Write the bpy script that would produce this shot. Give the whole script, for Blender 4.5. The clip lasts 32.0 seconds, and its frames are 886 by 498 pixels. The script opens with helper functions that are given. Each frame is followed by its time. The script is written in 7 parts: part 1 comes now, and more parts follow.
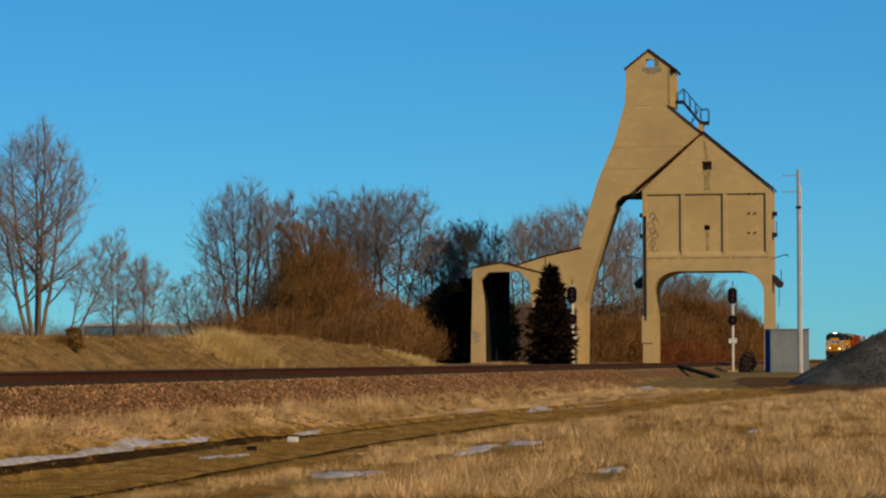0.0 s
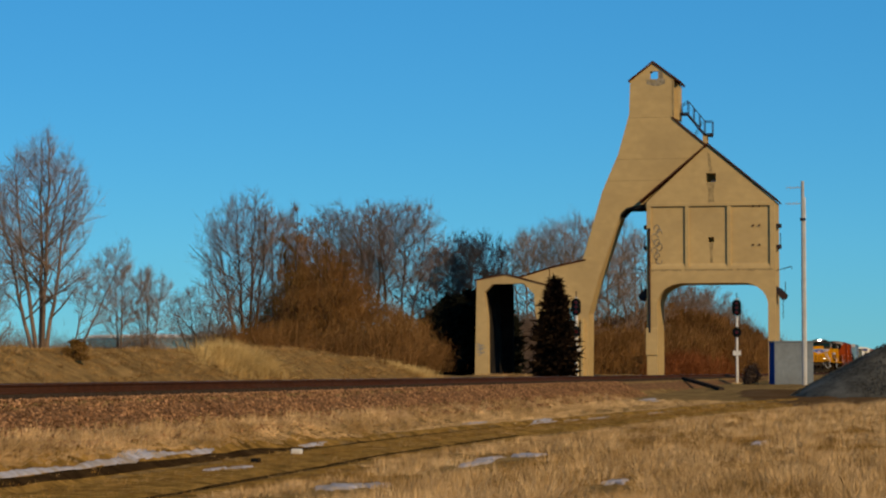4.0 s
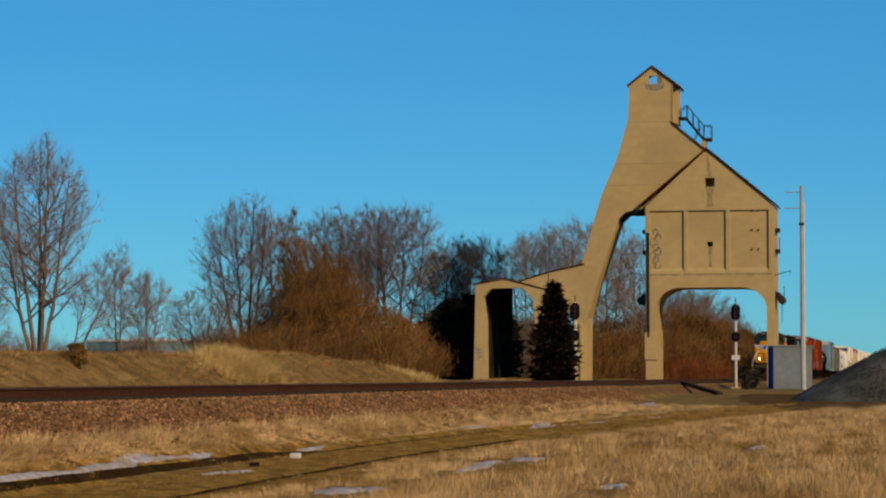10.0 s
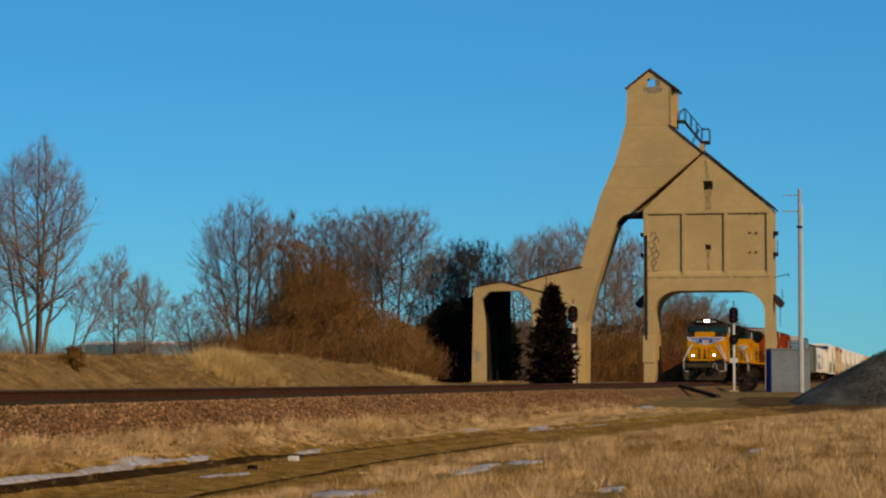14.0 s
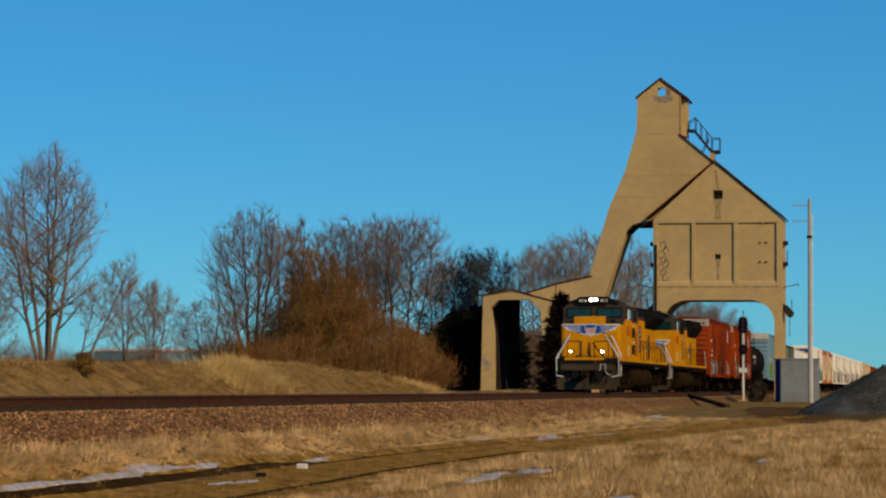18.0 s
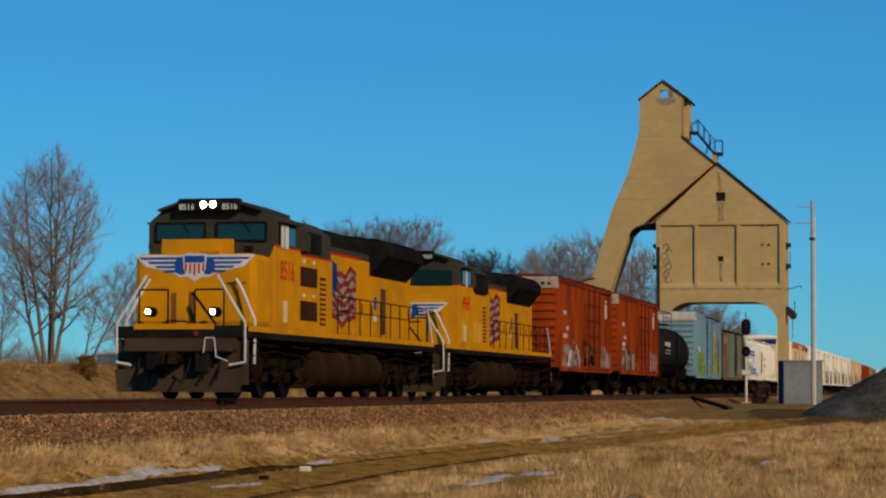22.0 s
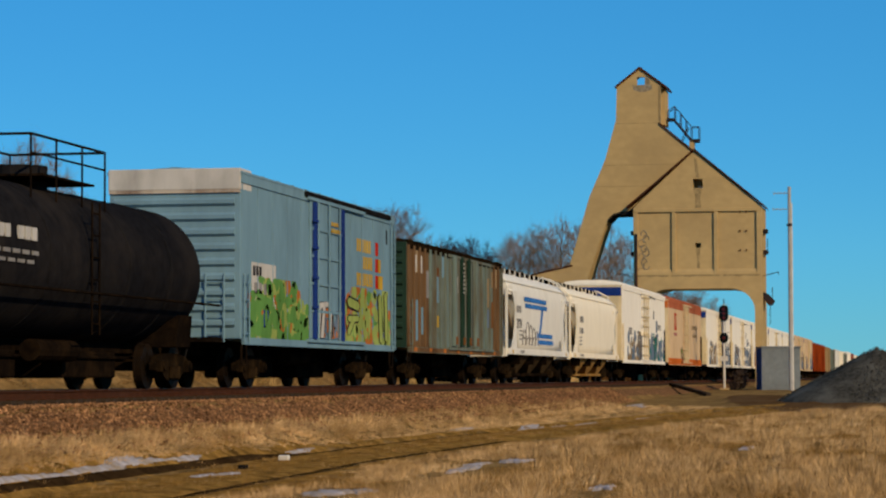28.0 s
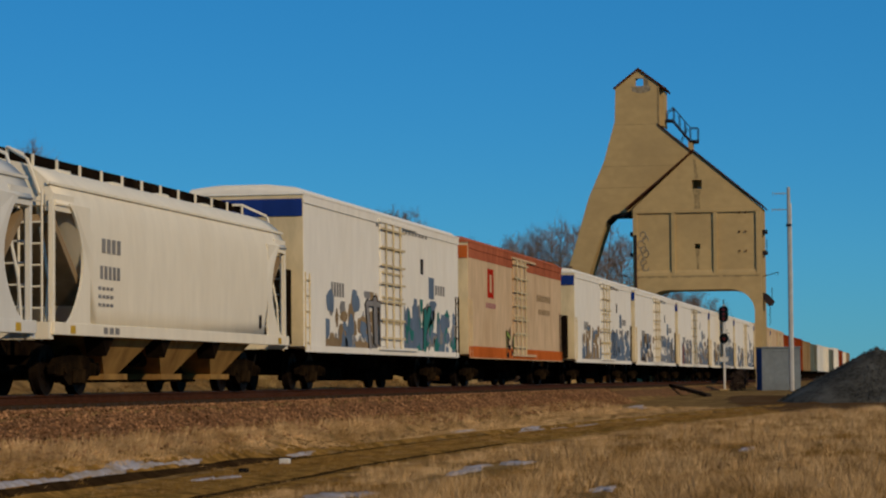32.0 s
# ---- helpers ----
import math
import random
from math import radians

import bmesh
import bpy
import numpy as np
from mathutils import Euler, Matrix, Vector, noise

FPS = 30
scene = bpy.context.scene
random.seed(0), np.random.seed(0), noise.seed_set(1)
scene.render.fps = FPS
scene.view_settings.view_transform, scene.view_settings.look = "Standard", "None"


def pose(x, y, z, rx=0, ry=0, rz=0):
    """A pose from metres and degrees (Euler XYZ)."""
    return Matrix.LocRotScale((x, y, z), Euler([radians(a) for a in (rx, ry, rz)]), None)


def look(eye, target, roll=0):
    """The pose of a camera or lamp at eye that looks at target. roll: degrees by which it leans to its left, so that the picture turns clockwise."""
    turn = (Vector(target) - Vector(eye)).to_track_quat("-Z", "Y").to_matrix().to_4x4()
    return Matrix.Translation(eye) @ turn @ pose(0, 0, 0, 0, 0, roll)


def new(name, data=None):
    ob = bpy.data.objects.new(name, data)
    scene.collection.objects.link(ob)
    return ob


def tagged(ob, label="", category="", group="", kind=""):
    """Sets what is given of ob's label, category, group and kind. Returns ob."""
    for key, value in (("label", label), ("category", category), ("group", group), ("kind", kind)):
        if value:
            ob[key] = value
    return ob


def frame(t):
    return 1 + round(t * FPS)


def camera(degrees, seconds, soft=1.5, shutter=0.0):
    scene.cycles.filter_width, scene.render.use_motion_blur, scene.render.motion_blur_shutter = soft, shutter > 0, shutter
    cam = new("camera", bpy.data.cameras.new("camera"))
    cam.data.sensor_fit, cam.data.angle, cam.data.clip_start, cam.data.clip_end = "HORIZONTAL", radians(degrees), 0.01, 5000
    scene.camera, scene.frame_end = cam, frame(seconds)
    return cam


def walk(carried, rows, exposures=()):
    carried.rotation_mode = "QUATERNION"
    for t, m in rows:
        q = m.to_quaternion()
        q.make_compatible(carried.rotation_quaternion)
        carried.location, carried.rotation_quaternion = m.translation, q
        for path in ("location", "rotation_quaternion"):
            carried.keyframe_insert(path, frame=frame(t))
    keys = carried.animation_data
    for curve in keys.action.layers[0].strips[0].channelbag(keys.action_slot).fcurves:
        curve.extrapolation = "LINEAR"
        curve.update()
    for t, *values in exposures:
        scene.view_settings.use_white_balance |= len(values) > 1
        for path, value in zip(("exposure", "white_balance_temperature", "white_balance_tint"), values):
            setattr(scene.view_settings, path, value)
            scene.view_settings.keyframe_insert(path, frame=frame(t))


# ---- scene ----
# camera: it stands beside the line and is only turned a little
EYE = (16.315, 0.0, 0.205)
cam = camera(19.984, 32.0, soft=2.2)
TURNS = (
    (0, 11.176, 2.526, 0.097), (0.5, 11.140, 2.478, 0.028), (1, 11.097, 2.629, 0.106), (1.5, 11.104, 2.710, 0.119),
    (2, 11.121, 2.794, 0.122), (2.5, 11.135, 2.754, 0.100), (3, 11.184, 2.802, 0.113), (3.5, 11.251, 2.786, 0.113),
    (5.5, 11.243, 2.872, -0.033), (6, 11.291, 2.851, 0.010), (6.5, 11.193, 2.858, -0.003), (7, 11.233, 2.915, 0.042),
    (7.5, 11.132, 2.891, 0.103), (8, 11.149, 2.895, 0.040), (8.5, 11.158, 2.884, 0.010), (9, 11.178, 2.931, 0.001),
    (9.5, 11.179, 2.863, -0.036), (10, 11.240, 2.896, 0.029), (10.5, 11.273, 2.844, 0.140), (11, 11.302, 2.816, 0.101),
    (11.5, 11.260, 2.871, 0.041), (12, 11.241, 2.926, 0.140), (12.5, 11.191, 2.918, 0.081), (13, 11.241, 2.973, 0.011),
    (13.5, 11.250, 3.022, -0.059), (14, 11.195, 2.962, 0.009), (14.5, 11.247, 2.957, -0.062), (16.5, 11.298, 3.005, -0.048),
    (17, 11.345, 3.044, -0.122), (17.5, 11.378, 3.128, -0.100), (18, 11.400, 3.150, -0.266), (18.5, 11.438, 3.203, -0.292),
    (19, 11.431, 3.195, -0.268), (19.5, 11.415, 3.206, -0.180), (20, 11.486, 3.233, -0.113), (20.5, 11.491, 3.196, -0.066),
    (21, 11.430, 3.244, -0.165), (21.5, 11.414, 3.288, 0.086), (22, 11.468, 3.206, -0.177), (22.5, 11.377, 3.214, -0.240),
    (23, 11.401, 3.269, -0.198), (23.5, 11.289, 3.187, -0.280), (24, 11.309, 3.285, -0.084), (24.5, 11.246, 3.230, 0.005),
    (25, 11.282, 3.320, -0.036), (25.5, 11.320, 3.309, -0.049), (26, 11.238, 3.262, 0.130), (26.5, 10.999, 3.020, 0.107),
    (28.5, 10.996, 2.935, 0.184), (29, 11.048, 3.014, 0.211), (29.5, 11.064, 3.036, 0.294), (30, 10.979, 3.006, 0.486),
    (30.5, 11.076, 3.074, 0.275), (31, 11.049, 3.129, 0.468), (31.5, 10.964, 3.072, 0.442), (32, 10.983, 2.988, 0.498),
)
walk(cam, [(t, pose(*EYE, 90 + p, r, y)) for t, y, p, r in TURNS],
     exposures=[(0.0, -0.40, 6500, 10), (9.0, -0.42, 6500, 10), (19.0, -0.50, 6400, 10), (22.0, -0.52, 6250, 10), (26.0, -0.40, 6150, 10), (29.0, -0.48, 6100, 10), (30.5, -0.70, 6000, 10), (32.0, -0.94, 5850, 10)])


# light: a low winter sun behind the camera and to its right, clear sky
SUN_EL, SUN_AZ = radians(26), math.atan2(0.72, -0.69)
SUN_WAY = Vector((math.sin(SUN_AZ) * math.cos(SUN_EL), math.cos(SUN_AZ) * math.cos(SUN_EL), math.sin(SUN_EL)))
world = bpy.data.worlds.new("sky")
scene.world = world
world.use_nodes = True
wn = world.node_tree
sky = wn.nodes.new("ShaderNodeTexSky")
sky.sky_type, sky.sun_disc = "NISHITA", False
sky.sun_elevation, sky.sun_rotation = SUN_EL, SUN_AZ
sky.altitude, sky.air_density, sky.dust_density, sky.ozone_density = 100.0, 0.86, 0.0, 2.3
tone = wn.nodes.new("ShaderNodeHueSaturation")
tone.inputs["Saturation"].default_value = 1.3
wn.links.new(sky.outputs[0], tone.inputs["Color"])
tint = wn.nodes.new("ShaderNodeMix")
tint.data_type, tint.blend_type = "RGBA", "MULTIPLY"
tint.inputs["Factor"].default_value, tint.inputs["B"].default_value = 1.0, (0.36, 0.90, 1.20, 1)
wn.links.new(tone.outputs[0], tint.inputs["A"])
even = wn.nodes.new("ShaderNodeMix")
even.data_type = "RGBA"
even.inputs["Factor"].default_value, even.inputs["B"].default_value = 0.40, (0.95, 5.2, 9.6, 1)
wn.links.new(tint.outputs["Result"], even.inputs["A"])
wn.nodes["Background"].inputs["Strength"].default_value = 0.095
wn.links.new(even.outputs["Result"], wn.nodes["Background"].inputs["Color"])
sun = new("sun", bpy.data.lights.new("sun", "SUN"))
sun.data.energy, sun.data.angle, sun.data.color = 5.05, radians(0.5), (1.0, 0.72, 0.39)
sun.matrix_world = look(SUN_WAY * 100, (0, 0, 0))


# ---- materials ----
def surface(name, base, rough=0.7, metal=0.0, var=0.25, scale=6.0, stain=None, stain_amount=0.35, stain_scale=0.6,
            bump=0.2, bump_scale=30.0, rand=0.0, stretch=(1, 1, 1), glow=0.0, glow_color=None, coords="Object"):
    """A surface with fine grain, large stains and relief at real-world size."""
    if not glow:
        base = tuple(v * 0.78 for v in base)
        stain = stain and tuple(v * 0.78 for v in stain)
    m = bpy.data.materials.new(name)
    m.use_nodes = True
    nt = m.node_tree
    n, l = nt.nodes, nt.links
    bsdf = n["Principled BSDF"]
    tc = n.new("ShaderNodeTexCoord")
    mp = n.new("ShaderNodeMapping")
    mp.inputs["Scale"].default_value = stretch
    l.new(tc.outputs[coords], mp.inputs["Vector"])
    fine = n.new("ShaderNodeTexNoise")
    fine.inputs["Scale"].default_value, fine.inputs["Detail"].default_value = scale, 6.0
    l.new(mp.outputs[0], fine.inputs["Vector"])
    ramp = n.new("ShaderNodeMapRange")
    ramp.inputs["From Min"].default_value, ramp.inputs["From Max"].default_value = 0.3, 0.7
    ramp.inputs["To Min"].default_value, ramp.inputs["To Max"].default_value = 1.0 - var, 1.0 + var
    l.new(fine.outputs["Fac"], ramp.inputs["Value"])
    mul = n.new("ShaderNodeVectorMath")
    mul.operation = "SCALE"
    mul.inputs[0].default_value = base
    l.new(ramp.outputs[0], mul.inputs["Scale"])
    col = mul.outputs[0]
    if stain:
        big = n.new("ShaderNodeTexNoise")
        big.inputs["Scale"].default_value, big.inputs["Detail"].default_value = stain_scale, 5.0
        big.inputs["Roughness"].default_value = 0.65
        l.new(mp.outputs[0], big.inputs["Vector"])
        sr = n.new("ShaderNodeMapRange")
        sr.inputs["From Min"].default_value, sr.inputs["From Max"].default_value = 0.45, 0.68
        sr.inputs["To Max"].default_value = stain_amount * 2
        l.new(big.outputs["Fac"], sr.inputs["Value"])
        mix = n.new("ShaderNodeMix")
        mix.data_type = "RGBA"
        l.new(sr.outputs[0], mix.inputs["Factor"])
        l.new(col, mix.inputs["A"])
        mix.inputs["B"].default_value = (*stain, 1)
        col = mix.outputs["Result"]
    if rand:
        oi = n.new("ShaderNodeNewGeometry")
        rr = n.new("ShaderNodeMapRange")
        rr.inputs["To Min"].default_value, rr.inputs["To Max"].default_value = 1 - rand, 1 + rand
        l.new(oi.outputs["Random Per Island"], rr.inputs["Value"])
        rm = n.new("ShaderNodeVectorMath")
        rm.operation = "SCALE"
        l.new(col, rm.inputs[0])
        l.new(rr.outputs[0], rm.inputs["Scale"])
        col = rm.outputs[0]
    l.new(col, bsdf.inputs["Base Color"])
    bsdf.inputs["Specular IOR Level"].default_value = 0.5 if rough < 0.3 else 0.0
    bsdf.inputs["Roughness"].default_value, bsdf.inputs["Metallic"].default_value = rough, metal
    if bump:
        bn = n.new("ShaderNodeTexNoise")
        bn.inputs["Scale"].default_value, bn.inputs["Detail"].default_value = bump_scale, 4.0
        l.new(mp.outputs[0], bn.inputs["Vector"])
        b = n.new("ShaderNodeBump")
        b.inputs["Strength"].default_value, b.inputs["Distance"].default_value = bump, 0.02
        l.new(bn.outputs["Fac"], b.inputs["Height"])
        l.new(b.outputs[0], bsdf.inputs["Normal"])
    if glow:
        bsdf.inputs["Emission Color"].default_value = (*(glow_color or base), 1)
        bsdf.inputs["Emission Strength"].default_value = glow
    return m


CONCRETE = surface("concrete", (0.53, 0.385, 0.178), 0.9, var=0.07, scale=2.2, stain=(0.40, 0.29, 0.14), stain_amount=0.3, stain_scale=0.4, bump=0.2, bump_scale=9, stretch=(0.7, 0.7, 1.0))
CONCRETE_STAIN = surface("stained_concrete", (0.37, 0.275, 0.135), 0.9, var=0.25, scale=5, stain=(0.24, 0.18, 0.09), stain_scale=1.5)
SOOT_STAIN = surface("grey_sooty_concrete", (0.26, 0.225, 0.165), 0.9, var=0.4, scale=4, stain=(0.42, 0.32, 0.17), stain_scale=1.5)
ROOF_EDGE = surface("tar_roof_edge", (0.075, 0.028, 0.014), 0.85, stain=(0.12, 0.07, 0.05))
DARK_STEEL = surface("dark_steel", (0.035, 0.033, 0.04), 0.6, 0.3, stain=(0.10, 0.05, 0.03))
SOIL = surface("dry_ground", (0.27, 0.165, 0.06), 0.95, var=0.45, scale=1.7, stain=(0.15, 0.095, 0.038), stain_scale=0.5, bump=0.6, bump_scale=8)
BALLAST = surface("rusty_ballast", (0.31, 0.165, 0.078), 0.9, var=0.6, scale=12, stain=(0.15, 0.072, 0.034), bump=0.8, bump_scale=14, rand=0.65)
RAIL = surface("rusty_rail", (0.085, 0.032, 0.015), 0.7, 0.3, stain=(0.10, 0.045, 0.025))
TIE = surface("creosoted_tie", (0.05, 0.035, 0.026), 0.9, stain=(0.09, 0.07, 0.05), rand=0.3)
BARK = surface("grey_bark", (0.21, 0.145, 0.10), 0.9, scale=12, stain=(0.09, 0.06, 0.045), rand=0.2)
TWIG = surface("brown_twigs", (0.33, 0.245, 0.19), 0.9, scale=3, rand=0.4, bump=0)
BRUSH = surface("russet_brush", (0.225, 0.112, 0.038), 0.95, scale=0.5, var=0.4, rand=0.4, bump=0)
STRAW = surface("dry_grass", (0.74, 0.50, 0.245), 0.8, scale=1.6, var=0.4, stain=(0.36, 0.215, 0.075), stain_amount=0.45, stain_scale=0.9, rand=0.3, bump=0, stretch=(1.3, 0.3, 0.5))
YELLOW = surface("armour_yellow_paint", (0.64, 0.275, 0.006), 0.35, var=0.1, scale=2, stain=(0.34, 0.17, 0.02), stain_amount=0.25, bump=0.03)
GREY = surface("harbour_grey_paint", (0.048, 0.045, 0.037), 0.5, var=0.15, stain=(0.07, 0.06, 0.05), bump=0.05)
UNDER = surface("grimy_running_gear", (0.010, 0.007, 0.005), 0.85, var=0.3, stain=(0.03, 0.018, 0.009), stain_scale=1.5)
REDCAR = surface("oxide_red_paint", (0.34, 0.055, 0.010), 0.6, var=0.3, scale=2.2, stain=(0.10, 0.022, 0.012), stain_amount=0.5, stain_scale=1.1, bump=0.05, stretch=(1, 1, 0.4))
TRACK_GRASS = surface("trodden_grass", (0.33, 0.18, 0.042), 0.95, var=0.5, scale=3, stain=(0.10, 0.056, 0.015), stain_amount=0.5, stain_scale=2.2, bump=0.7, bump_scale=12, rand=0.25)
# rut dirt: the shade lying in the ruts is put into its dark colour
RUT_DIRT = surface("shade_dark_rut_dirt", (0.036, 0.02, 0.008), 0.9, var=0.4, scale=4, stain=(0.09, 0.052, 0.02), stain_scale=1.2, bump=0.6, bump_scale=10)
YARD = surface("packed_earth", (0.12, 0.064, 0.025), 0.95, var=0.3, scale=2, stain=(0.17, 0.11, 0.06), stain_scale=0.3, bump=0.5, bump_scale=10)
SNOW = surface("old_snow", (0.47, 0.435, 0.44), 0.7, var=0.25, scale=6, stain=(0.36, 0.27, 0.17), stain_amount=0.5, stain_scale=2.5, bump=0.4, bump_scale=9)
POLISHED = surface("worn_rail_head", (0.30, 0.24, 0.20), 0.35, 0.8, var=0.2, bump=0)
DULL_STRAW = surface("dull_dry_grass", (0.47, 0.295, 0.125), 0.9, scale=1.2, var=0.45, stain=(0.19, 0.108, 0.032), stain_scale=0.9, rand=0.35, bump=0, stretch=(1.3, 0.3, 0.5))
FIELD_SWARD = surface("low_brown_sward", (0.36, 0.225, 0.085), 0.9, scale=1.5, var=0.5, stain=(0.13, 0.078, 0.026), stain_amount=0.5, stain_scale=0.9, rand=0.3, bump=0, stretch=(1.3, 0.3, 0.5))
MOUND_STRAW = surface("mound_dry_grass", (0.40, 0.24, 0.085), 0.9, scale=0.9, var=0.5, stain=(0.15, 0.085, 0.03), stain_amount=0.5, stain_scale=0.6, rand=0.35, bump=0)
# one near-black concrete for the portal's inner walls and the chute house underside
BLACK_CONCRETE = surface("near_black_concrete", (0.022, 0.02, 0.018), 0.9, var=0.3, stain=(0.05, 0.042, 0.035))
GALV = surface("galvanised_sheet", (0.22, 0.25, 0.265), 0.5, 0.3, var=0.1, scale=4, stain=(0.16, 0.17, 0.175), bump=0.05)
BLUE_SHADE_SIDE = surface("blue_shade_paint", (0.03, 0.07, 0.25), 0.5, var=0.15, bump=0.05)
POLE_M = surface("weathered_pole", (0.44, 0.44, 0.43), 0.7, var=0.12, stain=(0.32, 0.31, 0.29))
WHITE_P = surface("white_paint", (0.75, 0.73, 0.68), 0.6, var=0.1, stain=(0.45, 0.40, 0.33), bump=0.05)
BLACK_P = surface("black_paint", (0.012, 0.012, 0.013), 0.6, var=0.3, bump=0.05)
RED_LENS = surface("red_signal_lens", (0.30, 0.01, 0.01), 0.2, var=0.05, bump=0)
GREY_STONE = surface("grey_crushed_stone", (0.055, 0.053, 0.045), 0.9, var=0.4, scale=6, stain=(0.15, 0.145, 0.125), stain_scale=0.6, bump=0.9, bump_scale=18, rand=0.3)
NEEDLE = surface("dark_conifer_needles", (0.020, 0.013, 0.008), 0.85, var=0.4, scale=4, bump=0, rand=0.5)
# cedar foliage with the tower's shadow put into its near-black colour
SHADE_CEDAR = surface("cedar_with_shade", (0.012, 0.013, 0.009), 0.9, var=0.4, scale=4, bump=0, rand=0.5)
DEAD_LEAF = surface("russet_dead_leaves", (0.23, 0.125, 0.036), 0.9, var=0.4, scale=0.6, stain=(0.16, 0.085, 0.035), stain_scale=0.5, bump=0, rand=0.5)
DARK_BARK = surface("dark_bark", (0.085, 0.06, 0.045), 0.9, scale=12, stain=(0.03, 0.022, 0.018), rand=0.2)
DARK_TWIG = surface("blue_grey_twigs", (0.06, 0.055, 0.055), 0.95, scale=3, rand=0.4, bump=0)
GREY_TWIG = surface("grey_brown_twigs", (0.26, 0.185, 0.14), 0.95, scale=3, rand=0.4, bump=0)
BARN = surface("blue_grey_siding", (0.16, 0.36, 0.45), 0.7, var=0.1, bump=0.05)
RUSSET = surface("russet_fine_twigs", (0.31, 0.158, 0.052), 0.95, var=0.35, scale=0.7, stain=(0.12, 0.06, 0.026), stain_scale=0.5, rand=0.4, bump=0)
DULL_RED = surface("red_undergrowth", (0.25, 0.085, 0.03), 0.95, var=0.4, scale=0.6, bump=0, rand=0.4)
def paint(name, c, rough=0.5, grime=None, **k):
    return surface(name, c, rough, var=k.pop("var", 0.12), scale=3, stain=grime or tuple(v * 0.45 for v in c), stain_amount=k.pop("amount", 0.28), stain_scale=0.9, bump=0.04, stretch=(1, 1, 0.35), **k)


PALE_YELLOW = paint("pale_yellow_paint", (0.66, 0.36, 0.035), 0.4)
LOCO_RED = paint("red_stripe_paint", (0.55, 0.03, 0.015), 0.4)
LOCO_BLUE = paint("wing_blue_paint", (0.02, 0.09, 0.38), 0.4)
LOCO_WHITE = paint("clean_white_paint", (0.70, 0.70, 0.70), 0.4)
GLASS = surface("dark_cab_glass", (0.006, 0.03, 0.03), 0.08, var=0.1, bump=0)
LAMP = surface("lit_headlight", (1.0, 0.9, 0.75), 0.3, var=0.0, bump=0, glow=70.0, glow_color=(1.0, 0.78, 0.52))
DITCH_LAMP = surface("lit_ditch_light", (1.0, 0.9, 0.75), 0.3, var=0.0, bump=0, glow=22.0, glow_color=(1.0, 0.78, 0.52))
BLACK_TOP = surface("sooty_black_hood", (0.012, 0.012, 0.013), 0.75, var=0.3, stain=(0.03, 0.025, 0.022))
PILOT = paint("grimy_pilot_grey", (0.068, 0.052, 0.034), 0.7)
TANK_STEEL = surface("dusty_fuel_tank", (0.026, 0.016, 0.008), 0.75, var=0.25, scale=2, stain=(0.05, 0.03, 0.013), stain_scale=0.8, stretch=(1, 1, 0.5))
TRUCK = surface("dusty_truck_frame", (0.010, 0.007, 0.0045), 0.85, var=0.3, stain=(0.045, 0.027, 0.012), stain_scale=2)
WHEEL = surface("dark_wheel", (0.012, 0.009, 0.007), 0.6, 0.4, var=0.2, stain=(0.05, 0.03, 0.016))
TANK_BLACK = surface("dull_black_tank", (0.014, 0.014, 0.016), 0.5, var=0.25, stain=(0.035, 0.03, 0.027))
BLUE_CAR = paint("faded_blue_paint", (0.20, 0.34, 0.43), 0.6, (0.13, 0.22, 0.28), var=0.08)
DEEP_BLUE = paint("deep_blue_bars", (0.02, 0.05, 0.24), 0.5)
GREEN_CAR = paint("weathered_grey_green_paint", (0.17, 0.205, 0.175), 0.75, (0.12, 0.075, 0.035), amount=0.38)
GREEN_DARK = paint("dark_green_end_paint", (0.025, 0.055, 0.04), 0.7)
GREEN_TEAL = paint("faded_teal_grey_paint", (0.18, 0.245, 0.225), 0.75, (0.11, 0.085, 0.045), amount=0.4)
RUST_BROWN = paint("brown_weathered_paint", (0.18, 0.108, 0.055), 0.8, (0.07, 0.036, 0.02), amount=0.45)
RUST = paint("rust_patch", (0.20, 0.085, 0.03), 0.85)
HOP_WHITE = paint("hopper_white_paint", (0.85, 0.83, 0.75), 0.6, (0.62, 0.55, 0.45), amount=0.10, var=0.05)
HOP_CREAM = paint("hopper_cream_paint", (0.98, 0.90, 0.72), 0.6, (0.80, 0.68, 0.48), amount=0.08, var=0.045)
REEF_WHITE = paint("reefer_white_paint", (1.0, 0.95, 0.83), 0.55, (0.80, 0.68, 0.48), amount=0.08, var=0.045)
REEF_CREAM = paint("reefer_cream_paint", (0.74, 0.54, 0.33), 0.6, (0.55, 0.37, 0.2))
REEF_TRIM = paint("reefer_yellowed_paint", (0.80, 0.66, 0.40), 0.6)
ORANGE = paint("orange_band_paint", (0.62, 0.15, 0.03), 0.5)
SIGN_BLUE = paint("sky_blue_paint", (0.06, 0.22, 0.60), 0.5)
GR_GREEN = paint("sprayed_green", (0.14, 0.32, 0.08), 0.5)
GR_LIME = paint("sprayed_lime", (0.36, 0.45, 0.12), 0.5)
GR_ORANGE = paint("sprayed_orange", (0.50, 0.17, 0.04), 0.5)
GR_WHITE = paint("sprayed_white", (0.62, 0.60, 0.56), 0.5)
GR_GREY = paint("sprayed_grey", (0.30, 0.29, 0.28), 0.5)
GR_BLACK = paint("sprayed_black", (0.03, 0.03, 0.035), 0.5)
CHUTE = paint("rusty_dusted_chute", (0.36, 0.21, 0.065), 0.8, (0.14, 0.065, 0.025), amount=0.4)
GR_TEAL = paint("sprayed_teal", (0.05, 0.22, 0.20), 0.5)
GR_PINK = paint("sprayed_pink", (0.50, 0.22, 0.22), 0.5)
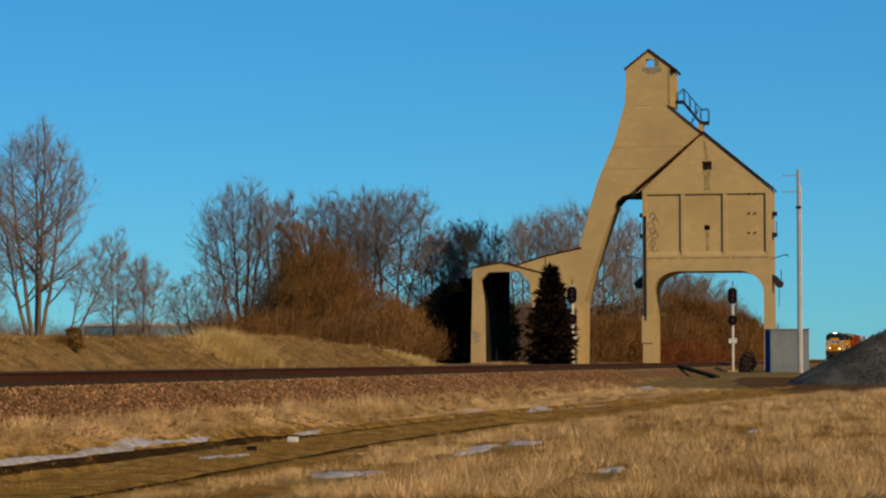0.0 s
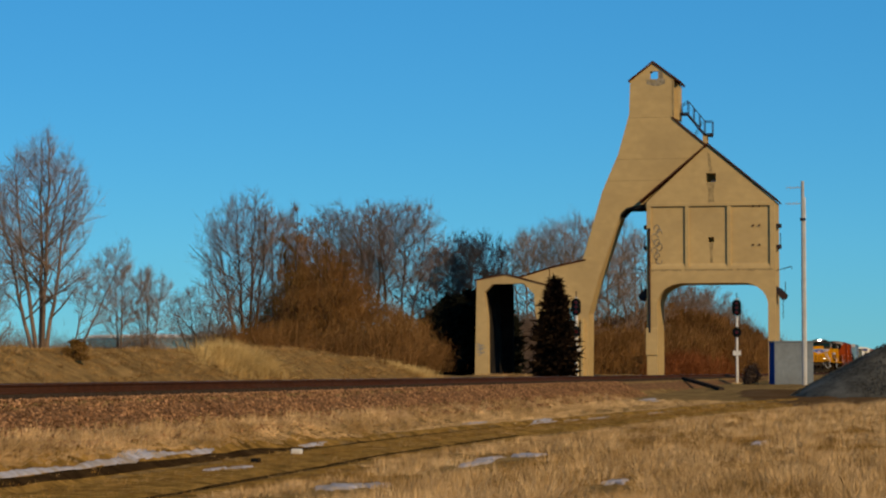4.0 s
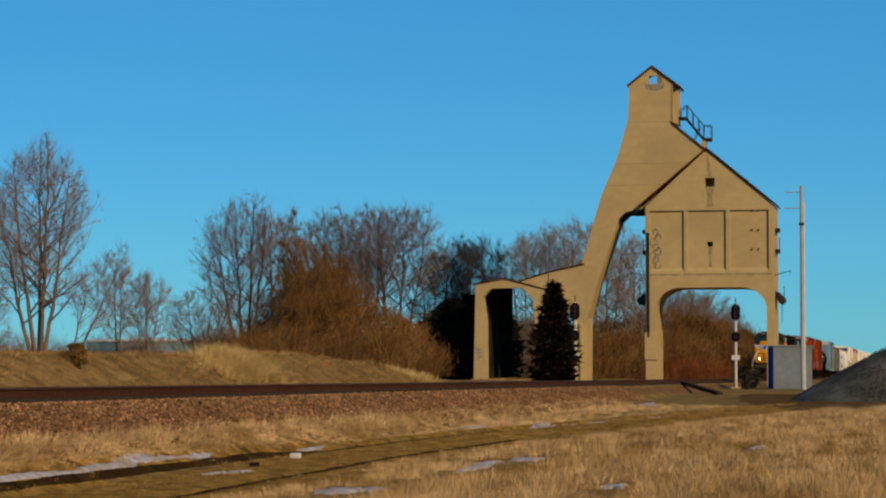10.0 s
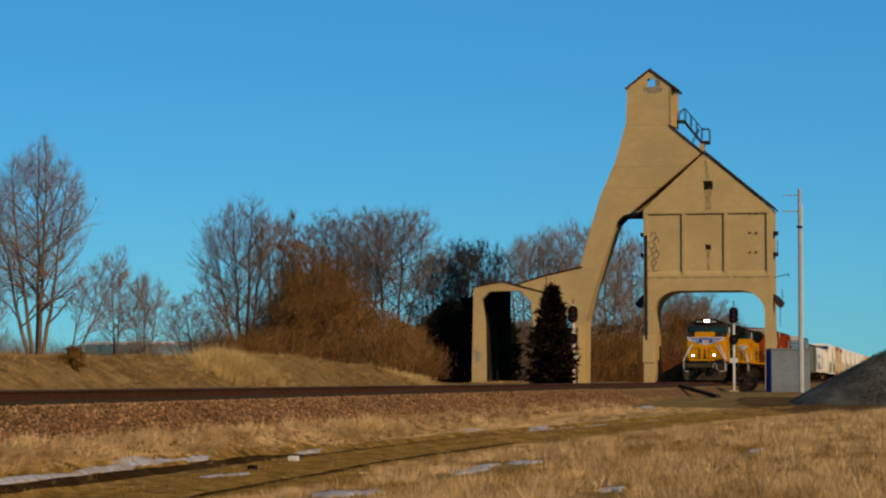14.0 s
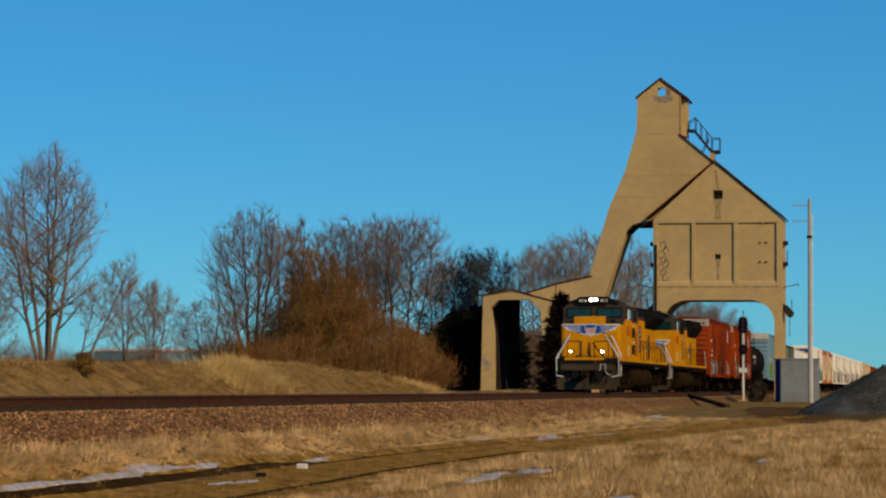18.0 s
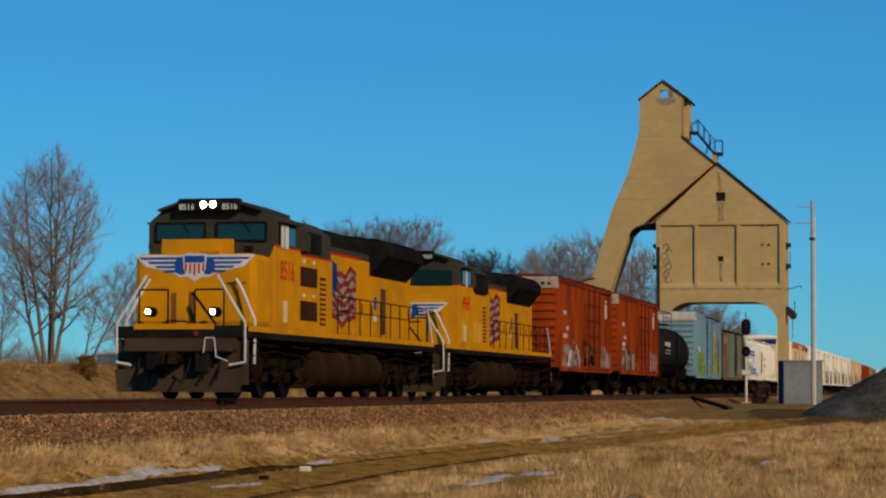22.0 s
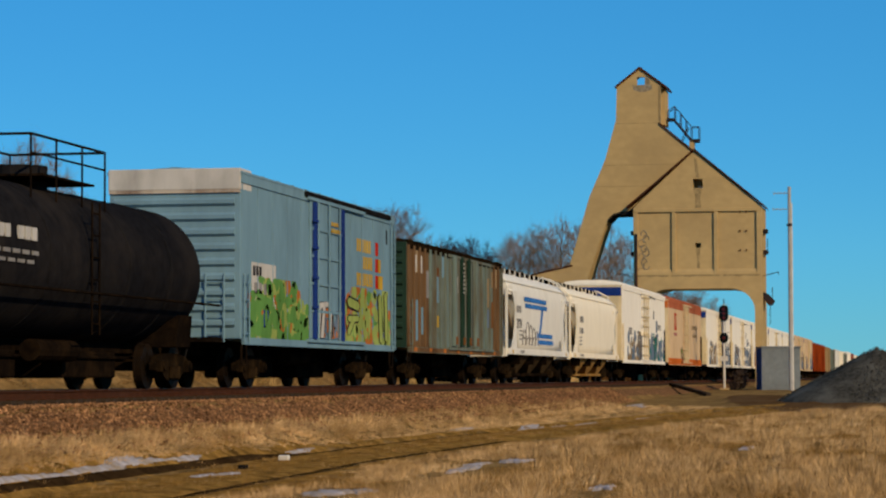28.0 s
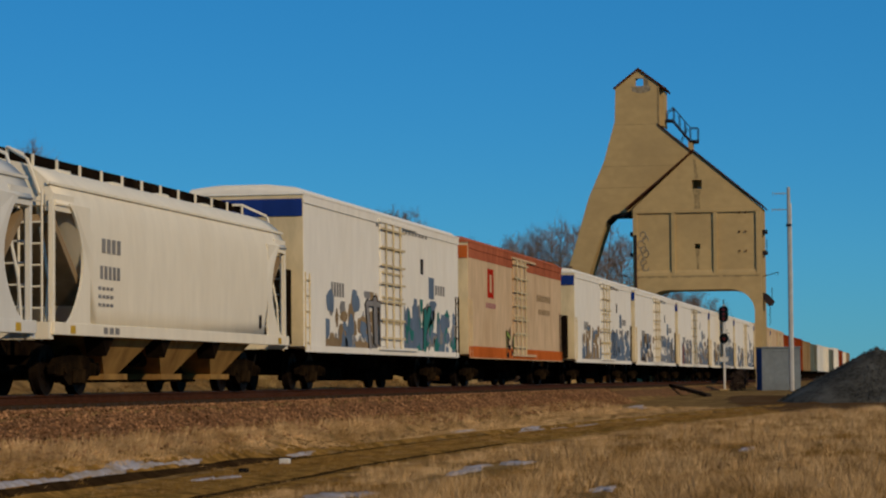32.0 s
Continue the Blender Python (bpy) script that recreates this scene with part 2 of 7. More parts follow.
GR_TAN = paint("sprayed_tan", (0.35, 0.25, 0.14), 0.5)
GR_BLUE = paint("sprayed_blue_grey", (0.17, 0.23, 0.32), 0.5)
AMBER = paint("amber_yellow", (0.62, 0.40, 0.05), 0.5)
TAN_CAR = paint("tan_paint", (0.40, 0.27, 0.13), 0.7)
CAP_WHITE = paint("scuffed_pale_paint", (0.56, 0.49, 0.40), 0.7, (0.13, 0.06, 0.035), amount=0.5)
# darker chute paint: the shadow under the first hopper is in its colour
SHADE_CHUTE = paint("shade_dark_chute", (0.065, 0.042, 0.02), 0.85, (0.03, 0.02, 0.012), amount=0.45)
ROOF_RED = paint("dark_red_roof", (0.15, 0.03, 0.02), 0.7)
FADED_RED = paint("faded_red_paint", (0.28, 0.10, 0.06), 0.7)
ROOF_ORANGE = paint("faded_red_band", (0.50, 0.15, 0.075), 0.6)
FLAG_RED = paint("dull_flag_red", (0.26, 0.035, 0.04), 0.6)
PALE_STRAW = surface("pale_yellow_grass", (0.62, 0.43, 0.17), 0.85, scale=0.8, var=0.25, rand=0.3, bump=0)
BANK_STONE = surface("bank_stone_bed", (0.22, 0.115, 0.052), 0.95, var=0.45, scale=7, stain=(0.11, 0.06, 0.036), stain_scale=1.5, bump=0.9, bump_scale=16)


# ---- building helpers ----
def part(name, bm, material, parent, label="", smooth=False):
    """Links a bmesh as one mesh object under a thing or part."""
    me = bpy.data.meshes.new(name)
    if smooth:
        for f in bm.faces:
            f.smooth = True
    bm.to_mesh(me)
    bm.free()
    me.materials.append(material)
    ob = new(name, me)
    ob.parent = parent
    if label:
        ob["label"] = label
    return ob


def thing(name, label, category, x=0, y=0, z=0, rz=0, group="", kind=""):
    ob = new(name)
    ob.matrix_basis = pose(x, y, z, 0, 0, rz)
    return tagged(ob, label, category, group, kind)


def bmnew():
    return bmesh.new()


def box(bm, x0, x1, y0, y1, z0, z1, bevel=0.0):
    m = Matrix.LocRotScale(((x0 + x1) / 2, (y0 + y1) / 2, (z0 + z1) / 2), None, (abs(x1 - x0), abs(y1 - y0), abs(z1 - z0)))
    g = bmesh.ops.create_cube(bm, size=1.0, matrix=m)
    if bevel:
        es = list({e for v in g["verts"] for e in v.link_edges})
        bmesh.ops.bevel(bm, geom=es, offset=bevel, segments=2, affect="EDGES", profile=0.5)
    return bm


def prism(bm, pts, a, b, axis="y"):
    """A polygon of (u, v) points, drawn out from a to b along an axis: u, v are x, z for y; y, z for x; x, y for z."""
    def at(u, v, w):
        return {"y": (u, w, v), "x": (w, u, v), "z": (u, v, w)}[axis]
    lo = [bm.verts.new(at(u, v, a)) for u, v in pts]
    hi = [bm.verts.new(at(u, v, b)) for u, v in pts]
    n = len(pts)
    fs = [bm.faces.new(lo), bm.faces.new(hi[::-1])]
    for i in range(n):
        fs.append(bm.faces.new((lo[i], hi[i], hi[(i + 1) % n], lo[(i + 1) % n])))
    bmesh.ops.recalc_face_normals(bm, faces=fs)
    return bm


def rod(bm, p, q, r, n=8, r2=None):
    """A round bar from p to q."""
    p, q = Vector(p), Vector(q)
    d = q - p
    m = Matrix.Translation((p + q) / 2) @ d.to_track_quat("Z", "Y").to_matrix().to_4x4()
    bmesh.ops.create_cone(bm, cap_ends=True, segments=n, radius1=r, radius2=r if r2 is None else r2, depth=d.length, matrix=m)
    return bm


def bent(bm, pts, r, n=6):
    for p, q in zip(pts[:-1], pts[1:]):
        rod(bm, p, q, r, n)
    return bm


def mesh_of(name, verts, faces, material, smooth=False):
    me = bpy.data.meshes.new(name)
    me.from_pydata(verts, [], faces)
    me.materials.append(material)
    if smooth:
        me.polygons.foreach_set("use_smooth", [True] * len(me.polygons))
    me.update()
    return me


def interp(x, xs, ys):
    return float(np.interp(x, xs, ys))


def cut(ob, *cutters):
    """Cuts the cutters' shapes out of a mesh object and drops them."""
    for c in cutters:
        md = ob.modifiers.new("cut", "BOOLEAN")
        md.operation, md.solver, md.object = "DIFFERENCE", "EXACT", c
    dg = bpy.context.evaluated_depsgraph_get()
    me = bpy.data.meshes.new_from_object(ob.evaluated_get(dg))
    ob.modifiers.clear()
    ob.data = me
    for c in cutters:
        bpy.data.objects.remove(c)
    return ob


def loose(bm):
    me = bpy.data.meshes.new("cutter")
    bm.to_mesh(me)
    bm.free()
    return new("cutter", me)


# ---- ground: one sheet to the horizon, the bank of the line, the dirt track, the mound beyond ----
ROAD = ((20, 5.1), (45, 5.05), (55, 5.5), (62, 6.2), (72, 7.4), (85, 9.0), (100, 11.0), (112, 13.5), (125, 17))


def road_x(y):
    return interp(y, [p[0] for p in ROAD], [p[1] for p in ROAD])


def bank(x, y):
    """Height of the ground over the rail tops."""
    nz = noise.noise(Vector((x * 0.18, y * 0.12, 0.3))) * 0.12 + noise.noise(Vector((x * 0.6, y * 0.4, 4.3))) * 0.05
    if x > 0:
        g = interp(y, (-50, 30, 60, 110, 150, 200, 700), (-1.45, -1.42, -1.2, -0.92, -0.62, -0.4, -0.4))
        d = x - road_x(y) if 20 < y < 118 else 9.0
        flat = min(1.0, max(0.15, (abs(d) - 1.2) / 1.5))
        g += nz * flat * 0.4
        for side in (-1.12, 1.12):
            g -= 0.045 * math.exp(-((d - side) / 0.22) ** 2)
        if -1.7 < d < -1.3:
            g += 0.05
    else:
        nz += noise.noise(Vector((x * 0.9, y * 0.42, 8.1))) * 0.13 * min(1.0, max(0.0, (-x - 8.0) / 2))
        m = interp(y, (30, 68, 91, 105, 113, 121, 130), (0.85, 0.87, 1.05, 1.15, 1.0, 0.6, -0.1))
        g = interp(x, (-400, -60, -17, -12.5, -10.5, -8.3, -4.0, 0), (0.0, 0.1, max(m - 0.5, -0.15), m, m * 0.95, -0.32, -0.55, -0.55)) + nz * (1.0 if x > -30 else 2.0)
        g = min(g, 0.1) if y > 170 else g
    a = abs(x)
    crown = -0.27 if a < 2.0 else -0.27 - (a - 2.0) * 0.52
    return max(g, crown) if a > 1.9 else -0.27


def sheet(name, xs, ys, material, lift=0.0):
    verts = [(x, y, bank(x, y) + lift) for y in ys for x in xs]
    w = len(xs)
    faces = [(j * w + i, j * w + i + 1, (j + 1) * w + i + 1, (j + 1) * w + i) for j in range(len(ys) - 1) for i in range(w - 1)]
    return new(name, mesh_of(name, verts, faces, material, True))


def steps(*runs):
    out = []
    for a, b, d in runs:
        out += list(np.arange(a, b, d))
    return [float(v) for v in out]


GX = steps((-3000, -400, 260), (-400, -60, 30), (-60, -24, 4), (-24, 2.0, 0.5), (2.0, 8.0, 0.2), (8.0, 24, 0.5), (24, 60, 3), (60, 400, 30), (400, 3001, 260))
GY = steps((-300, 20, 20), (20, 70, 0.5), (70, 140, 0.9), (140, 240, 2.5), (240, 600, 20), (600, 4001, 340))
def stone_bed():
    """The bed of small stone that the ballast lies on, from the crown down the near slope."""
    ys, n = steps((20, 240, 1.0)), 14
    verts, faces = [], []
    for j, y in enumerate(ys):
        w = 3.05 + 0.25 * noise.noise(Vector((y * 0.5, 3, 1)))
        for i in range(n):
            x = -2.6 + (w + 2.6) * i / (n - 1)
            verts.append((x, y, bank(x, y) + (0.012 if 0 < i < n - 1 else -0.04)))
            if i and j:
                k = j * n + i
                faces.append((k - n - 1, k - n, k, k - 1))
    return new("ballast_bed", mesh_of("ballast_bed", verts, faces, BANK_STONE, True))


tagged(stone_bed(), "bed of rusty crushed stone under the track", "ballast", kind="structure")
ground = tagged(sheet("ground", GX, GY, SOIL), "dry brown winter ground under thin straw grass", "ground", kind="structure")


def strip(name, half, shift, y0, y1, dy, lift, material, wob=0.15, cols=7):
    """A band along the dirt track that lies on the ground with a ragged edge."""
    ys = steps((y0, y1, dy))
    verts, faces = [], []
    for j, y in enumerate(ys):
        c = road_x(y) + shift
        for i in range(cols):
            u = i / (cols - 1) * 2 - 1
            x = c + u * (half + wob * noise.noise(Vector((y * 0.8, u * 2, half * 9))) * abs(u))
            edge = -0.03 if abs(u) > 0.99 else 0.0
            verts.append((x, y, bank(x, y) + lift + edge))
            if j and i:
                k = j * cols + i
                faces.append((k - cols - 1, k - cols, k, k - 1))
    return new(name, mesh_of(name, verts, faces, material, True))


road = tagged(strip("dirt_track", 1.75, 0.0, 22, 120, 0.4, 0.012, TRACK_GRASS, 0.5, 33), "worn dirt track with short trodden grass", "dirt track", kind="structure")
for side in (-1.12, 1.12):
    rut = strip("rut", 0.13 if side < 0 else 0.15, side, 22, 64 if side < 0 else 57, 0.4, 0.022, RUT_DIRT, 0.10, 7)
    rut.parent = road
    rut["label"] = "dirt wheel rut darkened with painted shade"


def bare_yard():
    """The trodden brown earth by the hut and the stone pile."""
    verts, faces = [], []
    nx, ny = 26, 34
    for j in range(ny):
        for i in range(nx):
            u, v = i / (nx - 1), j / (ny - 1)
            y = 79 + v * 56
            lo = interp(y, (79, 94, 110, 123, 135), (14.2, 10.2, 7.6, 6.2, 5.8)) + 0.7 * noise.noise(Vector((y * 0.3, 1, 2)))
            hi = interp(y, (79, 94, 110, 135), (17, 20, 23, 22))
            x = lo + u * (hi - lo)
            e = -0.04 if i in (0, nx - 1) or j in (0, ny - 1) else 0.0
            verts.append((x, y, bank(x, y) + 0.03 + e))
            if i and j:
                k = j * nx + i
                faces.append((k - nx - 1, k - nx, k, k - 1))
    return new("bare_yard", mesh_of("bare_yard", verts, faces, YARD, True))


tagged(bare_yard(), "bare brown packed earth around the hut and stone pile", "bare ground", kind="structure")


def snow_patch(x, y, rx, ry, seed):
    """A thin melting patch of snow that follows the ground."""
    n, rings = 40, 4
    verts, faces = [(x, y, bank(x, y) + 0.035)], []
    for r in range(1, rings + 1):
        for k in range(n):
            a = 2 * math.pi * k / n
            w = max(0.25, 0.75 + 0.55 * noise.noise(Vector((math.cos(a) * 1.7, math.sin(a) * 1.7, seed * 3.1))) + 0.55 * noise.noise(Vector((math.cos(a) * 6, math.sin(a) * 6, seed * 1.7))))
            px, py = x + math.cos(a) * rx * 0.85 * w * r / rings, y + math.sin(a) * ry * w * r / rings
            verts.append((px, py, bank(px, py) + (0.035 if r < rings else -0.03)))
    for k in range(n):
        faces.append((0, 1 + k, 1 + (k + 1) % n))
        for r in range(1, rings):
            a, b = 1 + (r - 1) * n, 1 + r * n
            faces.append((a + k, b + k, b + (k + 1) % n, a + (k + 1) % n))
    ob = new("snow_patch", mesh_of("snow_patch", verts, faces, SNOW, True))
    return tagged(ob, "thin melting patch of old snow on dry grass", "snow", "snow patches by the line", "structure")


SNOWS = ((3.80, 33.5, 0.13, 2.2), (3.77, 36.8, 0.15, 2.0), (3.70, 39.2, 0.16, 1.8), (3.74, 41.6, 0.11, 1.5), (3.60, 38.6, 0.10, 1.2), (5.14, 39.4, 0.20, 0.8), (4.90, 38.7, 0.15, 0.6), (8.03, 34.1, 0.45, 0.9),
         (8.45, 34.6, 0.30, 0.7), (8.67, 41.5, 0.30, 1.8), (8.50, 43.2, 0.24, 1.5), (8.95, 44.8, 0.40, 0.9), (11.67, 35.9, 0.30, 0.9), (6.55, 71.8, 0.24, 2.6), (5.66, 67.1, 0.26, 2.6), (6.10, 69.5, 0.22, 2.2),
         (7.32, 79.4, 0.20, 2.4), (4.30, 104.0, 0.35, 3.0), (5.00, 100.0, 0.30, 2.5), (12.62, 51.5, 0.26, 1.2), (4.15, 65.2, 0.30, 1.6), (3.92, 49.1, 0.10, 1.6), (-7.2, 74.3, 0.6, 1.2), (-6.9, 60.0, 0.4, 0.7))


def snowy(x, y, grow=1.15, ahead=1.6):
    """True on a patch of snow or just before it."""
    for sx, sy, rx, ry in SNOWS:
        if ((x - sx - 0.12) / (rx * grow)) ** 2 + ((y - sy + ahead * 0.5) / (ry * grow + ahead * 0.5)) ** 2 < 1:
            return True
    return False


for k, (x, y, rx, ry) in enumerate(SNOWS):
    snow_patch(x, y, rx, ry, k)
# ---- the line ----
def rail_track():
    prof = [(-0.07, -0.17), (0.07, -0.17), (0.07, -0.155), (0.012, -0.13), (0.012, -0.04), (0.036, -0.03), (0.036, 0.0), (-0.036, 0.0), (-0.036, -0.03), (-0.012, -0.04), (-0.012, -0.13), (-0.07, -0.155)]
    tr = thing("railway_track", "rusty railway track on wooden ties along the bank", "railway track", kind="structure")
    for x in (-0.753, 0.753):
        part("rail", prism(bmnew(), [(u + x, v) for u, v in prof], -200, 700), RAIL, tr)
        part("rail_head", box(bmnew(), x - 0.02, x + 0.02, -200, 700, 0.0, 0.003), POLISHED, tr, "worn bright running surface")
    tie = mesh_of("tie", [(sx * 1.3, sy * 0.115, z) for z in (-0.36, -0.165) for sy in (-1, 1) for sx in (-1, 1)],
                  [(0, 2, 3, 1), (4, 5, 7, 6), (0, 1, 5, 4), (2, 6, 7, 3), (0, 4, 6, 2), (1, 3, 7, 5)], TIE)
    plate = box(bmnew(), -0.18, 0.18, -0.09, 0.09, -0.172, -0.150)
    pm = bpy.data.meshes.new("tie_plate")
    plate.to_mesh(pm)
    pm.materials.append(RAIL)
    for k in range(290):
        ob = new("tie", tie)
        ob.parent = tr
        ob.location = (random.uniform(-0.05, 0.05), 26 + k * 0.55, random.uniform(-0.006, 0.006))
        if k < 70:
            for x in (-0.753, 0.753):
                pl = new("tie_plate", pm)
                pl.parent = ob
                pl.location = (x - ob.location.x, 0, 0)
    return tr


def stones(name, n, region, size, material, label, category):
    """Loose broken stones, all in one mesh."""
    rng = np.random.default_rng(5)
    base = np.array([(1, 0, 0), (-1, 0, 0), (0, 1, 0), (0, -1, 0), (0, 0, 1), (0, 0, -1)], float)
    tri = np.array([(0, 2, 4), (2, 1, 4), (1, 3, 4), (3, 0, 4), (2, 0, 5), (1, 2, 5), (3, 1, 5), (0, 3, 5)])
    V, F = [], []
    for k in range(n):
        x, y = region(rng)
        s = rng.uniform(*size)
        a = rng.uniform(0, 6.28)
        v = base * rng.uniform(0.55, 1.25, (6, 1)) * s * np.array([1, 1, 0.8])
        c, d = math.cos(a), math.sin(a)
        v = np.stack([v[:, 0] * c - v[:, 1] * d, v[:, 0] * d + v[:, 1] * c, v[:, 2] + 0.35 * v[:, 0]], 1)
        V.append(v + np.array([x, y, bank(x, y) + 0.012 + s * 0.25]))
        F.append(tri + 6 * k)
    ob = new(name, mesh_of(name, np.concatenate(V).tolist(), np.concatenate(F).tolist(), material))
    return tagged(ob, label, category, kind="stuff")


def slope_spot(rng):
    y = 28 + 85 * rng.random() ** 1.6
    return 1.3 + 2.0 * rng.random() ** 0.9, y


def crown_spot(rng):
    return rng.uniform(-2.6, 1.4), 28 + 60 * rng.random()


rail_track()
stones("ballast", 24000, slope_spot, (0.018, 0.045), BALLAST, "reddish brown crushed stone ballast along the track", "ballast")
stones("ballast", 5000, crown_spot, (0.02, 0.045), BALLAST, "reddish brown crushed stone ballast between the ties", "ballast")


def blades(name, spots, label, material=None, width=0.004, many=2):
    """Dry grass in bunches: slim blades that fan out and lean, all in one mesh. spots: x, y, height, number of blades, spread."""
    rng = np.random.default_rng(11)
    V, T = [], 0
    for x, y, h, n, r in spots:
        n *= many
        wide = width * (0.7 + y / 50)
        a = rng.uniform(0, 2 * math.pi, n)
        rr = r * np.sqrt(rng.random(n))
        p = np.stack([x + rr * np.cos(a), y + rr * np.sin(a), np.full(n, bank(x, y) - 0.03)], 1)
        b = a + rng.normal(0, 0.8, n)
        lean = rng.uniform(0.15, 1.9, n)
        hh = h * rng.uniform(0.35, 1.2, n)
        c = rng.uniform(0, math.pi, n)
        side = np.stack([np.cos(c) * wide, np.sin(c) * wide, np.zeros(n)], 1)
        tip = p + np.stack([np.cos(b) * hh * lean, np.sin(b) * hh * lean, 0.03 + hh * np.maximum(1.1 - 0.5 * lean, 0.2)], 1)
        V.append(np.stack([p - side, p + side, tip], 1).reshape(-1, 3))
        T += n
    i = 3 * np.arange(T)
    ob = new(name, mesh_of(name, np.concatenate(V).tolist(), np.stack([i, i + 1, i + 2], 1).tolist(), material or STRAW))
    return tagged(ob, label, "grass", kind="stuff")


def patch(x, y, seed):
    return noise.noise(Vector((x * 0.8, y * 0.2, seed))) + 0.7 * noise.noise(Vector((x * 2.2, y * 0.45, seed + 8)))


def meadow():
    rng = np.random.default_rng(3)
    sward, bunch, olive, verge, mound, short, stand_low, dull, mound_tuft = [], [], [], [], [], [], [], [], []
    for _ in range(15000):                      # the rough field between the dirt track and the camera
        y = 28 + 66 * rng.random() ** 1.6
        d = interp(y, (28, 50, 60, 90), (1.55, 1.6, 2.3, 2.2)) + rng.random() ** 1.2 * (4 + y * 0.15)
        x = road_x(y) + d
        if rng.random() < 0.85 and snowy(x, y):
            continue
        rise = min(1.0, max(0.15, (d - 1.4) / 3.2)) * (0.3 if snowy(x, y, 1.3, 7.0) else 1.0)
        q = patch(x, y, 9.0)
        if rng.random() < 0.75:
            sward.append((x, y, (0.035 + 0.06 * rng.random()) * (0.4 + 0.6 * rise), 12, 0.3 + y * 0.004))
        if q < -0.1 and rng.random() < 0.8:
            olive.append((x, y, 0.09 * rise + 0.03, 14, 0.3))
    for _ in range(4200):                       # tufts that stand out of the field
        y = 28.5 + 64 * rng.random() ** 1.5
        d = 1.8 + rng.random() ** 1.1 * (4 + y * 0.15)
        x = road_x(y) + d
        q = patch(x, y, 9.0)
        if snowy(x, y, 1.3, 7.0) or q < -0.12 + 0.3 * rng.normal():
            continue
        rise = min(1.0, max(0.3, (d - 1.2) / 2.6))
        (bunch if rng.random() < 0.6 else dull).append((x, y, (0.13 + 0.17 * rng.random() + 0.16 * max(q, 0)) * rise, int(34 + 44 * rng.random()), rng.uniform(0.10, 0.26) + 0.0012 * y))
    for _ in range(4200):                       # between the ballast and the dirt track
        y = 27 + 75 * rng.random() ** 1.6
        lo = 2.95 + 0.22 * noise.noise(Vector((y * 0.4, 5, 5)))
        hi = max(3.56, road_x(y) - interp(y, (27, 55, 65, 100), (1.65, 1.6, 1.4, 1.5)))
        u = rng.random()
        x = lo + (hi - lo) * u + rng.normal() * 0.06
        if rng.random() < 0.70 and snowy(x, y):
            continue
        tall = 0.09 + 0.17 * rng.random() + 0.14 * max(patch(x, y, 2.0), 0)
        verge.append((x, y, tall * max(0.18, 1.0 - 1.05 * u), 20, 0.10))
    for _ in range(8500):                       # over the mound
        y = 36 + 95 * rng.random()
        x = -5.5 - 9 * rng.random()
        mound.append((x, y, 0.06 + 0.26 * max(patch(x, y, 6.0), 0), 12, 0.40))
    for _ in range(260):                        # before the portal and the hoist leg
        y = rng.uniform(168, 176)
        stand_low.append((16.315 - y * math.tan(radians(11.178) - math.atan((rng.uniform(835, 1035) - 784) / 4450)), y, 0.16 + 0.1 * rng.random(), 12, 0.5))
    stand = [(rng.normal(-9.9, 0.5), yy, 0.2 + 0.2 * rng.random() + 0.4 * math.exp(-((yy - 91) / 3.5) ** 2), 22, 0.2) for yy in rng.normal(92, 2.2, 330)]
    for _ in range(420):                        # rank tufts over the mound
        y = 38 + 88 * rng.random()
        mound_tuft.append((-8.2 - 5.5 * rng.random(), y, 0.12 + 0.18 * rng.random(), 30, 0.16))
    stand += [(rng.normal(-9.5, 0.5), rng.normal(122, 1.4), 0.42, 16, 0.25) for _ in range(110)]
    for _ in range(5000):                       # short trodden grass along the crown of the dirt track and by the yard
        y = 26 + 70 * rng.random() ** 1.3
        short.append((road_x(y) + rng.normal() * 0.5, y, 0.03 + 0.06 * rng.random() ** 2, 10, 0.22))
    blades("field_sward", sward, "short dry tangled winter grass", FIELD_SWARD)
    blades("olive_grass", olive, "low olive-brown weeds in the field", TRACK_GRASS)
    blades("field_grass", bunch, "tall dry straw-coloured winter grass in tufts")
    blades("brown_grass", dull, "brown dry winter grass in tufts", DULL_STRAW)
    blades("verge_grass", verge, "dry pale grass between ballast and dirt track")
    blades("mound_grass", mound, "dry yellow-brown grass over the long mound", MOUND_STRAW)
    blades("mound_tufts", mound_tuft, "straw-coloured tufts on the long mound", DULL_STRAW)
    blades("portal_grass", stand_low, "pale dry grass before the portal and the hoist leg", DULL_STRAW)
    blades("grass_stand", stand, "tall pale yellow grass standing on the mound", PALE_STRAW)
    blades("short_grass", short[:3400], "short olive-brown grass in the dirt track", TRACK_GRASS)
    blades("short_straw", short[3400:], "short straw-coloured grass in the dirt track", DULL_STRAW)


meadow()

# ---- coaling tower ----
TY = 178.0            # the front face
PM = 1 / 24.9


def TX(u):
    return (u - 1247) * PM


def TZ(v):
    return 0.205 + (668.8 - v) * PM


def back_x(u, d):
    """The same upright line seen further back by d metres."""
    x = TX(u)
    return 16.315 + (x - 16.315) * (TY + d) / TY


def back_z(v, d):
    return 0.205 + (TZ(v) - 0.205) * (TY + d) / TY


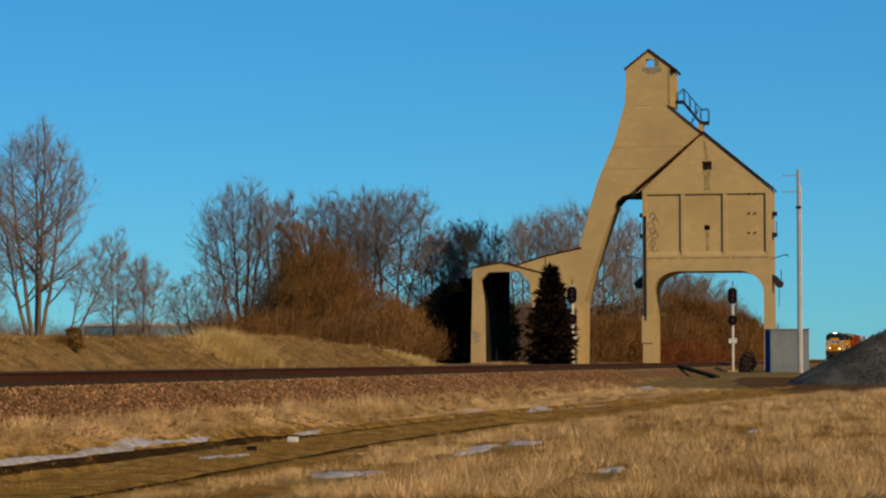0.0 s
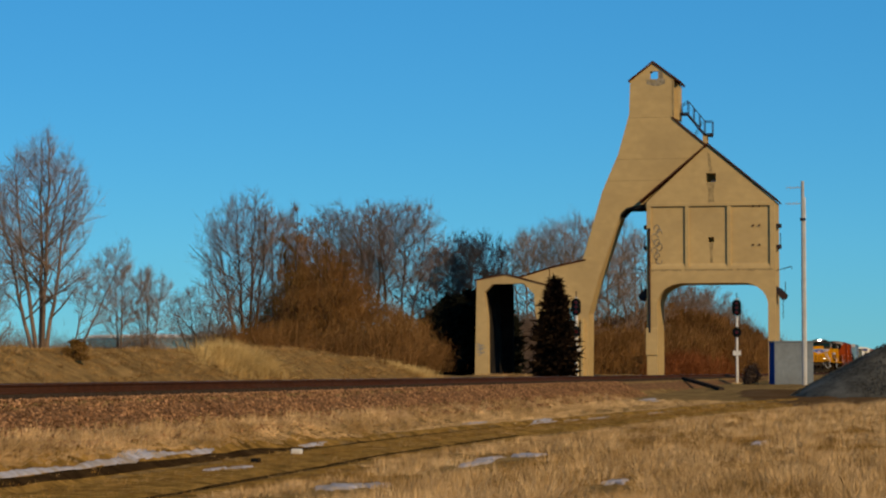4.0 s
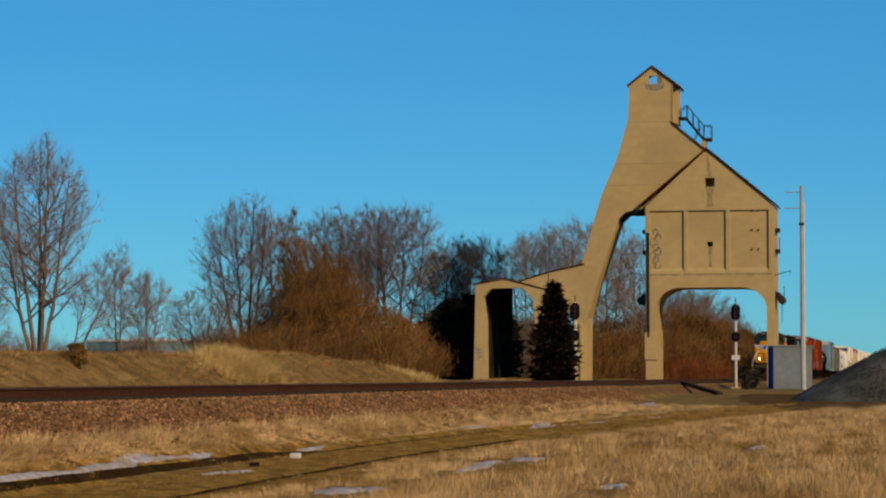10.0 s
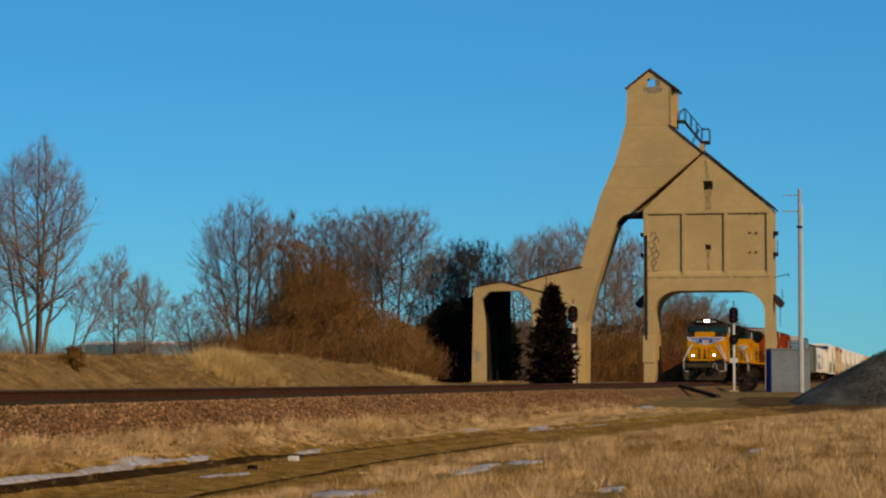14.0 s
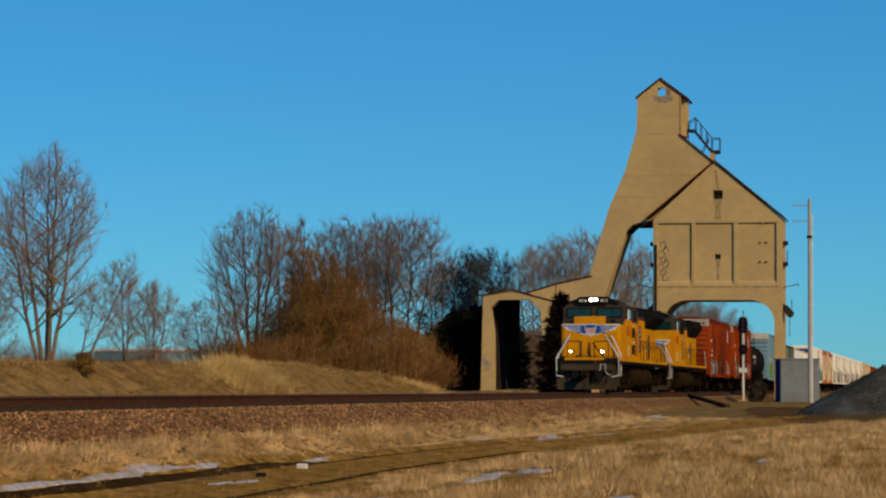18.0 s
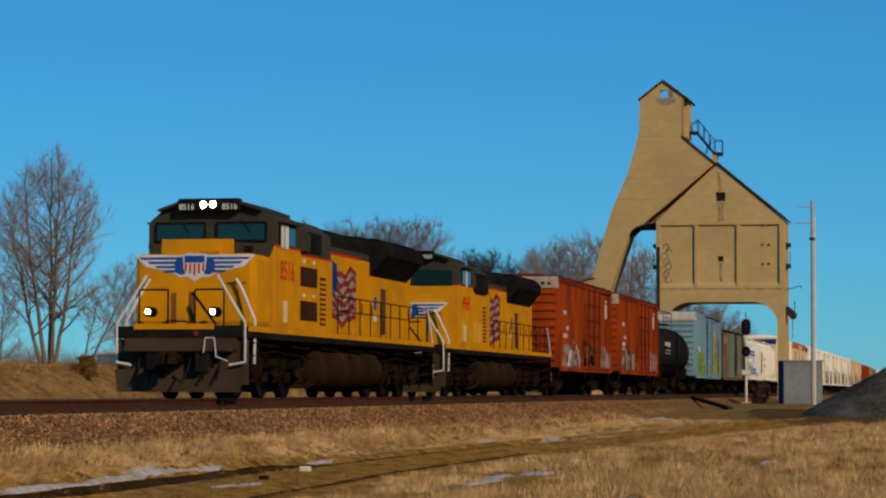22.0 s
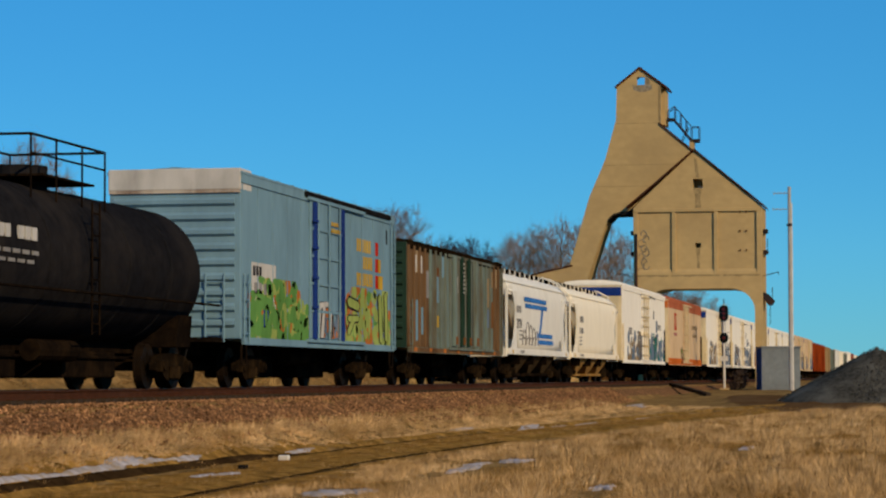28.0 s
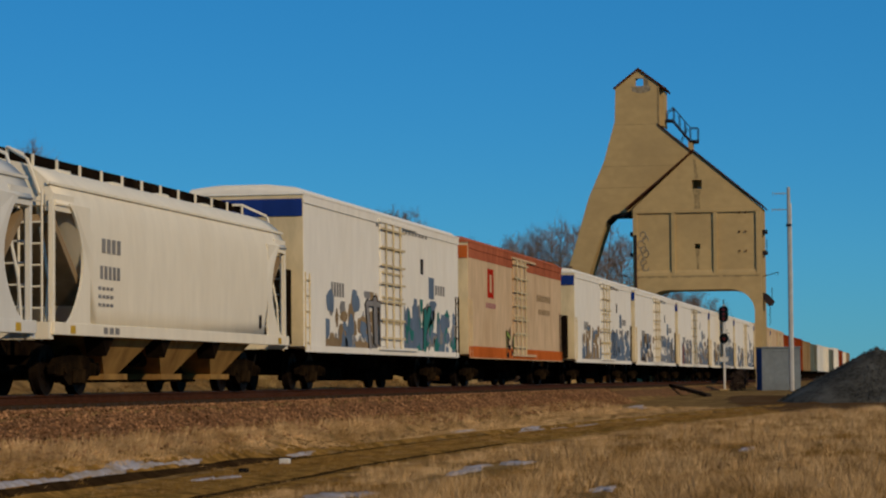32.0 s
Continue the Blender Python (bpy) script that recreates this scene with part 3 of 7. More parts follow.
def coaling_tower():
    t = thing("coaling_tower", "tall weathered tan concrete coaling tower straddling the railway line", "coaling tower")
    depth = 4.6
    ledge = 0.16      # pilasters and beams stand this far out of the panels
    # the bin: side walls, front and back with the arch, gable
    def arch_pts():
        a = [(TX(1351), TZ(552))]
        for k in range(1, 8):
            w = math.pi / 2 * k / 7
            a.append((TX(1351 - 44 * (1 - math.cos(w))), TZ(552 - 39 * math.sin(w))))
        for k in range(8):
            w = math.pi / 2 * (1 - k / 7)
            a.append((TX(1156 + 44 * (1 - math.cos(w))), TZ(552 - 39 * math.sin(w))))
        return a
    low = [(TX(1138), -0.6), (TX(1138), TZ(487)), (TX(1364), TZ(487)), (TX(1364), -0.6), (TX(1351), -0.6)] + arch_pts() + [(TX(1156), -0.6)]
    part("arch_frame", prism(bmnew(), low, TY, TY + depth), CONCRETE, t, "arched concrete frame over the track")
    up = [(TX(1138), TZ(487)), (TX(1138), TZ(368)), (TX(1247), TZ(268)), (TX(1364), TZ(368)), (TX(1364), TZ(487))]
    body = part("coal_bin", prism(bmnew(), up, TY + ledge, TY + depth), CONCRETE, t, "concrete coal bin with a gable")
    hole = box(bmnew(), TX(1244), TX(1261), TY - 0.2, TY + 1.2, TZ(335), TZ(319))
    small = box(bmnew(), TX(1247), TX(1257), TY - 0.2, TY + 1.0, TZ(441), TZ(432))
    cut(body, loose(hole), loose(small))
    # white strip standing in for sunlight on the reveal of the opening
    part("painted_reveal", box(bmnew(), TX(1251), TX(1260.5), TY + 1.0, TY + 1.05, TZ(334.8), TZ(330)), WHITE_P, t, "white strip painted as the opening's sunlit reveal")
    part("gable_face", prism(bmnew(), [(TX(1138), TZ(373)), (TX(1244), TZ(373)), (TX(1244), TZ(274)), (TX(1138), TZ(370))], TY + 0.05, TY + ledge), CONCRETE, t)
    part("gable_face", prism(bmnew(), [(TX(1261), TZ(373)), (TX(1364), TZ(373)), (TX(1364), TZ(370)), (TX(1261), TZ(284))], TY + 0.05, TY + ledge), CONCRETE, t)
    part("gable_face", prism(bmnew(), [(TX(1244), TZ(319)), (TX(1261), TZ(319)), (TX(1261), TZ(284)), (TX(1247), TZ(271)), (TX(1244), TZ(274))], TY + 0.05, TY + ledge), CONCRETE, t)
    part("gable_face", prism(bmnew(), [(TX(1244), TZ(373)), (TX(1261), TZ(373)), (TX(1261), TZ(335)), (TX(1244), TZ(335))], TY + 0.05, TY + ledge), CONCRETE, t)
    for u0, u1 in ((1138, 1146), (1206, 1213), (1280, 1287), (1355, 1364)):
        part("pilaster", box(bmnew(), TX(u0), TX(u1), TY, TY + ledge, TZ(487), TZ(377), 0.02), CONCRETE, t)
    part("top_beam", box(bmnew(), TX(1138), TX(1364), TY, TY + ledge + 0.01, TZ(377), TZ(371), 0.02), CONCRETE, t)
    part("bottom_beam", prism(bmnew(), [(TY + 0.01, TZ(487)), (TY + ledge, TZ(487)), (TY + ledge, TZ(478)), (TY + 0.04, TZ(483))], TX(1138), TX(1364), "x"), CONCRETE, t)
    # the bin's roof: two slabs with dark edges
    for e in (-1, 1):
        x0, z0, x1, z1 = TX(1247), TZ(266), TX(1247 + e * 121), TZ(367)
        slab = [(x0, z0 + 0.04), (x1, z1 + 0.04), (x1, z1 - 0.09), (x0, z0 - 0.09)]
        part("roof_slab", prism(bmnew(), slab, TY - 0.10, TY + depth + 0.3), ROOF_EDGE, t, "dark tarred roof slab")
    # hoist leg, sloping house and head house, set back
    d = 1.3
    def B(u, v):
        return back_x(u, d), back_z(v, d)
    leg = [B(1012, 690), B(1012, 500), B(1023, 472), B(1060, 347), B(1088, 283), B(1108, 212), B(1110, 153), B(1151, 121), B(1188, 150), B(1188, 219), B(1240, 268), B(1240, 381), B(1104, 381), B(1092, 391), B(1052, 505), B(1034, 566), B(1033, 690)]
    leg_ob = part("hoist_house", prism(bmnew(), leg, TY + d, TY + 4.2), CONCRETE, t, "sloping concrete hoist house")
    hx0, hz0, hx1, hz1 = *B(1146, 150), *B(1160, 136)
    cut(leg_ob, loose(box(bmnew(), hx0, hx1, TY + d - 0.3, TY + d + 1, hz0, hz1)), loose(box(bmnew(), hx0 - 0.45, hx1 + 0.35, TY + d + 0.3, TY + 6, hz0 - 0.2, hz1 + 0.42)))
    def stain(name, pts, y, m, label):
        part(name, prism(bmnew(), pts, y - 0.004, y + 0.01), m, t, label)
    cx, cz = (hx0 + hx1) / 2 + 0.12, hz0 - 0.02
    fan = [(cx + 0.85 * math.cos(a) * (0.9 + 0.12 * math.sin(7 * a)), cz + 0.5 * math.sin(a)) for a in [math.pi * (1.0 + k / 14) for k in range(15)]]
    stain("soot_stain", fan, TY + d, SOOT_STAIN, "grey soot stain under the opening")
    stain("soot_stain", [(hx1 + 0.02, hz0), (hx1 + 0.42, hz0), (hx1 + 0.30, hz1), (hx1 + 0.02, hz1 + 0.1)], TY + d, SOOT_STAIN, "grey soot stain beside the opening")
    for v, u0, u1 in ((218, 1109, 1184), (292, 1087, 1212), (330, 1068, 1170)):
        stain("pour_line", [B(u0, v + 0.7), B(u1, v + 0.7), B(u1, v - 0.3), B(u0, v - 0.3)], TY + d, CONCRETE_STAIN, "horizontal joint between pours")
    def F(u, v):
        return TX(u), TZ(v)
    gy, by, ly = TY + 0.05, TY + ledge, TY
    stain("rain_streak", [F(1244, 336), F(1260, 336), F(1257, 352), F(1258, 371), F(1247, 371), F(1248, 352)], gy, CONCRETE_STAIN, "dark rain streak below the opening")
    stain("rain_streak", [F(1246, 281), F(1251, 284), F(1255, 317), F(1249, 317)], gy, CONCRETE_STAIN, "dark rain streak above the opening")
    stain("rain_streak", [F(1248, 442), F(1256, 442), F(1254, 462), F(1255, 477), F(1250, 477), F(1250, 462)], by, CONCRETE_STAIN, "dark rain streak below the small opening")
    for u0, u1, top in ((1214, 1279, 479), (1288, 1354, 480), (1150, 1190, 478)):
        pts = [F(u0, 484), F(u1, 484)] + [F(u1 + (u0 - u1) * k / 9, top + 2.5 * noise.noise(Vector((k * 0.9, u0, 1)))) for k in range(10)]
        stain("damp_band", pts, by, CONCRETE_STAIN, "damp dark band at the bin's foot")
    for u0, u1 in ((1142, 1200), (1205, 1290), (1296, 1360)):
        pts = [F(u0, 488), F(u1, 488)] + [F(u1 + (u0 - u1) * k / 9, 491.5 + 2.5 * noise.noise(Vector((k * 0.9, u0, 4)))) for k in range(10)]
        stain("damp_band", pts[::-1], ly, CONCRETE_STAIN, "damp dark band at the bin's foot")
    part("head_panel", prism(bmnew(), [B(1185, 152), B(1188, 152), B(1188, 216), B(1185, 214)], TY + d - 0.03, TY + d), CONCRETE_STAIN, t, "dark joint down the head house")
    part("head_pier", prism(bmnew(), [B(1188, 152), B(1195, 157), B(1195, 222), B(1188, 219)], TY + d + 0.6, TY + 4.0), CONCRETE, t)
    for pts in ([B(1151, 117), B(1201, 155), B(1199, 158), B(1151, 122)], [B(1151, 117), B(1106, 152), B(1108, 155), B(1151, 122)], [B(1185, 217), B(1249, 271), B(1248, 274), B(1185, 221)]):
        part("roof_edge", prism(bmnew(), pts, TY + d - 0.10, TY + 4.4), ROOF_EDGE, t, "dark roof edge")
    part("soffit", prism(bmnew(), [B(1095, 386), B(1104, 378), B(1136, 372), B(1136, 381), B(1104, 381), B(1092, 393)], TY + d - 0.1, TY + 4.1), BLACK_CONCRETE, t, "near-black underside of the chute house")
    # stair and landing up the roof to the head house
    y = TY + d + 1.0
    bm = box(bmnew(), *sorted((B(1196, 0)[0], B(1210, 0)[0])), y, y + 1.0, B(0, 212)[1], B(0, 208)[1])
    part("landing", bm, DARK_STEEL, t, "dark steel landing")
    bm = box(bmnew(), *sorted((B(1238, 0)[0], B(1253, 0)[0])), y, y + 1.0, B(0, 251)[1], B(0, 246)[1])
    part("landing", bm, DARK_STEEL, t, "dark steel landing")
    part("landing_pier", box(bmnew(), *sorted((B(1236, 0)[0], B(1244, 0)[0])), y, y + 1.0, B(0, 270)[1], B(0, 247)[1]), CONCRETE, t)
    def P3(u, v, k):
        x, z = B(u, v)
        return (x, y + k, z)
    for k in (0.05, 0.95):
        part("stair_stringer", bent(bmnew(), [P3(1208, 210, k), P3(1239, 248, k)], 0.09), DARK_STEEL, t)
        part("stair_rail", bent(bmnew(), [P3(1198, 195, k), P3(1210, 187, k), P3(1240, 224, k), P3(1253, 224, k)], 0.03), DARK_STEEL, t)
        for u, v0, v1 in ((1198, 210, 195), (1210, 210, 187), (1220, 222, 200), (1230, 236, 212), (1239, 248, 224), (1253, 248, 224)):
            part("rail_post", rod(bmnew(), P3(u, v0, k), P3(u, v1, k), 0.03, 6), DARK_STEEL, t)
        part("stair_brace", rod(bmnew(), P3(1222, 248, k), P3(1234, 224, k), 0.03, 6), DARK_STEEL, t)
    for k in range(9):
        u = k / 8
        a, b = P3(1208 + 31 * u, 210 + 38 * u, 0.05), P3(1208 + 31 * u, 210 + 38 * u, 0.95)
        part("tread", rod(bmnew(), a, b, 0.05, 4), DARK_STEEL, t)
    # brackets, lamps and chute hoods on both sides of the bin
    for e, x in ((-1, TX(1138)), (1, TX(1364) + 0.0)):
        for v in (411, 448):
            bm = box(bmnew(), x, x + e * 0.35, TY + 1.2, TY + 1.9, TZ(v + 4), TZ(v - 3), 0.03)
            rod(bm, (x, TY + 1.5, TZ(v + 9)), (x + e * 0.3, TY + 1.5, TZ(v + 1)), 0.04, 6)
            part("lamp_bracket", bm, DARK_STEEL, t)
        part("conduit", rod(bmnew(), (x + e * 0.3, TY + 1.5, TZ(448)), (x + e * 0.3, TY + 1.5, TZ(424)), 0.03, 6), DARK_STEEL, t)
        bm = bent(bmnew(), [(x, TY + 1.0, TZ(491)), (x + e * 0.5, TY + 1.0, TZ(488)), (x + e * 1.1, TY + 1.0, TZ(484)), (x + e * 1.1, TY + 1.0, TZ(489))], 0.03)
        part("spout_arm", bm, DARK_STEEL, t, "thin rusty spout arm")
        hood = [(x, TZ(519)), (x + e * 0.30, TZ(522)), (x + e * 0.75, TZ(534)), (x + e * 0.62, TZ(541)), (x + e * 0.40, TZ(543)), (x, TZ(531))]
        part("chute_hood", prism(bmnew(), hood, TY + 1.0, TY + 2.4), DARK_STEEL, t, "dark steel chute hood")
        part("hood_rod", rod(bmnew(), (x + e * 0.6, TY + 1.7, TZ(536)), (x + e * 0.6, TY + 1.7, TZ(510)), 0.03, 6), DARK_STEEL, t)
        for k in range(8):
            part("chain_link", rod(bmnew(), (x + e * 0.45, TY + 1.6, TZ(545 + k * 4)), (x + e * 0.45 + 0.03 * (-1) ** k, TY + 1.6, TZ(547.6 + k * 4)), 0.035, 5), DARK_STEEL, t)
    part("downpipe", rod(bmnew(), (TX(1143), TY - 0.06, TZ(600)), (TX(1143), TY - 0.06, TZ(415)), 0.09, 8), DARK_STEEL, t, "dark rusty pipe down the pier")
    part("pier_sleeve", box(bmnew(), TX(1136), TX(1157), TY - 0.1, TY + 0.3, TZ(640), TZ(592), 0.03), CONCRETE, t, "patched concrete sleeve on the pier")
    for k in range(6):
        part("wall_bolt", rod(bmnew(), (TX(1326 + 11 * (k % 2)), TY + ledge + 0.02, TZ(378 + 34 * (k // 2))), (TX(1326 + 11 * (k % 2)), TY + ledge - 0.1, TZ(378 + 34 * (k // 2))), 0.07, 6), ROOF_EDGE, t)
    # spray paint on the first panel: loose dark curls
    for k in range(9):
        pts = []
        for j in range(12):
            a = j / 11 * math.pi * 1.6 + k * 1.3
            pts.append((TX(1156 + 5 * math.sin(a) + 5 * math.sin(k * 2.1)), TY + ledge - 0.004, TZ(416 + 8 * k + 7 * math.cos(a))))
        tagged(part("scrawl", bent(bmnew(), pts, 0.045, 4), SOOT_STAIN, t, "dark sprayed scrawl"), kind="stuff")
    return t


def sand_portal():
    """The low gabled portal that adjoins the tower over the side track."""
    t = thing("track_portal", "low gabled tan concrete portal joined to the coaling tower", "portal")
    d = 1.0
    def B(u, v):
        return back_x(u, d), back_z(v, d)
    out = [B(828, 690), B(832, 504), B(885, 495), B(963, 516), B(963, 690), B(948, 690), B(945, 600), B(938, 560), B(936, 531), B(917, 511), B(861, 512), B(846, 527), B(852, 570), B(853, 690)]
    part("portal_frame", prism(bmnew(), out, TY + d, TY + d + 0.7), CONCRETE, t)
    part("portal_roof", prism(bmnew(), [B(829, 503), B(885, 493), B(967, 515), B(967, 517), B(885, 495.5), B(829, 505.5)], TY + d - 0.08, TY + 9), ROOF_EDGE, t, "dark thin roof slab")
    part("side_wall", prism(bmnew(), [B(828, 690), B(832, 506), B(845, 506), B(850, 690)], TY + d + 0.7, TY + 8), BLACK_CONCRETE, t, "near-black side wall")
    part("inner_wall", prism(bmnew(), [B(938, 690), B(938, 530), B(946, 530), B(946, 690)], TY + d + 0.7, TY + 3.0), BLACK_CONCRETE, t, "near-black inner pier")
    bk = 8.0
    part("end_wall", prism(bmnew(), [(back_x(846, bk), -0.5), (back_x(846, bk), back_z(505, bk)), (back_x(898, bk), back_z(500, bk)), (back_x(898, bk), -0.5)], TY + bk, TY + bk + 0.4), BLACK_CONCRETE, t, "near-black end wall")
    wall = [B(905, 502), B(963, 484), B(1026, 470), B(1026, 690), B(1010, 690), B(1010, 560), B(963, 540), B(963, 517)]
    part("link_wall", prism(bmnew(), wall, TY + d + 0.31, TY + 4.5), CONCRETE, t, "sloping link wall to the hoist house")
    part("link_roof", prism(bmnew(), [B(903, 500), B(963, 482), B(1028, 468), B(1028, 471), B(963, 484.5), B(903, 502.5)], TY + d + 0.24, TY + 4.7), ROOF_EDGE, t)
    part("wall_joint", box(bmnew(), *sorted((B(962, 0)[0], B(963.5, 0)[0])), TY + d + 0.30, TY + d + 0.305, B(0, 516)[1], B(0, 485)[1]), ROOF_EDGE, t)
    for u in (1012, 1020):
        part("post", box(bmnew(), *sorted((B(u, 0)[0], B(u + 5, 0)[0])), TY + d - 0.15, TY + d + 0.5, -0.5, B(0, 575)[1], 0.03), CONCRETE, t)
    bm = bmnew()
    for k in range(9):
        v = 618 + 2.5 * k
        box(bm, *sorted((B(830 + (k * 5) % 9, 0)[0], B(838 + (k * 7) % 11, 0)[0])), TY + d - 0.006, TY + d, B(0, v + 1.6)[1], B(0, v)[1])
    tagged(part("paint_marks", bm, GALV, t, "pale grey sprayed marks"), kind="stuff")
    return t


coaling_tower()
sand_portal()

# ---- hut, pole, signals, stone pile, far building ----
def ray_x(u, y):
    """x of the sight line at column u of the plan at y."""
    return 16.315 - y * math.tan(radians(11.178) - math.atan((u - 784) / 4450))


def relay_hut():
    y = 158.0
    x0, x1 = ray_x(1363, y), ray_x(1432, y)
    zb, zt = -0.75, 0.205 + (668.8 - 618) / 27.9
    t = thing("signal_hut", "grey galvanised signal equipment hut with one side in painted blue shade", "equipment hut", (x0 + x1) / 2, y, 0, 11)
    w = (x1 - x0) / 2
    part("body", box(bmnew(), -w, w, 0, 2.6, zb, zt, 0.02), GALV, t)
    # the side away from the sun has its shade painted on in dark blue
    part("blue_side", box(bmnew(), -w - 0.02, -w, 0.02, 2.58, zb + 0.1, zt - 0.02), BLUE_SHADE_SIDE, t, "side panel with shade painted in dark blue")
    part("roof", box(bmnew(), -w - 0.06, w + 0.06, -0.08, 2.7, zt, zt + 0.09, 0.02), GALV, t, "flat sheet roof")
    part("trim", box(bmnew(), -w, w, -0.03, 0, zt - 0.2, zt - 0.12), GALV, t)
    part("plinth", box(bmnew(), -w - 0.1, w + 0.1, -0.1, 2.7, zb - 0.2, zb + 0.08), CONCRETE, t, "concrete plinth")
    for u in (-0.35, 0.3):
        part("panel_seam", box(bmnew(), w * u - 0.012, w * u + 0.012, -0.012, 0, zb + 0.1, zt - 0.2), GALV, t)
    return t


def utility_pole():
    y = 154.0
    x = ray_x(1415, y)
    k = 28.6
    top = 0.205 + (668.8 - 338) / k
    t = thing("utility_pole", "tall slender grey pole with thin antenna arms", "pole", x, y, 0)
    part("pole", rod(bmnew(), (0, 0, -0.9), (0, 0, top), 0.13, 12, 0.10), POLE_M, t)
    part("pipe", rod(bmnew(), (0.13, -0.03, -0.9), (0.13, -0.03, top - 1.0), 0.05, 8), WHITE_P, t, "pale conduit up the pole")
    for v, w in ((349, 0.95), (377, 1.0)):
        z = 0.205 + (668.8 - v) / k
        part("antenna_arm", rod(bmnew(), (-w, 0, z), (0.1, 0, z), 0.025, 6), POLE_M, t, "thin antenna arm")
        for j in range(4):
            part("antenna_rod", rod(bmnew(), (-w + j * 0.22, 0, z - 0.10), (-w + j * 0.22, 0, z + 0.10), 0.012, 5), POLE_M, t)
    part("collar", rod(bmnew(), (0, 0, top - 2.4), (0, 0, top - 2.25), 0.18, 10), DARK_STEEL, t)
    return t


def signal_mast(x, y, base, heads, top, label):
    t = thing("railway_signal", label, "railway signal", x, y, 0, 0, "signals by the line")
    part("mast", rod(bmnew(), (0, 0, base), (0, 0, top), 0.085, 10), WHITE_P, t, "silver-white mast")
    part("footing", box(bmnew(), -0.3, 0.3, -0.3, 0.3, base - 0.3, base + 0.12, 0.03), CONCRETE, t, "concrete footing")
    part("finial", rod(bmnew(), (0, 0, top), (0, 0, top + 0.35), 0.035, 6), DARK_STEEL, t)
    for z, h, w in heads:
        bm = bmnew()
        pts = [(w * math.cos(a), z + (h - w) * (1 if math.sin(a) > 0 else -1) + w * math.sin(a)) for a in [2 * math.pi * (k + 0.5) / 20 for k in range(20)]]
        prism(bm, pts, -0.16, -0.10)
        hd = part("target", bm, BLACK_P, t, "black oval signal target")
        n = 3 if h > w * 1.2 else 1
        for j in range(n):
            zz = z + (j - (n - 1) / 2) * 0.28
            part("lens", rod(bmnew(), (0, -0.19, zz), (0, -0.16, zz), 0.10, 12), RED_LENS, hd)
            bm = bmnew()
            for a in range(9):
                b, c = math.pi * (a / 9), math.pi * ((a + 1) / 9)
                bm.faces.new([bm.verts.new(q) for q in ((0.13 * math.cos(b), -0.16, zz + 0.13 * math.sin(b)), (0.13 * math.cos(c), -0.16, zz + 0.13 * math.sin(c)), (0.13 * math.cos(c), -0.42, zz + 0.13 * math.sin(c)), (0.13 * math.cos(b), -0.42, zz + 0.13 * math.sin(b)))])
            bmesh.ops.solidify(bm, geom=bm.faces[:], thickness=0.01)
            part("visor", bm, BLACK_P, hd)
        part("case", box(bmnew(), -w * 0.6, w * 0.6, -0.1, 0.28, z - h * 0.7, z + h * 0.7, 0.03), BLACK_P, t, "black lamp case")
    part("number_board", box(bmnew(), -0.26, 0.26, -0.13, -0.10, base + 1.85, base + 2.15), WHITE_P, t, "small white board")
    for j in range(10):
        part("rung", rod(bmnew(), (0.08, 0.12, base + 0.4 + j * 0.36), (0.36, 0.12, base + 0.4 + j * 0.36), 0.015, 5), DARK_STEEL, t)
    return t


def stone_pile():
    """A cone of dark crushed stone."""
    cx, cy, R, H = 13.95, 113.0, 4.45, 2.45
    verts, faces = [(cx, cy, -0.92 + H)], []
    n, rings = 56, 22
    for r in range(1, rings + 1):
        for k in range(n):
            a = 2 * math.pi * k / n
            q = r / rings
            w = 1 + 0.13 * noise.noise(Vector((math.cos(a) * 1.5, math.sin(a) * 1.5, 7.7)))
            x, y = cx + math.cos(a) * R * 1.05 * q * w, cy + math.sin(a) * R * q * w
            z = -0.92 + H * (1 - q) ** 0.97 + 0.07 * noise.noise(Vector((x * 1.4, y * 1.4, 0))) + 0.03 * noise.noise(Vector((x * 5, y * 5, 3)))
            if r <= 2:
                z -= 0.09
            if r == rings:
                z = bank(x, y) - 0.1
            verts.append((x, y, z))
    for k in range(n):
        faces.append((0, 1 + k, 1 + (k + 1) % n))
        for r in range(1, rings):
            a, b = 1 + (r - 1) * n, 1 + r * n
            faces.append((a + k, b + k, b + (k + 1) % n, a + (k + 1) % n))
    ob = new("gravel_mound", mesh_of("gravel_mound", verts, faces, GREY_STONE, True))
    tagged(ob, "cone-shaped pile of dark grey crushed stone", "stone pile")
    rng = np.random.default_rng(8)
    def spot(rng):
        a, q = rng.uniform(0, 6.28), math.sqrt(rng.random())
        return cx + math.cos(a) * R * q, cy + math.sin(a) * R * q
    base = np.array([(1, 0, 0), (-1, 0, 0), (0, 1, 0), (0, -1, 0), (0, 0, 1), (0, 0, -1)], float)
    tri = np.array([(0, 2, 4), (2, 1, 4), (1, 3, 4), (3, 0, 4), (2, 0, 5), (1, 2, 5), (3, 1, 5), (0, 3, 5)])
    V, F = [], []
    for k in range(5200):
        x, y = spot(rng)
        q = math.hypot(x - cx, y - cy) / R
        z = -0.92 + H * max(0, 1 - q) ** 0.97 + rng.uniform(-0.03, 0.05)
        V.append(base * rng.uniform(0.5, 1.3, (6, 1)) * rng.uniform(0.02, 0.045) + np.array([x, y, z]))
        F.append(tri + 6 * k)
    st = new("loose_gravel", mesh_of("loose_gravel", np.concatenate(V).tolist(), np.concatenate(F).tolist(), GREY_STONE))
    st.parent = ob
    tagged(st, kind="stuff")


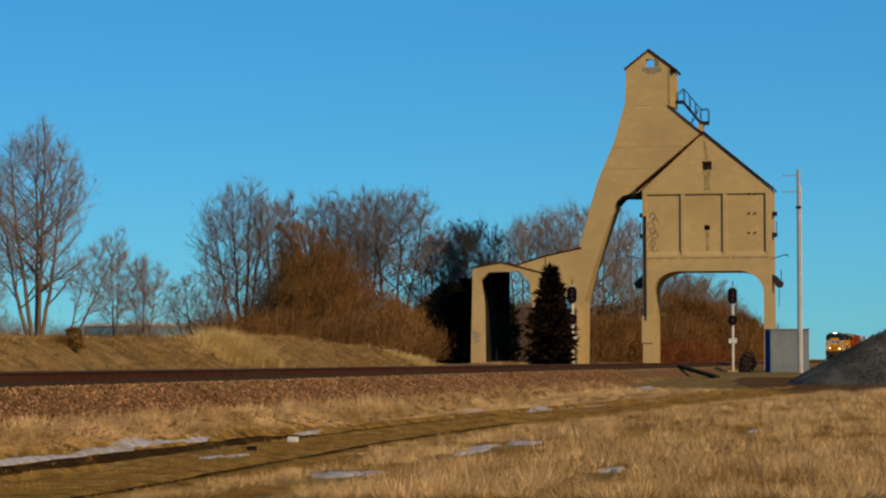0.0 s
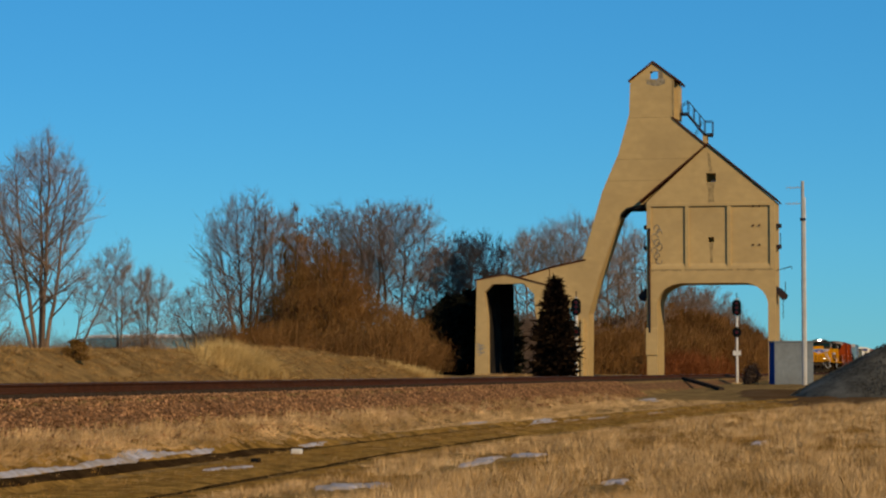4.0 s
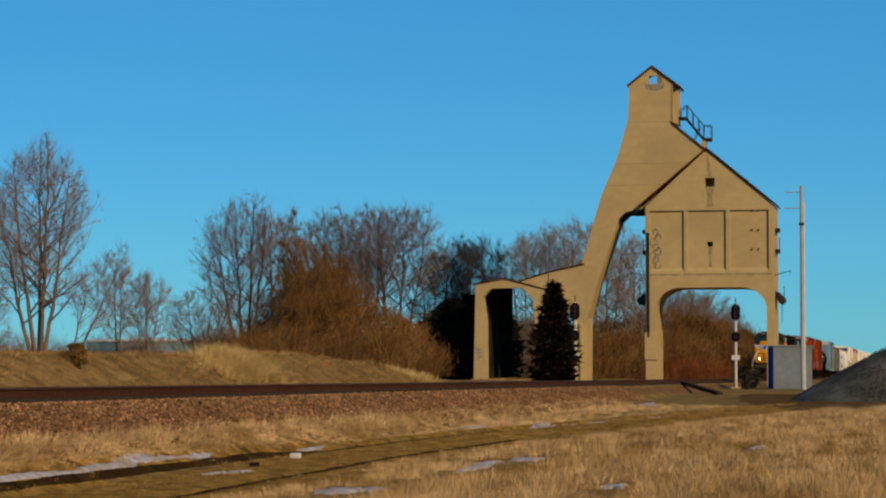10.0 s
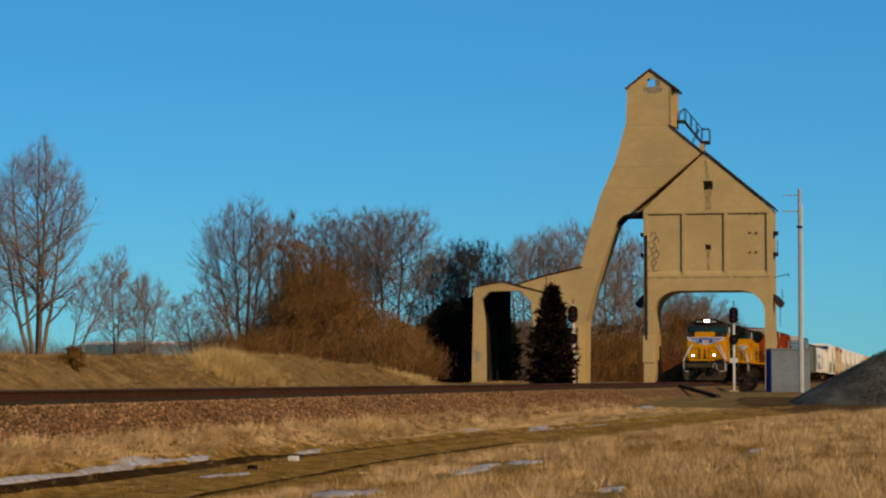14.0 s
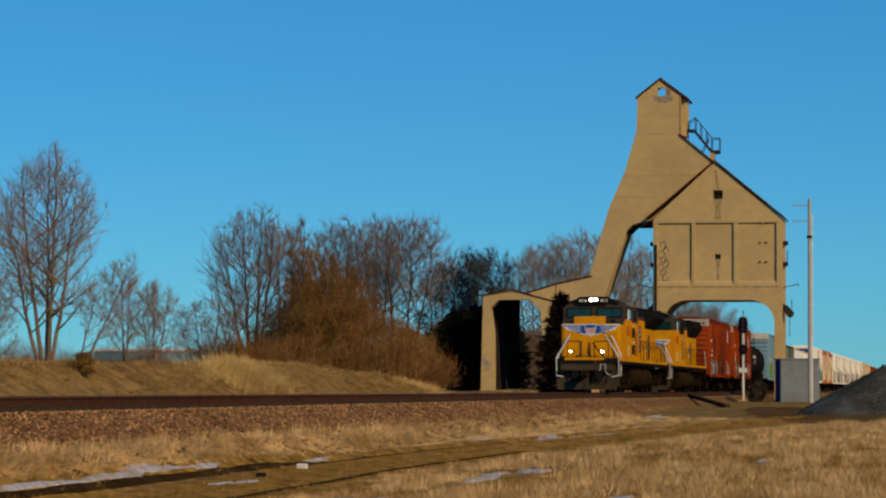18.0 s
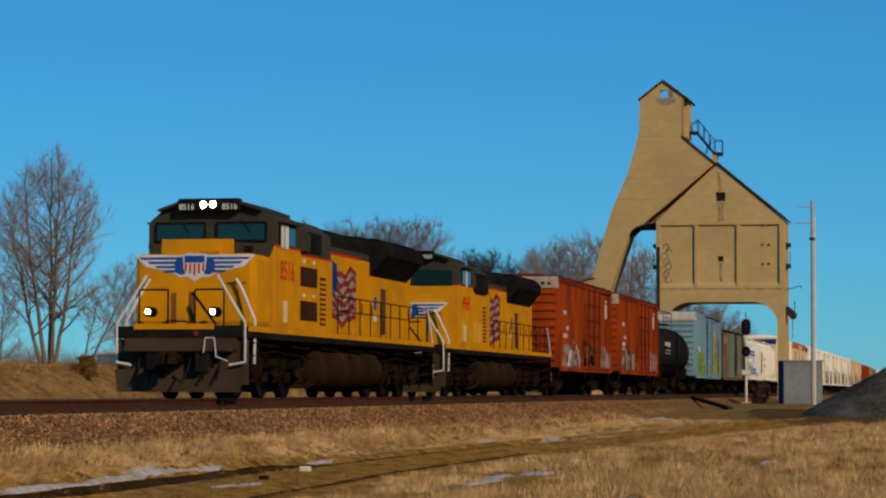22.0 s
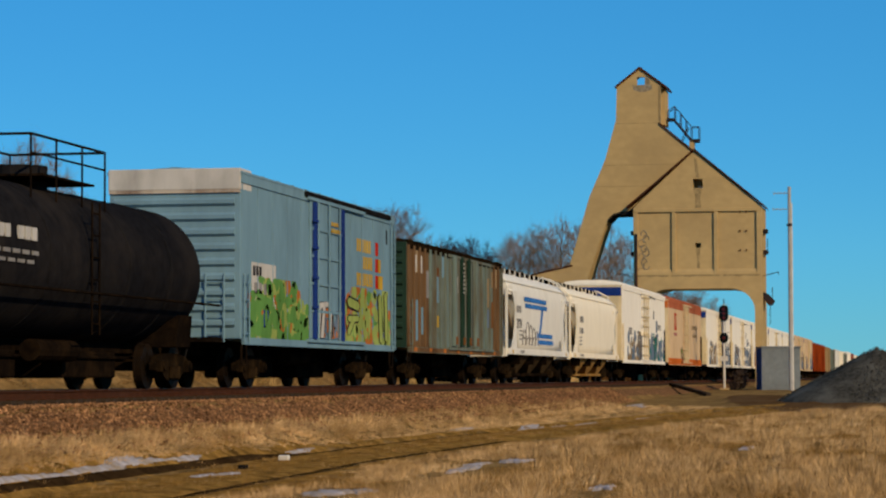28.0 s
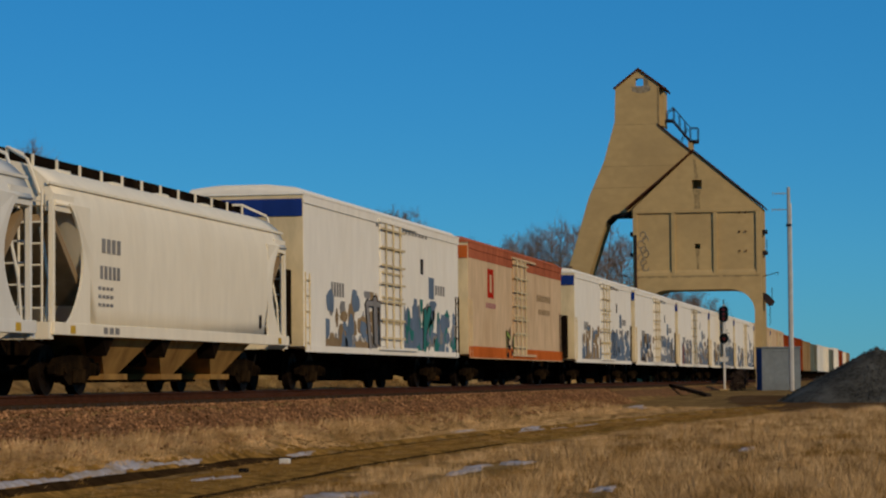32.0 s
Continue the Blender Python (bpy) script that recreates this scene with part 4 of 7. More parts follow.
def far_building():
    y = 400.0
    x0, x1 = ray_x(150, y), ray_x(366, y)
    zt = 0.205 + (668.8 - 606) / 10.9
    t = thing("farm_building", "long low blue-grey metal building with a snowy roof edge", "building", (x0 + x1) / 2, y, 0)
    w = (x1 - x0) / 2
    part("wall", box(bmnew(), -w, w, 0, 12, -1, zt), BARN, t)
    part("roof", prism(bmnew(), [(-0.4, zt), (6, zt + 0.35), (12.4, zt), (12.4, zt + 0.2), (6, zt + 0.62), (-0.4, zt + 0.26)], -w - 0.4, w + 0.4, "x"), WHITE_P, t, "white roof")
    for k in range(6):
        part("door", box(bmnew(), -w + 2.0 + k * 3.3, -w + 3.6 + k * 3.3, -0.06, 0.0, 0, zt - 1.4), GALV, t)
    return t


relay_hut()
utility_pole()
signal_mast(ray_x(1297, 160), 160.0, -0.62, ((0.205 + (668.8 - 557) / 27.7, 0.52, 0.30), (0.205 + (668.8 - 600) / 27.7, 0.33, 0.28)), 0.205 + (668.8 - 541) / 27.7, "white railway signal mast with two black oval heads")
signal_mast(ray_x(1013, 150), 150.0, -0.5, ((0.205 + (668.8 - 555) / 29.2, 0.52, 0.30), (0.205 + (668.8 - 598) / 29.2, 0.33, 0.28)), 0.205 + (668.8 - 538) / 29.2, "white railway signal mast half hidden by a dark conifer")
stone_pile()
far_building()


def small_things():
    t = thing("timber", "dark old timber lying across the bare ground", "timber")
    part("beam", prism(bmnew(), [(-0.13, -0.1), (0.13, -0.1), (0.13, 0.07), (-0.13, 0.07)], 0, 10.8), TIE, t)
    a, b = Vector((1.98, 141.0, -0.16)), Vector((5.0, 130.6, -0.70))
    t.matrix_basis = pose(a.x, a.y, a.z, math.degrees(math.asin((b.z - a.z) / (b - a).length)), 0, math.degrees(math.atan2(-(b.x - a.x), b.y - a.y)))
    for x, y, r, m, lab in ((4.62, 44.94, 0.075, WHITE_P, "pale stone block lying in the dirt track"), (4.85, 41.3, 0.06, BLACK_P, "small dark lump lying in the dirt track")):
        bm = box(bmnew(), -r * 1.3, r * 1.3, -r, r, -r * 0.4, r, r * 0.3)
        me = bpy.data.meshes.new("stone_block")
        bm.to_mesh(me)
        bm.free()
        me.materials.append(m)
        ob = new("stone_block", me)
        ob.location = (x, y, bank(x, y) + r * 0.4)
        tagged(ob, lab, "stone")


small_things()

# ---- trees and brush ----
def tubes(segs, sides):
    """Tapered bars p, q, r0, r1 as one list of vertices and faces."""
    S = np.array(segs)
    p, q, r0, r1 = S[:, :3], S[:, 3:6], S[:, 6:7], S[:, 7:8]
    d = q - p
    d /= np.linalg.norm(d, axis=1, keepdims=True) + 1e-9
    ref = np.where(np.abs(d[:, 2:3]) < 0.9, np.array([[0, 0, 1.0]]), np.array([[1.0, 0, 0]]))
    u = np.cross(d, ref)
    u /= np.linalg.norm(u, axis=1, keepdims=True)
    v = np.cross(d, u)
    rings = []
    for c, r in ((p, r0), (q, r1)):
        for k in range(sides):
            a = 2 * math.pi * k / sides
            rings.append(c + r * (u * math.cos(a) + v * math.sin(a)))
    V = np.stack(rings, 1).reshape(-1, 3)
    n = len(S)
    base = (np.arange(n) * 2 * sides)[:, None]
    F = []
    for k in range(sides):
        k2 = (k + 1) % sides
        F.append(base + np.array([[k, k2, sides + k2, sides + k]]))
    return V.tolist(), np.concatenate(F).tolist()


def ribbons(segs):
    """The finest twigs: slim three-cornered slivers."""
    S = np.array(segs)
    p, q, r = S[:, :3], S[:, 3:6], S[:, 6:7]
    d = q - p
    u = np.cross(d, np.array([[0.35, 1.0, 0.2]]))
    u /= np.linalg.norm(u, axis=1, keepdims=True) + 1e-9
    V = np.stack([p - u * r, p + u * r, q], 1).reshape(-1, 3)
    i = 3 * np.arange(len(S))
    return V.tolist(), np.stack([i, i + 1, i + 2], 1).tolist()


def perpendicular(rng, d):
    """A random unit vector square to d."""
    u = Vector((rng.gauss(0, 1), rng.gauss(0, 1), rng.gauss(0, 1)))
    u -= d * u.dot(d)
    return u.normalized() if u.length > 1e-5 else Vector((1, 0, 0))


def bare_tree(name, x, y, height, label, outline, trunks=((0.0, 1.0),), seed=1, twig=None, bark=None, fine=9000, thin=0.006, thick=0.011, lean=0.0, low=0.22, limbs=15):
    """A leafless tree whose limbs fill a crown. outline: (height, half width) over the tree's height; trunks: (sideways end, length) likewise; lean: how far the crown leans to +x."""
    rng = random.Random(seed)
    hs, ws = [o[0] for o in outline], [o[1] for o in outline]
    out = []
    def within(p):
        f = p.z / height
        if f > 1.02:
            return False
        w = interp(f, hs, ws) * height
        a = math.atan2(p.y, p.x - lean * p.z)
        w *= 0.92 + 0.34 * noise.noise(Vector((math.cos(a) * 1.6 + seed, math.sin(a) * 1.6, f * 5)))
        return (p.x - lean * p.z) ** 2 + p.y ** 2 < w * w
    def limb(p, d, length, r, level):
        n = max(2, min(8, int(length / (height * (0.07, 0.06, 0.045, 0.035)[level]))))
        pts, r0 = [p], r
        for k in range(n):
            w = 0.07 + 0.05 * level
            d = (d + Vector((rng.gauss(0, w), rng.gauss(0, w), rng.gauss(0.07, w)))).normalized()
            q = pts[-1] + d * (length / n)
            if k > 0 and not within(q):
                break
            r1 = max(r * (1 - 0.8 * (k + 1) / n), thin)
            out.append((*pts[-1], *q, max(r0, thin), r1, level))
            pts.append(q)
            r0 = r1
        if level == 3 or len(pts) < 2:
            return
        m = max(2, int(length / (height * (0, 0.032, 0.028)[level]) * rng.uniform(0.8, 1.2)))
        for j in range(min(m, 12)):
            f = 0.15 + 0.85 * (j + rng.random()) / m
            i = min(int(f * (len(pts) - 1)), len(pts) - 2)
            b = pts[i].lerp(pts[i + 1], f * (len(pts) - 1) - i if f < 1 else 1.0)
            a = rng.uniform(0.45, 0.95)
            e = (pts[i + 1] - pts[i]).normalized()
            c = (e * math.cos(a) + perpendicular(rng, e) * math.sin(a) + Vector((0, 0, 0.12))).normalized()
            limb(b, c, max(length * rng.uniform(0.34, 0.58) * (1.12 - 0.55 * f), height * 0.03), max(r * 0.5 * (1 - 0.7 * f), thin), level + 1)
    for k, (end, tall) in enumerate(trunks):
        n = 12
        depth = rng.uniform(-0.1, 0.1)
        stem = []
        for i in range(n + 1):
            f = i / n
            b = f ** 0.75
            stem.append(Vector((height * (end * b + lean * tall * f) + rng.gauss(0, 0.006) * height * f, height * depth * b + rng.gauss(0, 0.006) * height * f, height * tall * f)))
        R = height * thick * (0.6 + 0.4 * tall)
        for i in range(n):
            out.append((*stem[i], *stem[i + 1], max(R * (1 - 0.85 * i / n), thin), max(R * (1 - 0.85 * (i + 1) / n), thin), 0))
        for j in range(limbs):
            f = low + (0.99 - low) * (j + rng.random()) / limbs
            i = min(int(f * n), n - 1)
            b = stem[i].lerp(stem[i + 1], f * n - i)
            a = 2.4 * j + rng.uniform(-0.5, 0.5)
            up = interp(f, (0, 0.5, 1), (0.35, 0.7, 1.3)) + rng.uniform(-0.15, 0.25)
            d = Vector((math.cos(a), math.sin(a), up)).normalized()
            reach = 0.05 * height
            while reach < 0.5 * height and within(b + d * reach):
                reach += 0.03 * height
            limb(b, d, reach * rng.uniform(0.85, 1.08), max(R * 0.55 * (1 - 0.8 * f), thin), 1)
    arr = np.array(out)
    t = thing(name, label, "tree", x, y, bank(x, y) - 0.1, 0, "bare trees behind the line")
    # the finest twigs, in sprays along the small branches
    nr = np.random.default_rng(seed)
    src = arr[arr[:, 8] >= 2]
    src = src[nr.integers(0, len(src), fine)]
    p0 = src[:, :3] + (src[:, 3:6] - src[:, :3]) * nr.random((fine, 1))
    way = src[:, 3:6] - src[:, :3]
    way = way / (np.linalg.norm(way, axis=1, keepdims=True) + 1e-9) * 0.8 + nr.normal(0, 0.45, (fine, 3))
    way[:, 2] += 0.3
    p1 = p0 + way * height * nr.uniform(0.015, 0.05, (fine, 1))
    arr = np.concatenate([arr, np.concatenate([p0, p1, np.full((fine, 1), thin * 0.75), np.full((fine, 1), 0.002), np.full((fine, 1), 5)], axis=1)])
    for nm, keep, make in (("trunk", arr[:, 8] <= 1, lambda a: tubes(a, 6)), ("branch", arr[:, 8] == 2, lambda a: tubes(a, 3)), ("twig_haze", arr[:, 8] > 2, ribbons)):
        ob = new(nm, mesh_of(nm, *make(arr[keep][:, :8]), (bark or BARK) if nm == "trunk" else (twig or TWIG), nm == "trunk"))
        ob.parent = t
        if nm == "twig_haze":
            tagged(ob, "fine bare twigs", kind="stuff")
        if nm == "branch":
            tagged(ob, "bare branches", kind="stuff")
    return t


def fine_brush(name, spots, label, material, n=6000, length=0.5, width=0.014, seed=5, category="brush"):
    """Fine upright twigs massed in soft clumps. spots: x, y, foot, height, radius."""
    rng = np.random.default_rng(seed)
    P = []
    for x, y, z, h, r in spots:
        m = 30
        lz = h * rng.uniform(0.0, 0.9, m)
        k = 1 - 0.55 * np.maximum(lz / h - 0.4, 0)
        lump = np.stack([x + rng.normal(0, r * 0.55, m) * k, y + rng.normal(0, r * 0.45, m) * k, z + lz], 1)
        i = rng.integers(0, m, n)
        c = lump[i] + rng.normal(0, 1, (n, 3)) * (r * rng.uniform(0.15, 0.38, m))[i][:, None]
        c[:, 2] = np.maximum(c[:, 2], z)
        d = rng.normal(0, 0.42, (n, 3))
        d[:, 2] += 0.9
        q = c + d * length * rng.uniform(0.5, 1.3, (n, 1))
        P.append(np.concatenate([c, q, np.full((n, 1), width * 0.5), np.zeros((n, 1))], 1))
    V, F = ribbons(np.concatenate(P))
    return tagged(new(name, mesh_of(name, V, F, material)), label, category, kind="stuff")


def thicket(name, spots, label, material, seed=2, stems=60, category="brush"):
    """Dense thin stems that fan out. spots: x, y, height, radius."""
    rng = np.random.default_rng(seed)
    segs = []
    for x, y, h, r in spots:
        z = bank(x, y) - 0.05
        for _ in range(stems):
            a, q = rng.uniform(0, 6.28), math.sqrt(rng.random()) * r
            p = np.array([x + q * math.cos(a), y + q * math.sin(a), z])
            d = np.array([rng.normal(0, 0.22), rng.normal(0, 0.22), 1.0])
            hh = h * rng.uniform(0.45, 1.05) * (1 - 0.35 * (q / r) ** 2)
            m = p + d * hh * 0.5
            e = m + (d + rng.normal(0, 0.3, 3)) * hh * 0.5
            segs.append((*p, *m, 0.022, 0.016))
            segs.append((*m, *e, 0.016, 0.006))
            for _ in range(4):
                f = rng.uniform(0.2, 1.0)
                s = m + (e - m) * f if rng.random() < 0.6 else p + (m - p) * f
                g = s + np.array([rng.normal(0, 0.5), rng.normal(0, 0.5), rng.uniform(0.2, 0.8)]) * hh * 0.22
                segs.append((*s, *g, 0.011, 0.005))
    V, F = tubes(segs, 3)
    return tagged(new(name, mesh_of(name, V, F, material)), label, category, kind="stuff")


def leafy(name, spots, label, material, n=900, size=0.09, seed=3, category="shrub"):
    """Dead leaves hanging in loose clumps with gaps. spots: x, y, foot, height, radius."""
    rng = np.random.default_rng(seed)
    V = []
    for x, y, z, h, r in spots:
        m = 22
        lz = h * rng.uniform(0.06, 0.95, m)
        k = 1 - 0.6 * np.maximum(lz / h - 0.35, 0)
        lump = np.stack([x + rng.normal(0, r * 0.55, m) * k, y + rng.normal(0, r * 0.45, m) * k, z + lz], 1)
        lr = r * rng.uniform(0.22, 0.5, m)
        i = rng.integers(0, m, n)
        c = lump[i] + rng.normal(0, 1, (n, 3)) * (lr[i] * 0.55)[:, None]
        c[:, 2] = np.maximum(c[:, 2], z)
        u = rng.normal(0, 1, (n, 3))
        u /= np.linalg.norm(u, axis=1, keepdims=True)
        w = np.cross(u, rng.normal(0, 1, (n, 3)))
        w /= np.linalg.norm(w, axis=1, keepdims=True) + 1e-9
        s = (size * rng.uniform(0.6, 1.4, n))[:, None]
        V.append(np.stack([c - u * s, c + w * s * 0.5, c + u * s, c - w * s * 0.5], 1).reshape(-1, 3))
    V = np.concatenate(V)
    i = 4 * np.arange(len(V) // 4)
    return tagged(new(name, mesh_of(name, V.tolist(), np.stack([i, i + 1, i + 2, i + 3], 1).tolist(), material)), label, category, kind="stuff")


def conifer(x, y, height, radius, label, material, seed=4, whorls=24, shape=0.75):
    """A ragged conifer: whorls of uneven boughs, each hung with needles."""
    rng = np.random.default_rng(seed)
    t = thing("conifer", label, "tree", x, y, bank(x, y) - 0.1)
    part("trunk", rod(bmnew(), (0, 0, 0), (0, 0, height * 0.97), height * 0.018, 8, 0.01), DARK_BARK, t)
    P = []
    for k in range(whorls):
        f = (k + 0.3) / whorls
        z = height * f
        full = radius * min(1.0, (1 - f) ** shape * 1.12, 0.72 + 1.4 * f)
        for b in range(9):
            a = rng.uniform(0, 6.28)
            r = full * rng.uniform(0.62, 1.12)
            rise = rng.uniform(-0.15, 0.25) + 0.5 * f
            n = 38
            u = rng.random((n, 1)) ** 0.7
            c = np.concatenate([np.cos(a) * r * u, np.sin(a) * r * u, z + rise * r * u], 1) + rng.normal(0, 0.03 * radius, (n, 3))
            d = np.stack([np.cos(a) * 0.5 + rng.normal(0, 0.5, n), np.sin(a) * 0.5 + rng.normal(0, 0.5, n), rng.normal(0.05, 0.45, n)], 1)
            P.append(np.concatenate([c, c + d * 0.16 * radius * rng.uniform(0.8, 1.8, (n, 1)), np.full((n, 1), 0.055 * radius), np.zeros((n, 1))], 1))
    top = np.concatenate([np.tile([[0.0, 0.0, height * 0.93]], (12, 1)) + rng.normal(0, 0.03, (12, 3)), np.tile([[0.0, 0.0, height]], (12, 1)) + rng.normal(0, 0.05, (12, 3)), np.full((12, 1), 0.05), np.zeros((12, 1))], 1)
    ob = new("crown", mesh_of("crown", *ribbons(np.concatenate(P + [top])), material))
    ob.parent = t
    ob["label"] = "dense dark needles"
    return t


OVAL = ((0.12, 0.06), (0.3, 0.21), (0.5, 0.28), (0.7, 0.27), (0.88, 0.18), (1.0, 0.03))
ROUND = ((0.15, 0.10), (0.35, 0.27), (0.6, 0.31), (0.8, 0.28), (0.93, 0.17), (1.0, 0.06))
FAN = ((0.0, 0.10), (0.3, 0.22), (0.6, 0.36), (0.85, 0.40), (1.0, 0.22))
BUSHY = ((0.0, 0.35), (0.3, 0.55), (0.6, 0.60), (0.85, 0.42), (1.0, 0.12))


def woods():
    pm = 4450.0
    def at(u, y):
        return ray_x(u, y), y
    def beside(u, y, clear=5.5):
        """On the sight line u at y, or further along it where that would stand on the line."""
        return at(u, max(y, (16.315 + clear) / math.tan(radians(11.178) - math.atan((u - 784) / pm))))
    def tree(u, yy, v, label, outline, trunks, seed, twig=None, bark=None, name="bare_tree", **k):
        x, y = at(u, yy)
        h = 0.205 + (668.8 - v) * y * 1.03 / pm - bank(x, y) + 0.1
        bare_tree(name, x, y, h, label, outline, trunks, seed, twig, bark, **k)
    one, two, three = ((0.0, 1.0),), ((-0.06, 0.92), (0.05, 1.0)), ((-0.12, 0.88), (0.0, 1.0), (0.11, 0.93))
    tree(66, 112, 229, "tall bare tree with several pale trunks", OVAL, ((-0.17, 0.74), (-0.09, 0.9), (0.0, 0.95), (0.05, 1.0), (0.10, 0.82)), 21, name="cottonwood", fine=15000, low=0.26, limbs=16)
    small, broad = "small bare spreading tree", "broad bare grey-brown tree"
    tree(118, 114, 432, small, ROUND, ((0.05, 1.0), (-0.1, 0.7)), 5, lean=0.42, fine=4000, limbs=10, low=0.35)
    tree(205, 122, 462, small, OVAL, two, 6, fine=4000)
    tree(256, 123, 480, small, ROUND, three, 7, fine=5000, low=0.15)
    tree(352, 128, 512, "low bare spreading tree", BUSHY, ((-0.35, 0.8), (-0.15, 0.95), (0.1, 1.0), (0.3, 0.85)), 24, GREY_TWIG, DARK_BARK, fine=6000, low=0.1)
    tree(-25, 124, 455, small, ROUND, two, 26, fine=5000)
    tree(432, 132, 349, broad, ROUND, ((-0.16, 0.8), (-0.05, 0.97), (0.04, 1.0), (0.13, 0.9)), 8, GREY_TWIG, DARK_BARK, fine=13000)
    tree(488, 138, 380, "bare grey-brown tree in the thicket", OVAL, two, 9, GREY_TWIG, DARK_BARK)
    tree(585, 142, 374, "bare grey-brown tree in the thicket", ROUND, two, 10, GREY_TWIG, DARK_BARK, fine=12000)
    tree(645, 140, 371, broad, ROUND, three, 11, GREY_TWIG, DARK_BARK, fine=11000, low=0.35)
    tree(693, 139, 380, broad, FAN, ((-0.10, 0.95), (0.06, 1.0), (0.22, 0.92)), 12, GREY_TWIG, DARK_BARK, fine=11000, low=0.4)
    tree(512, 131, 378, "tall slender tree with russet twigs", ((0.0, 0.08), (0.4, 0.13), (0.8, 0.08), (1.0, 0.03)), two, 30, RUSSET, DARK_BARK, fine=6500)
    tree(540, 132, 412, "russet-twigged tree in the thicket", OVAL, two, 32, RUSSET, DARK_BARK, fine=16000)
    tree(575, 131, 444, "russet-twigged tree in the thicket", ROUND, three, 34, RUSSET, DARK_BARK, fine=16000)
    tree(615, 133, 468, "russet-twigged tree in the thicket", OVAL, two, 36, RUSSET, DARK_BARK, fine=10000)
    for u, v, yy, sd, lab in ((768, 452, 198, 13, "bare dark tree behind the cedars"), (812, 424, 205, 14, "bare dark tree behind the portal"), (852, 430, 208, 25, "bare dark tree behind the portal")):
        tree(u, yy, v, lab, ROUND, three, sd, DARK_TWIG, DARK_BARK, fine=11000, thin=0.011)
    for u, v, yy, sd in ((925, 425, 225, 15), (968, 408, 228, 16), (1012, 396, 225, 17), (1070, 390, 228, 18), (1118, 430, 232, 19)):
        tree(u, yy, v, "bare tree behind the coaling tower", ROUND, three, sd, fine=9000, thin=0.009)
    for u, v, yy, sd in ((1180, 512, 246, 22), (1215, 520, 250, 23), (1250, 524, 275, 27), (1282, 560, 300, 28)):
        tree(u, yy, v, "bare tree behind the arch", BUSHY, three, sd, GREY_TWIG, fine=6000, thin=0.010)
    # russet brush and dead leaves under the trees
    rng = np.random.default_rng(12)
    spots = [(*at(rng.uniform(365, 740), rng.uniform(126, 146)), rng.uniform(1.8, 3.6), 1.3) for _ in range(60)]
    thicket("underbrush", spots, "dense brown leafless underbrush below the trees", BRUSH, 31, 40)
    mass = [(*at(u, yy), 0.2, h, r) for u, yy, h, r in ((490, 133, 4.2, 1.2), (520, 130, 5.8, 1.0), (560, 131, 5.6, 1.5), (600, 131, 4.8, 1.5), (450, 134, 3.2, 1.3), (635, 134, 4.0, 1.5), (575, 136, 5.0, 1.9), (510, 136, 4.6, 1.8), (668, 133, 3.4, 1.4), (700, 134, 3.2, 1.2), (732, 136, 2.6, 1.1), (545, 134, 6.6, 1.0))]
    fine_brush("russet_brush", mass, "fine russet twigs massed below the trees", RUSSET, 4200, 0.42, 0.024, 33)
    leafy("oak_leaves", mass, "russet dead leaves still hanging on oaks", DEAD_LEAF, 2600, 0.034, 33)
    low = [(*at(u, 129), 0.2, rng.uniform(1.4, 2.4), 1.3) for u in range(400, 760, 24)]
    fine_brush("low_brush", low, "low brown brush along the mound", RUSSET, 3600, 0.34, 0.024, 34)
    left = [(*at(u, 125), 0.2, rng.uniform(0.9, 1.9), 1.1) for u in range(-10, 270, 22)]
    fine_brush("pale_brush", left, "thin grey-brown brush below the bare trees", TWIG, 1500, 0.36, 0.016, 41)
    x, y = at(127, 74)
    leafy("round_bush", [(x, y, bank(x, y), 0.60, 0.36)], "small round brown bush on the mound", DEAD_LEAF, 4000, 0.03, 35)
    # behind the tower
    def row(us, y, hs, r, lo):
        out = []
        for u in us:
            px, py = beside(u, y)
            out.append((px, py, -0.3, interp(u, *hs) * py / y * rng.uniform(lo, 1.0), r))
        return out
    back = row(range(1015, 1358, 18), 236, ((1020, 1100, 1180, 1250, 1300, 1360), (5.2, 5.6, 6.6, 6.2, 5.0, 2.8)), 1.7, 0.88)
    fine_brush("far_brush", back, "tall brown leafless brush behind the coaling tower", BRUSH, 7500, 0.75, 0.05, 37)
    front = row(range(1030, 1350, 20), 226, ((1030, 1140, 1250, 1350), (4.2, 3.6, 4.0, 2.2)), 1.7, 0.85)
    fine_brush("far_shrub", front, "dense brown shrubs behind the coaling tower", RUSSET, 5200, 0.65, 0.045, 44)
    gap = [(*at(u, 215), -0.2, 5.0, 1.4) for u in range(880, 960, 12)]
    fine_brush("gap_brush", gap, "dull leafless brush seen through the portal", GREY_TWIG, 2200, 0.7, 0.045, 43)
    red = [(*beside(u, 209, 4.6), -0.2, 1.5, 1.2) for u in range(1165, 1275, 14)]
    fine_brush("red_undergrowth", red, "low red-brown undergrowth behind the line", DULL_RED, 1300, 0.45, 0.04, 38)
    # conifers
    x, y = at(975, 140)
    conifer(x, y, 0.205 + (668.8 - 507) * 144 / pm - bank(x, y), 1.5, "dark conifer with a ragged crown in front of the portal", NEEDLE, 41, 30)
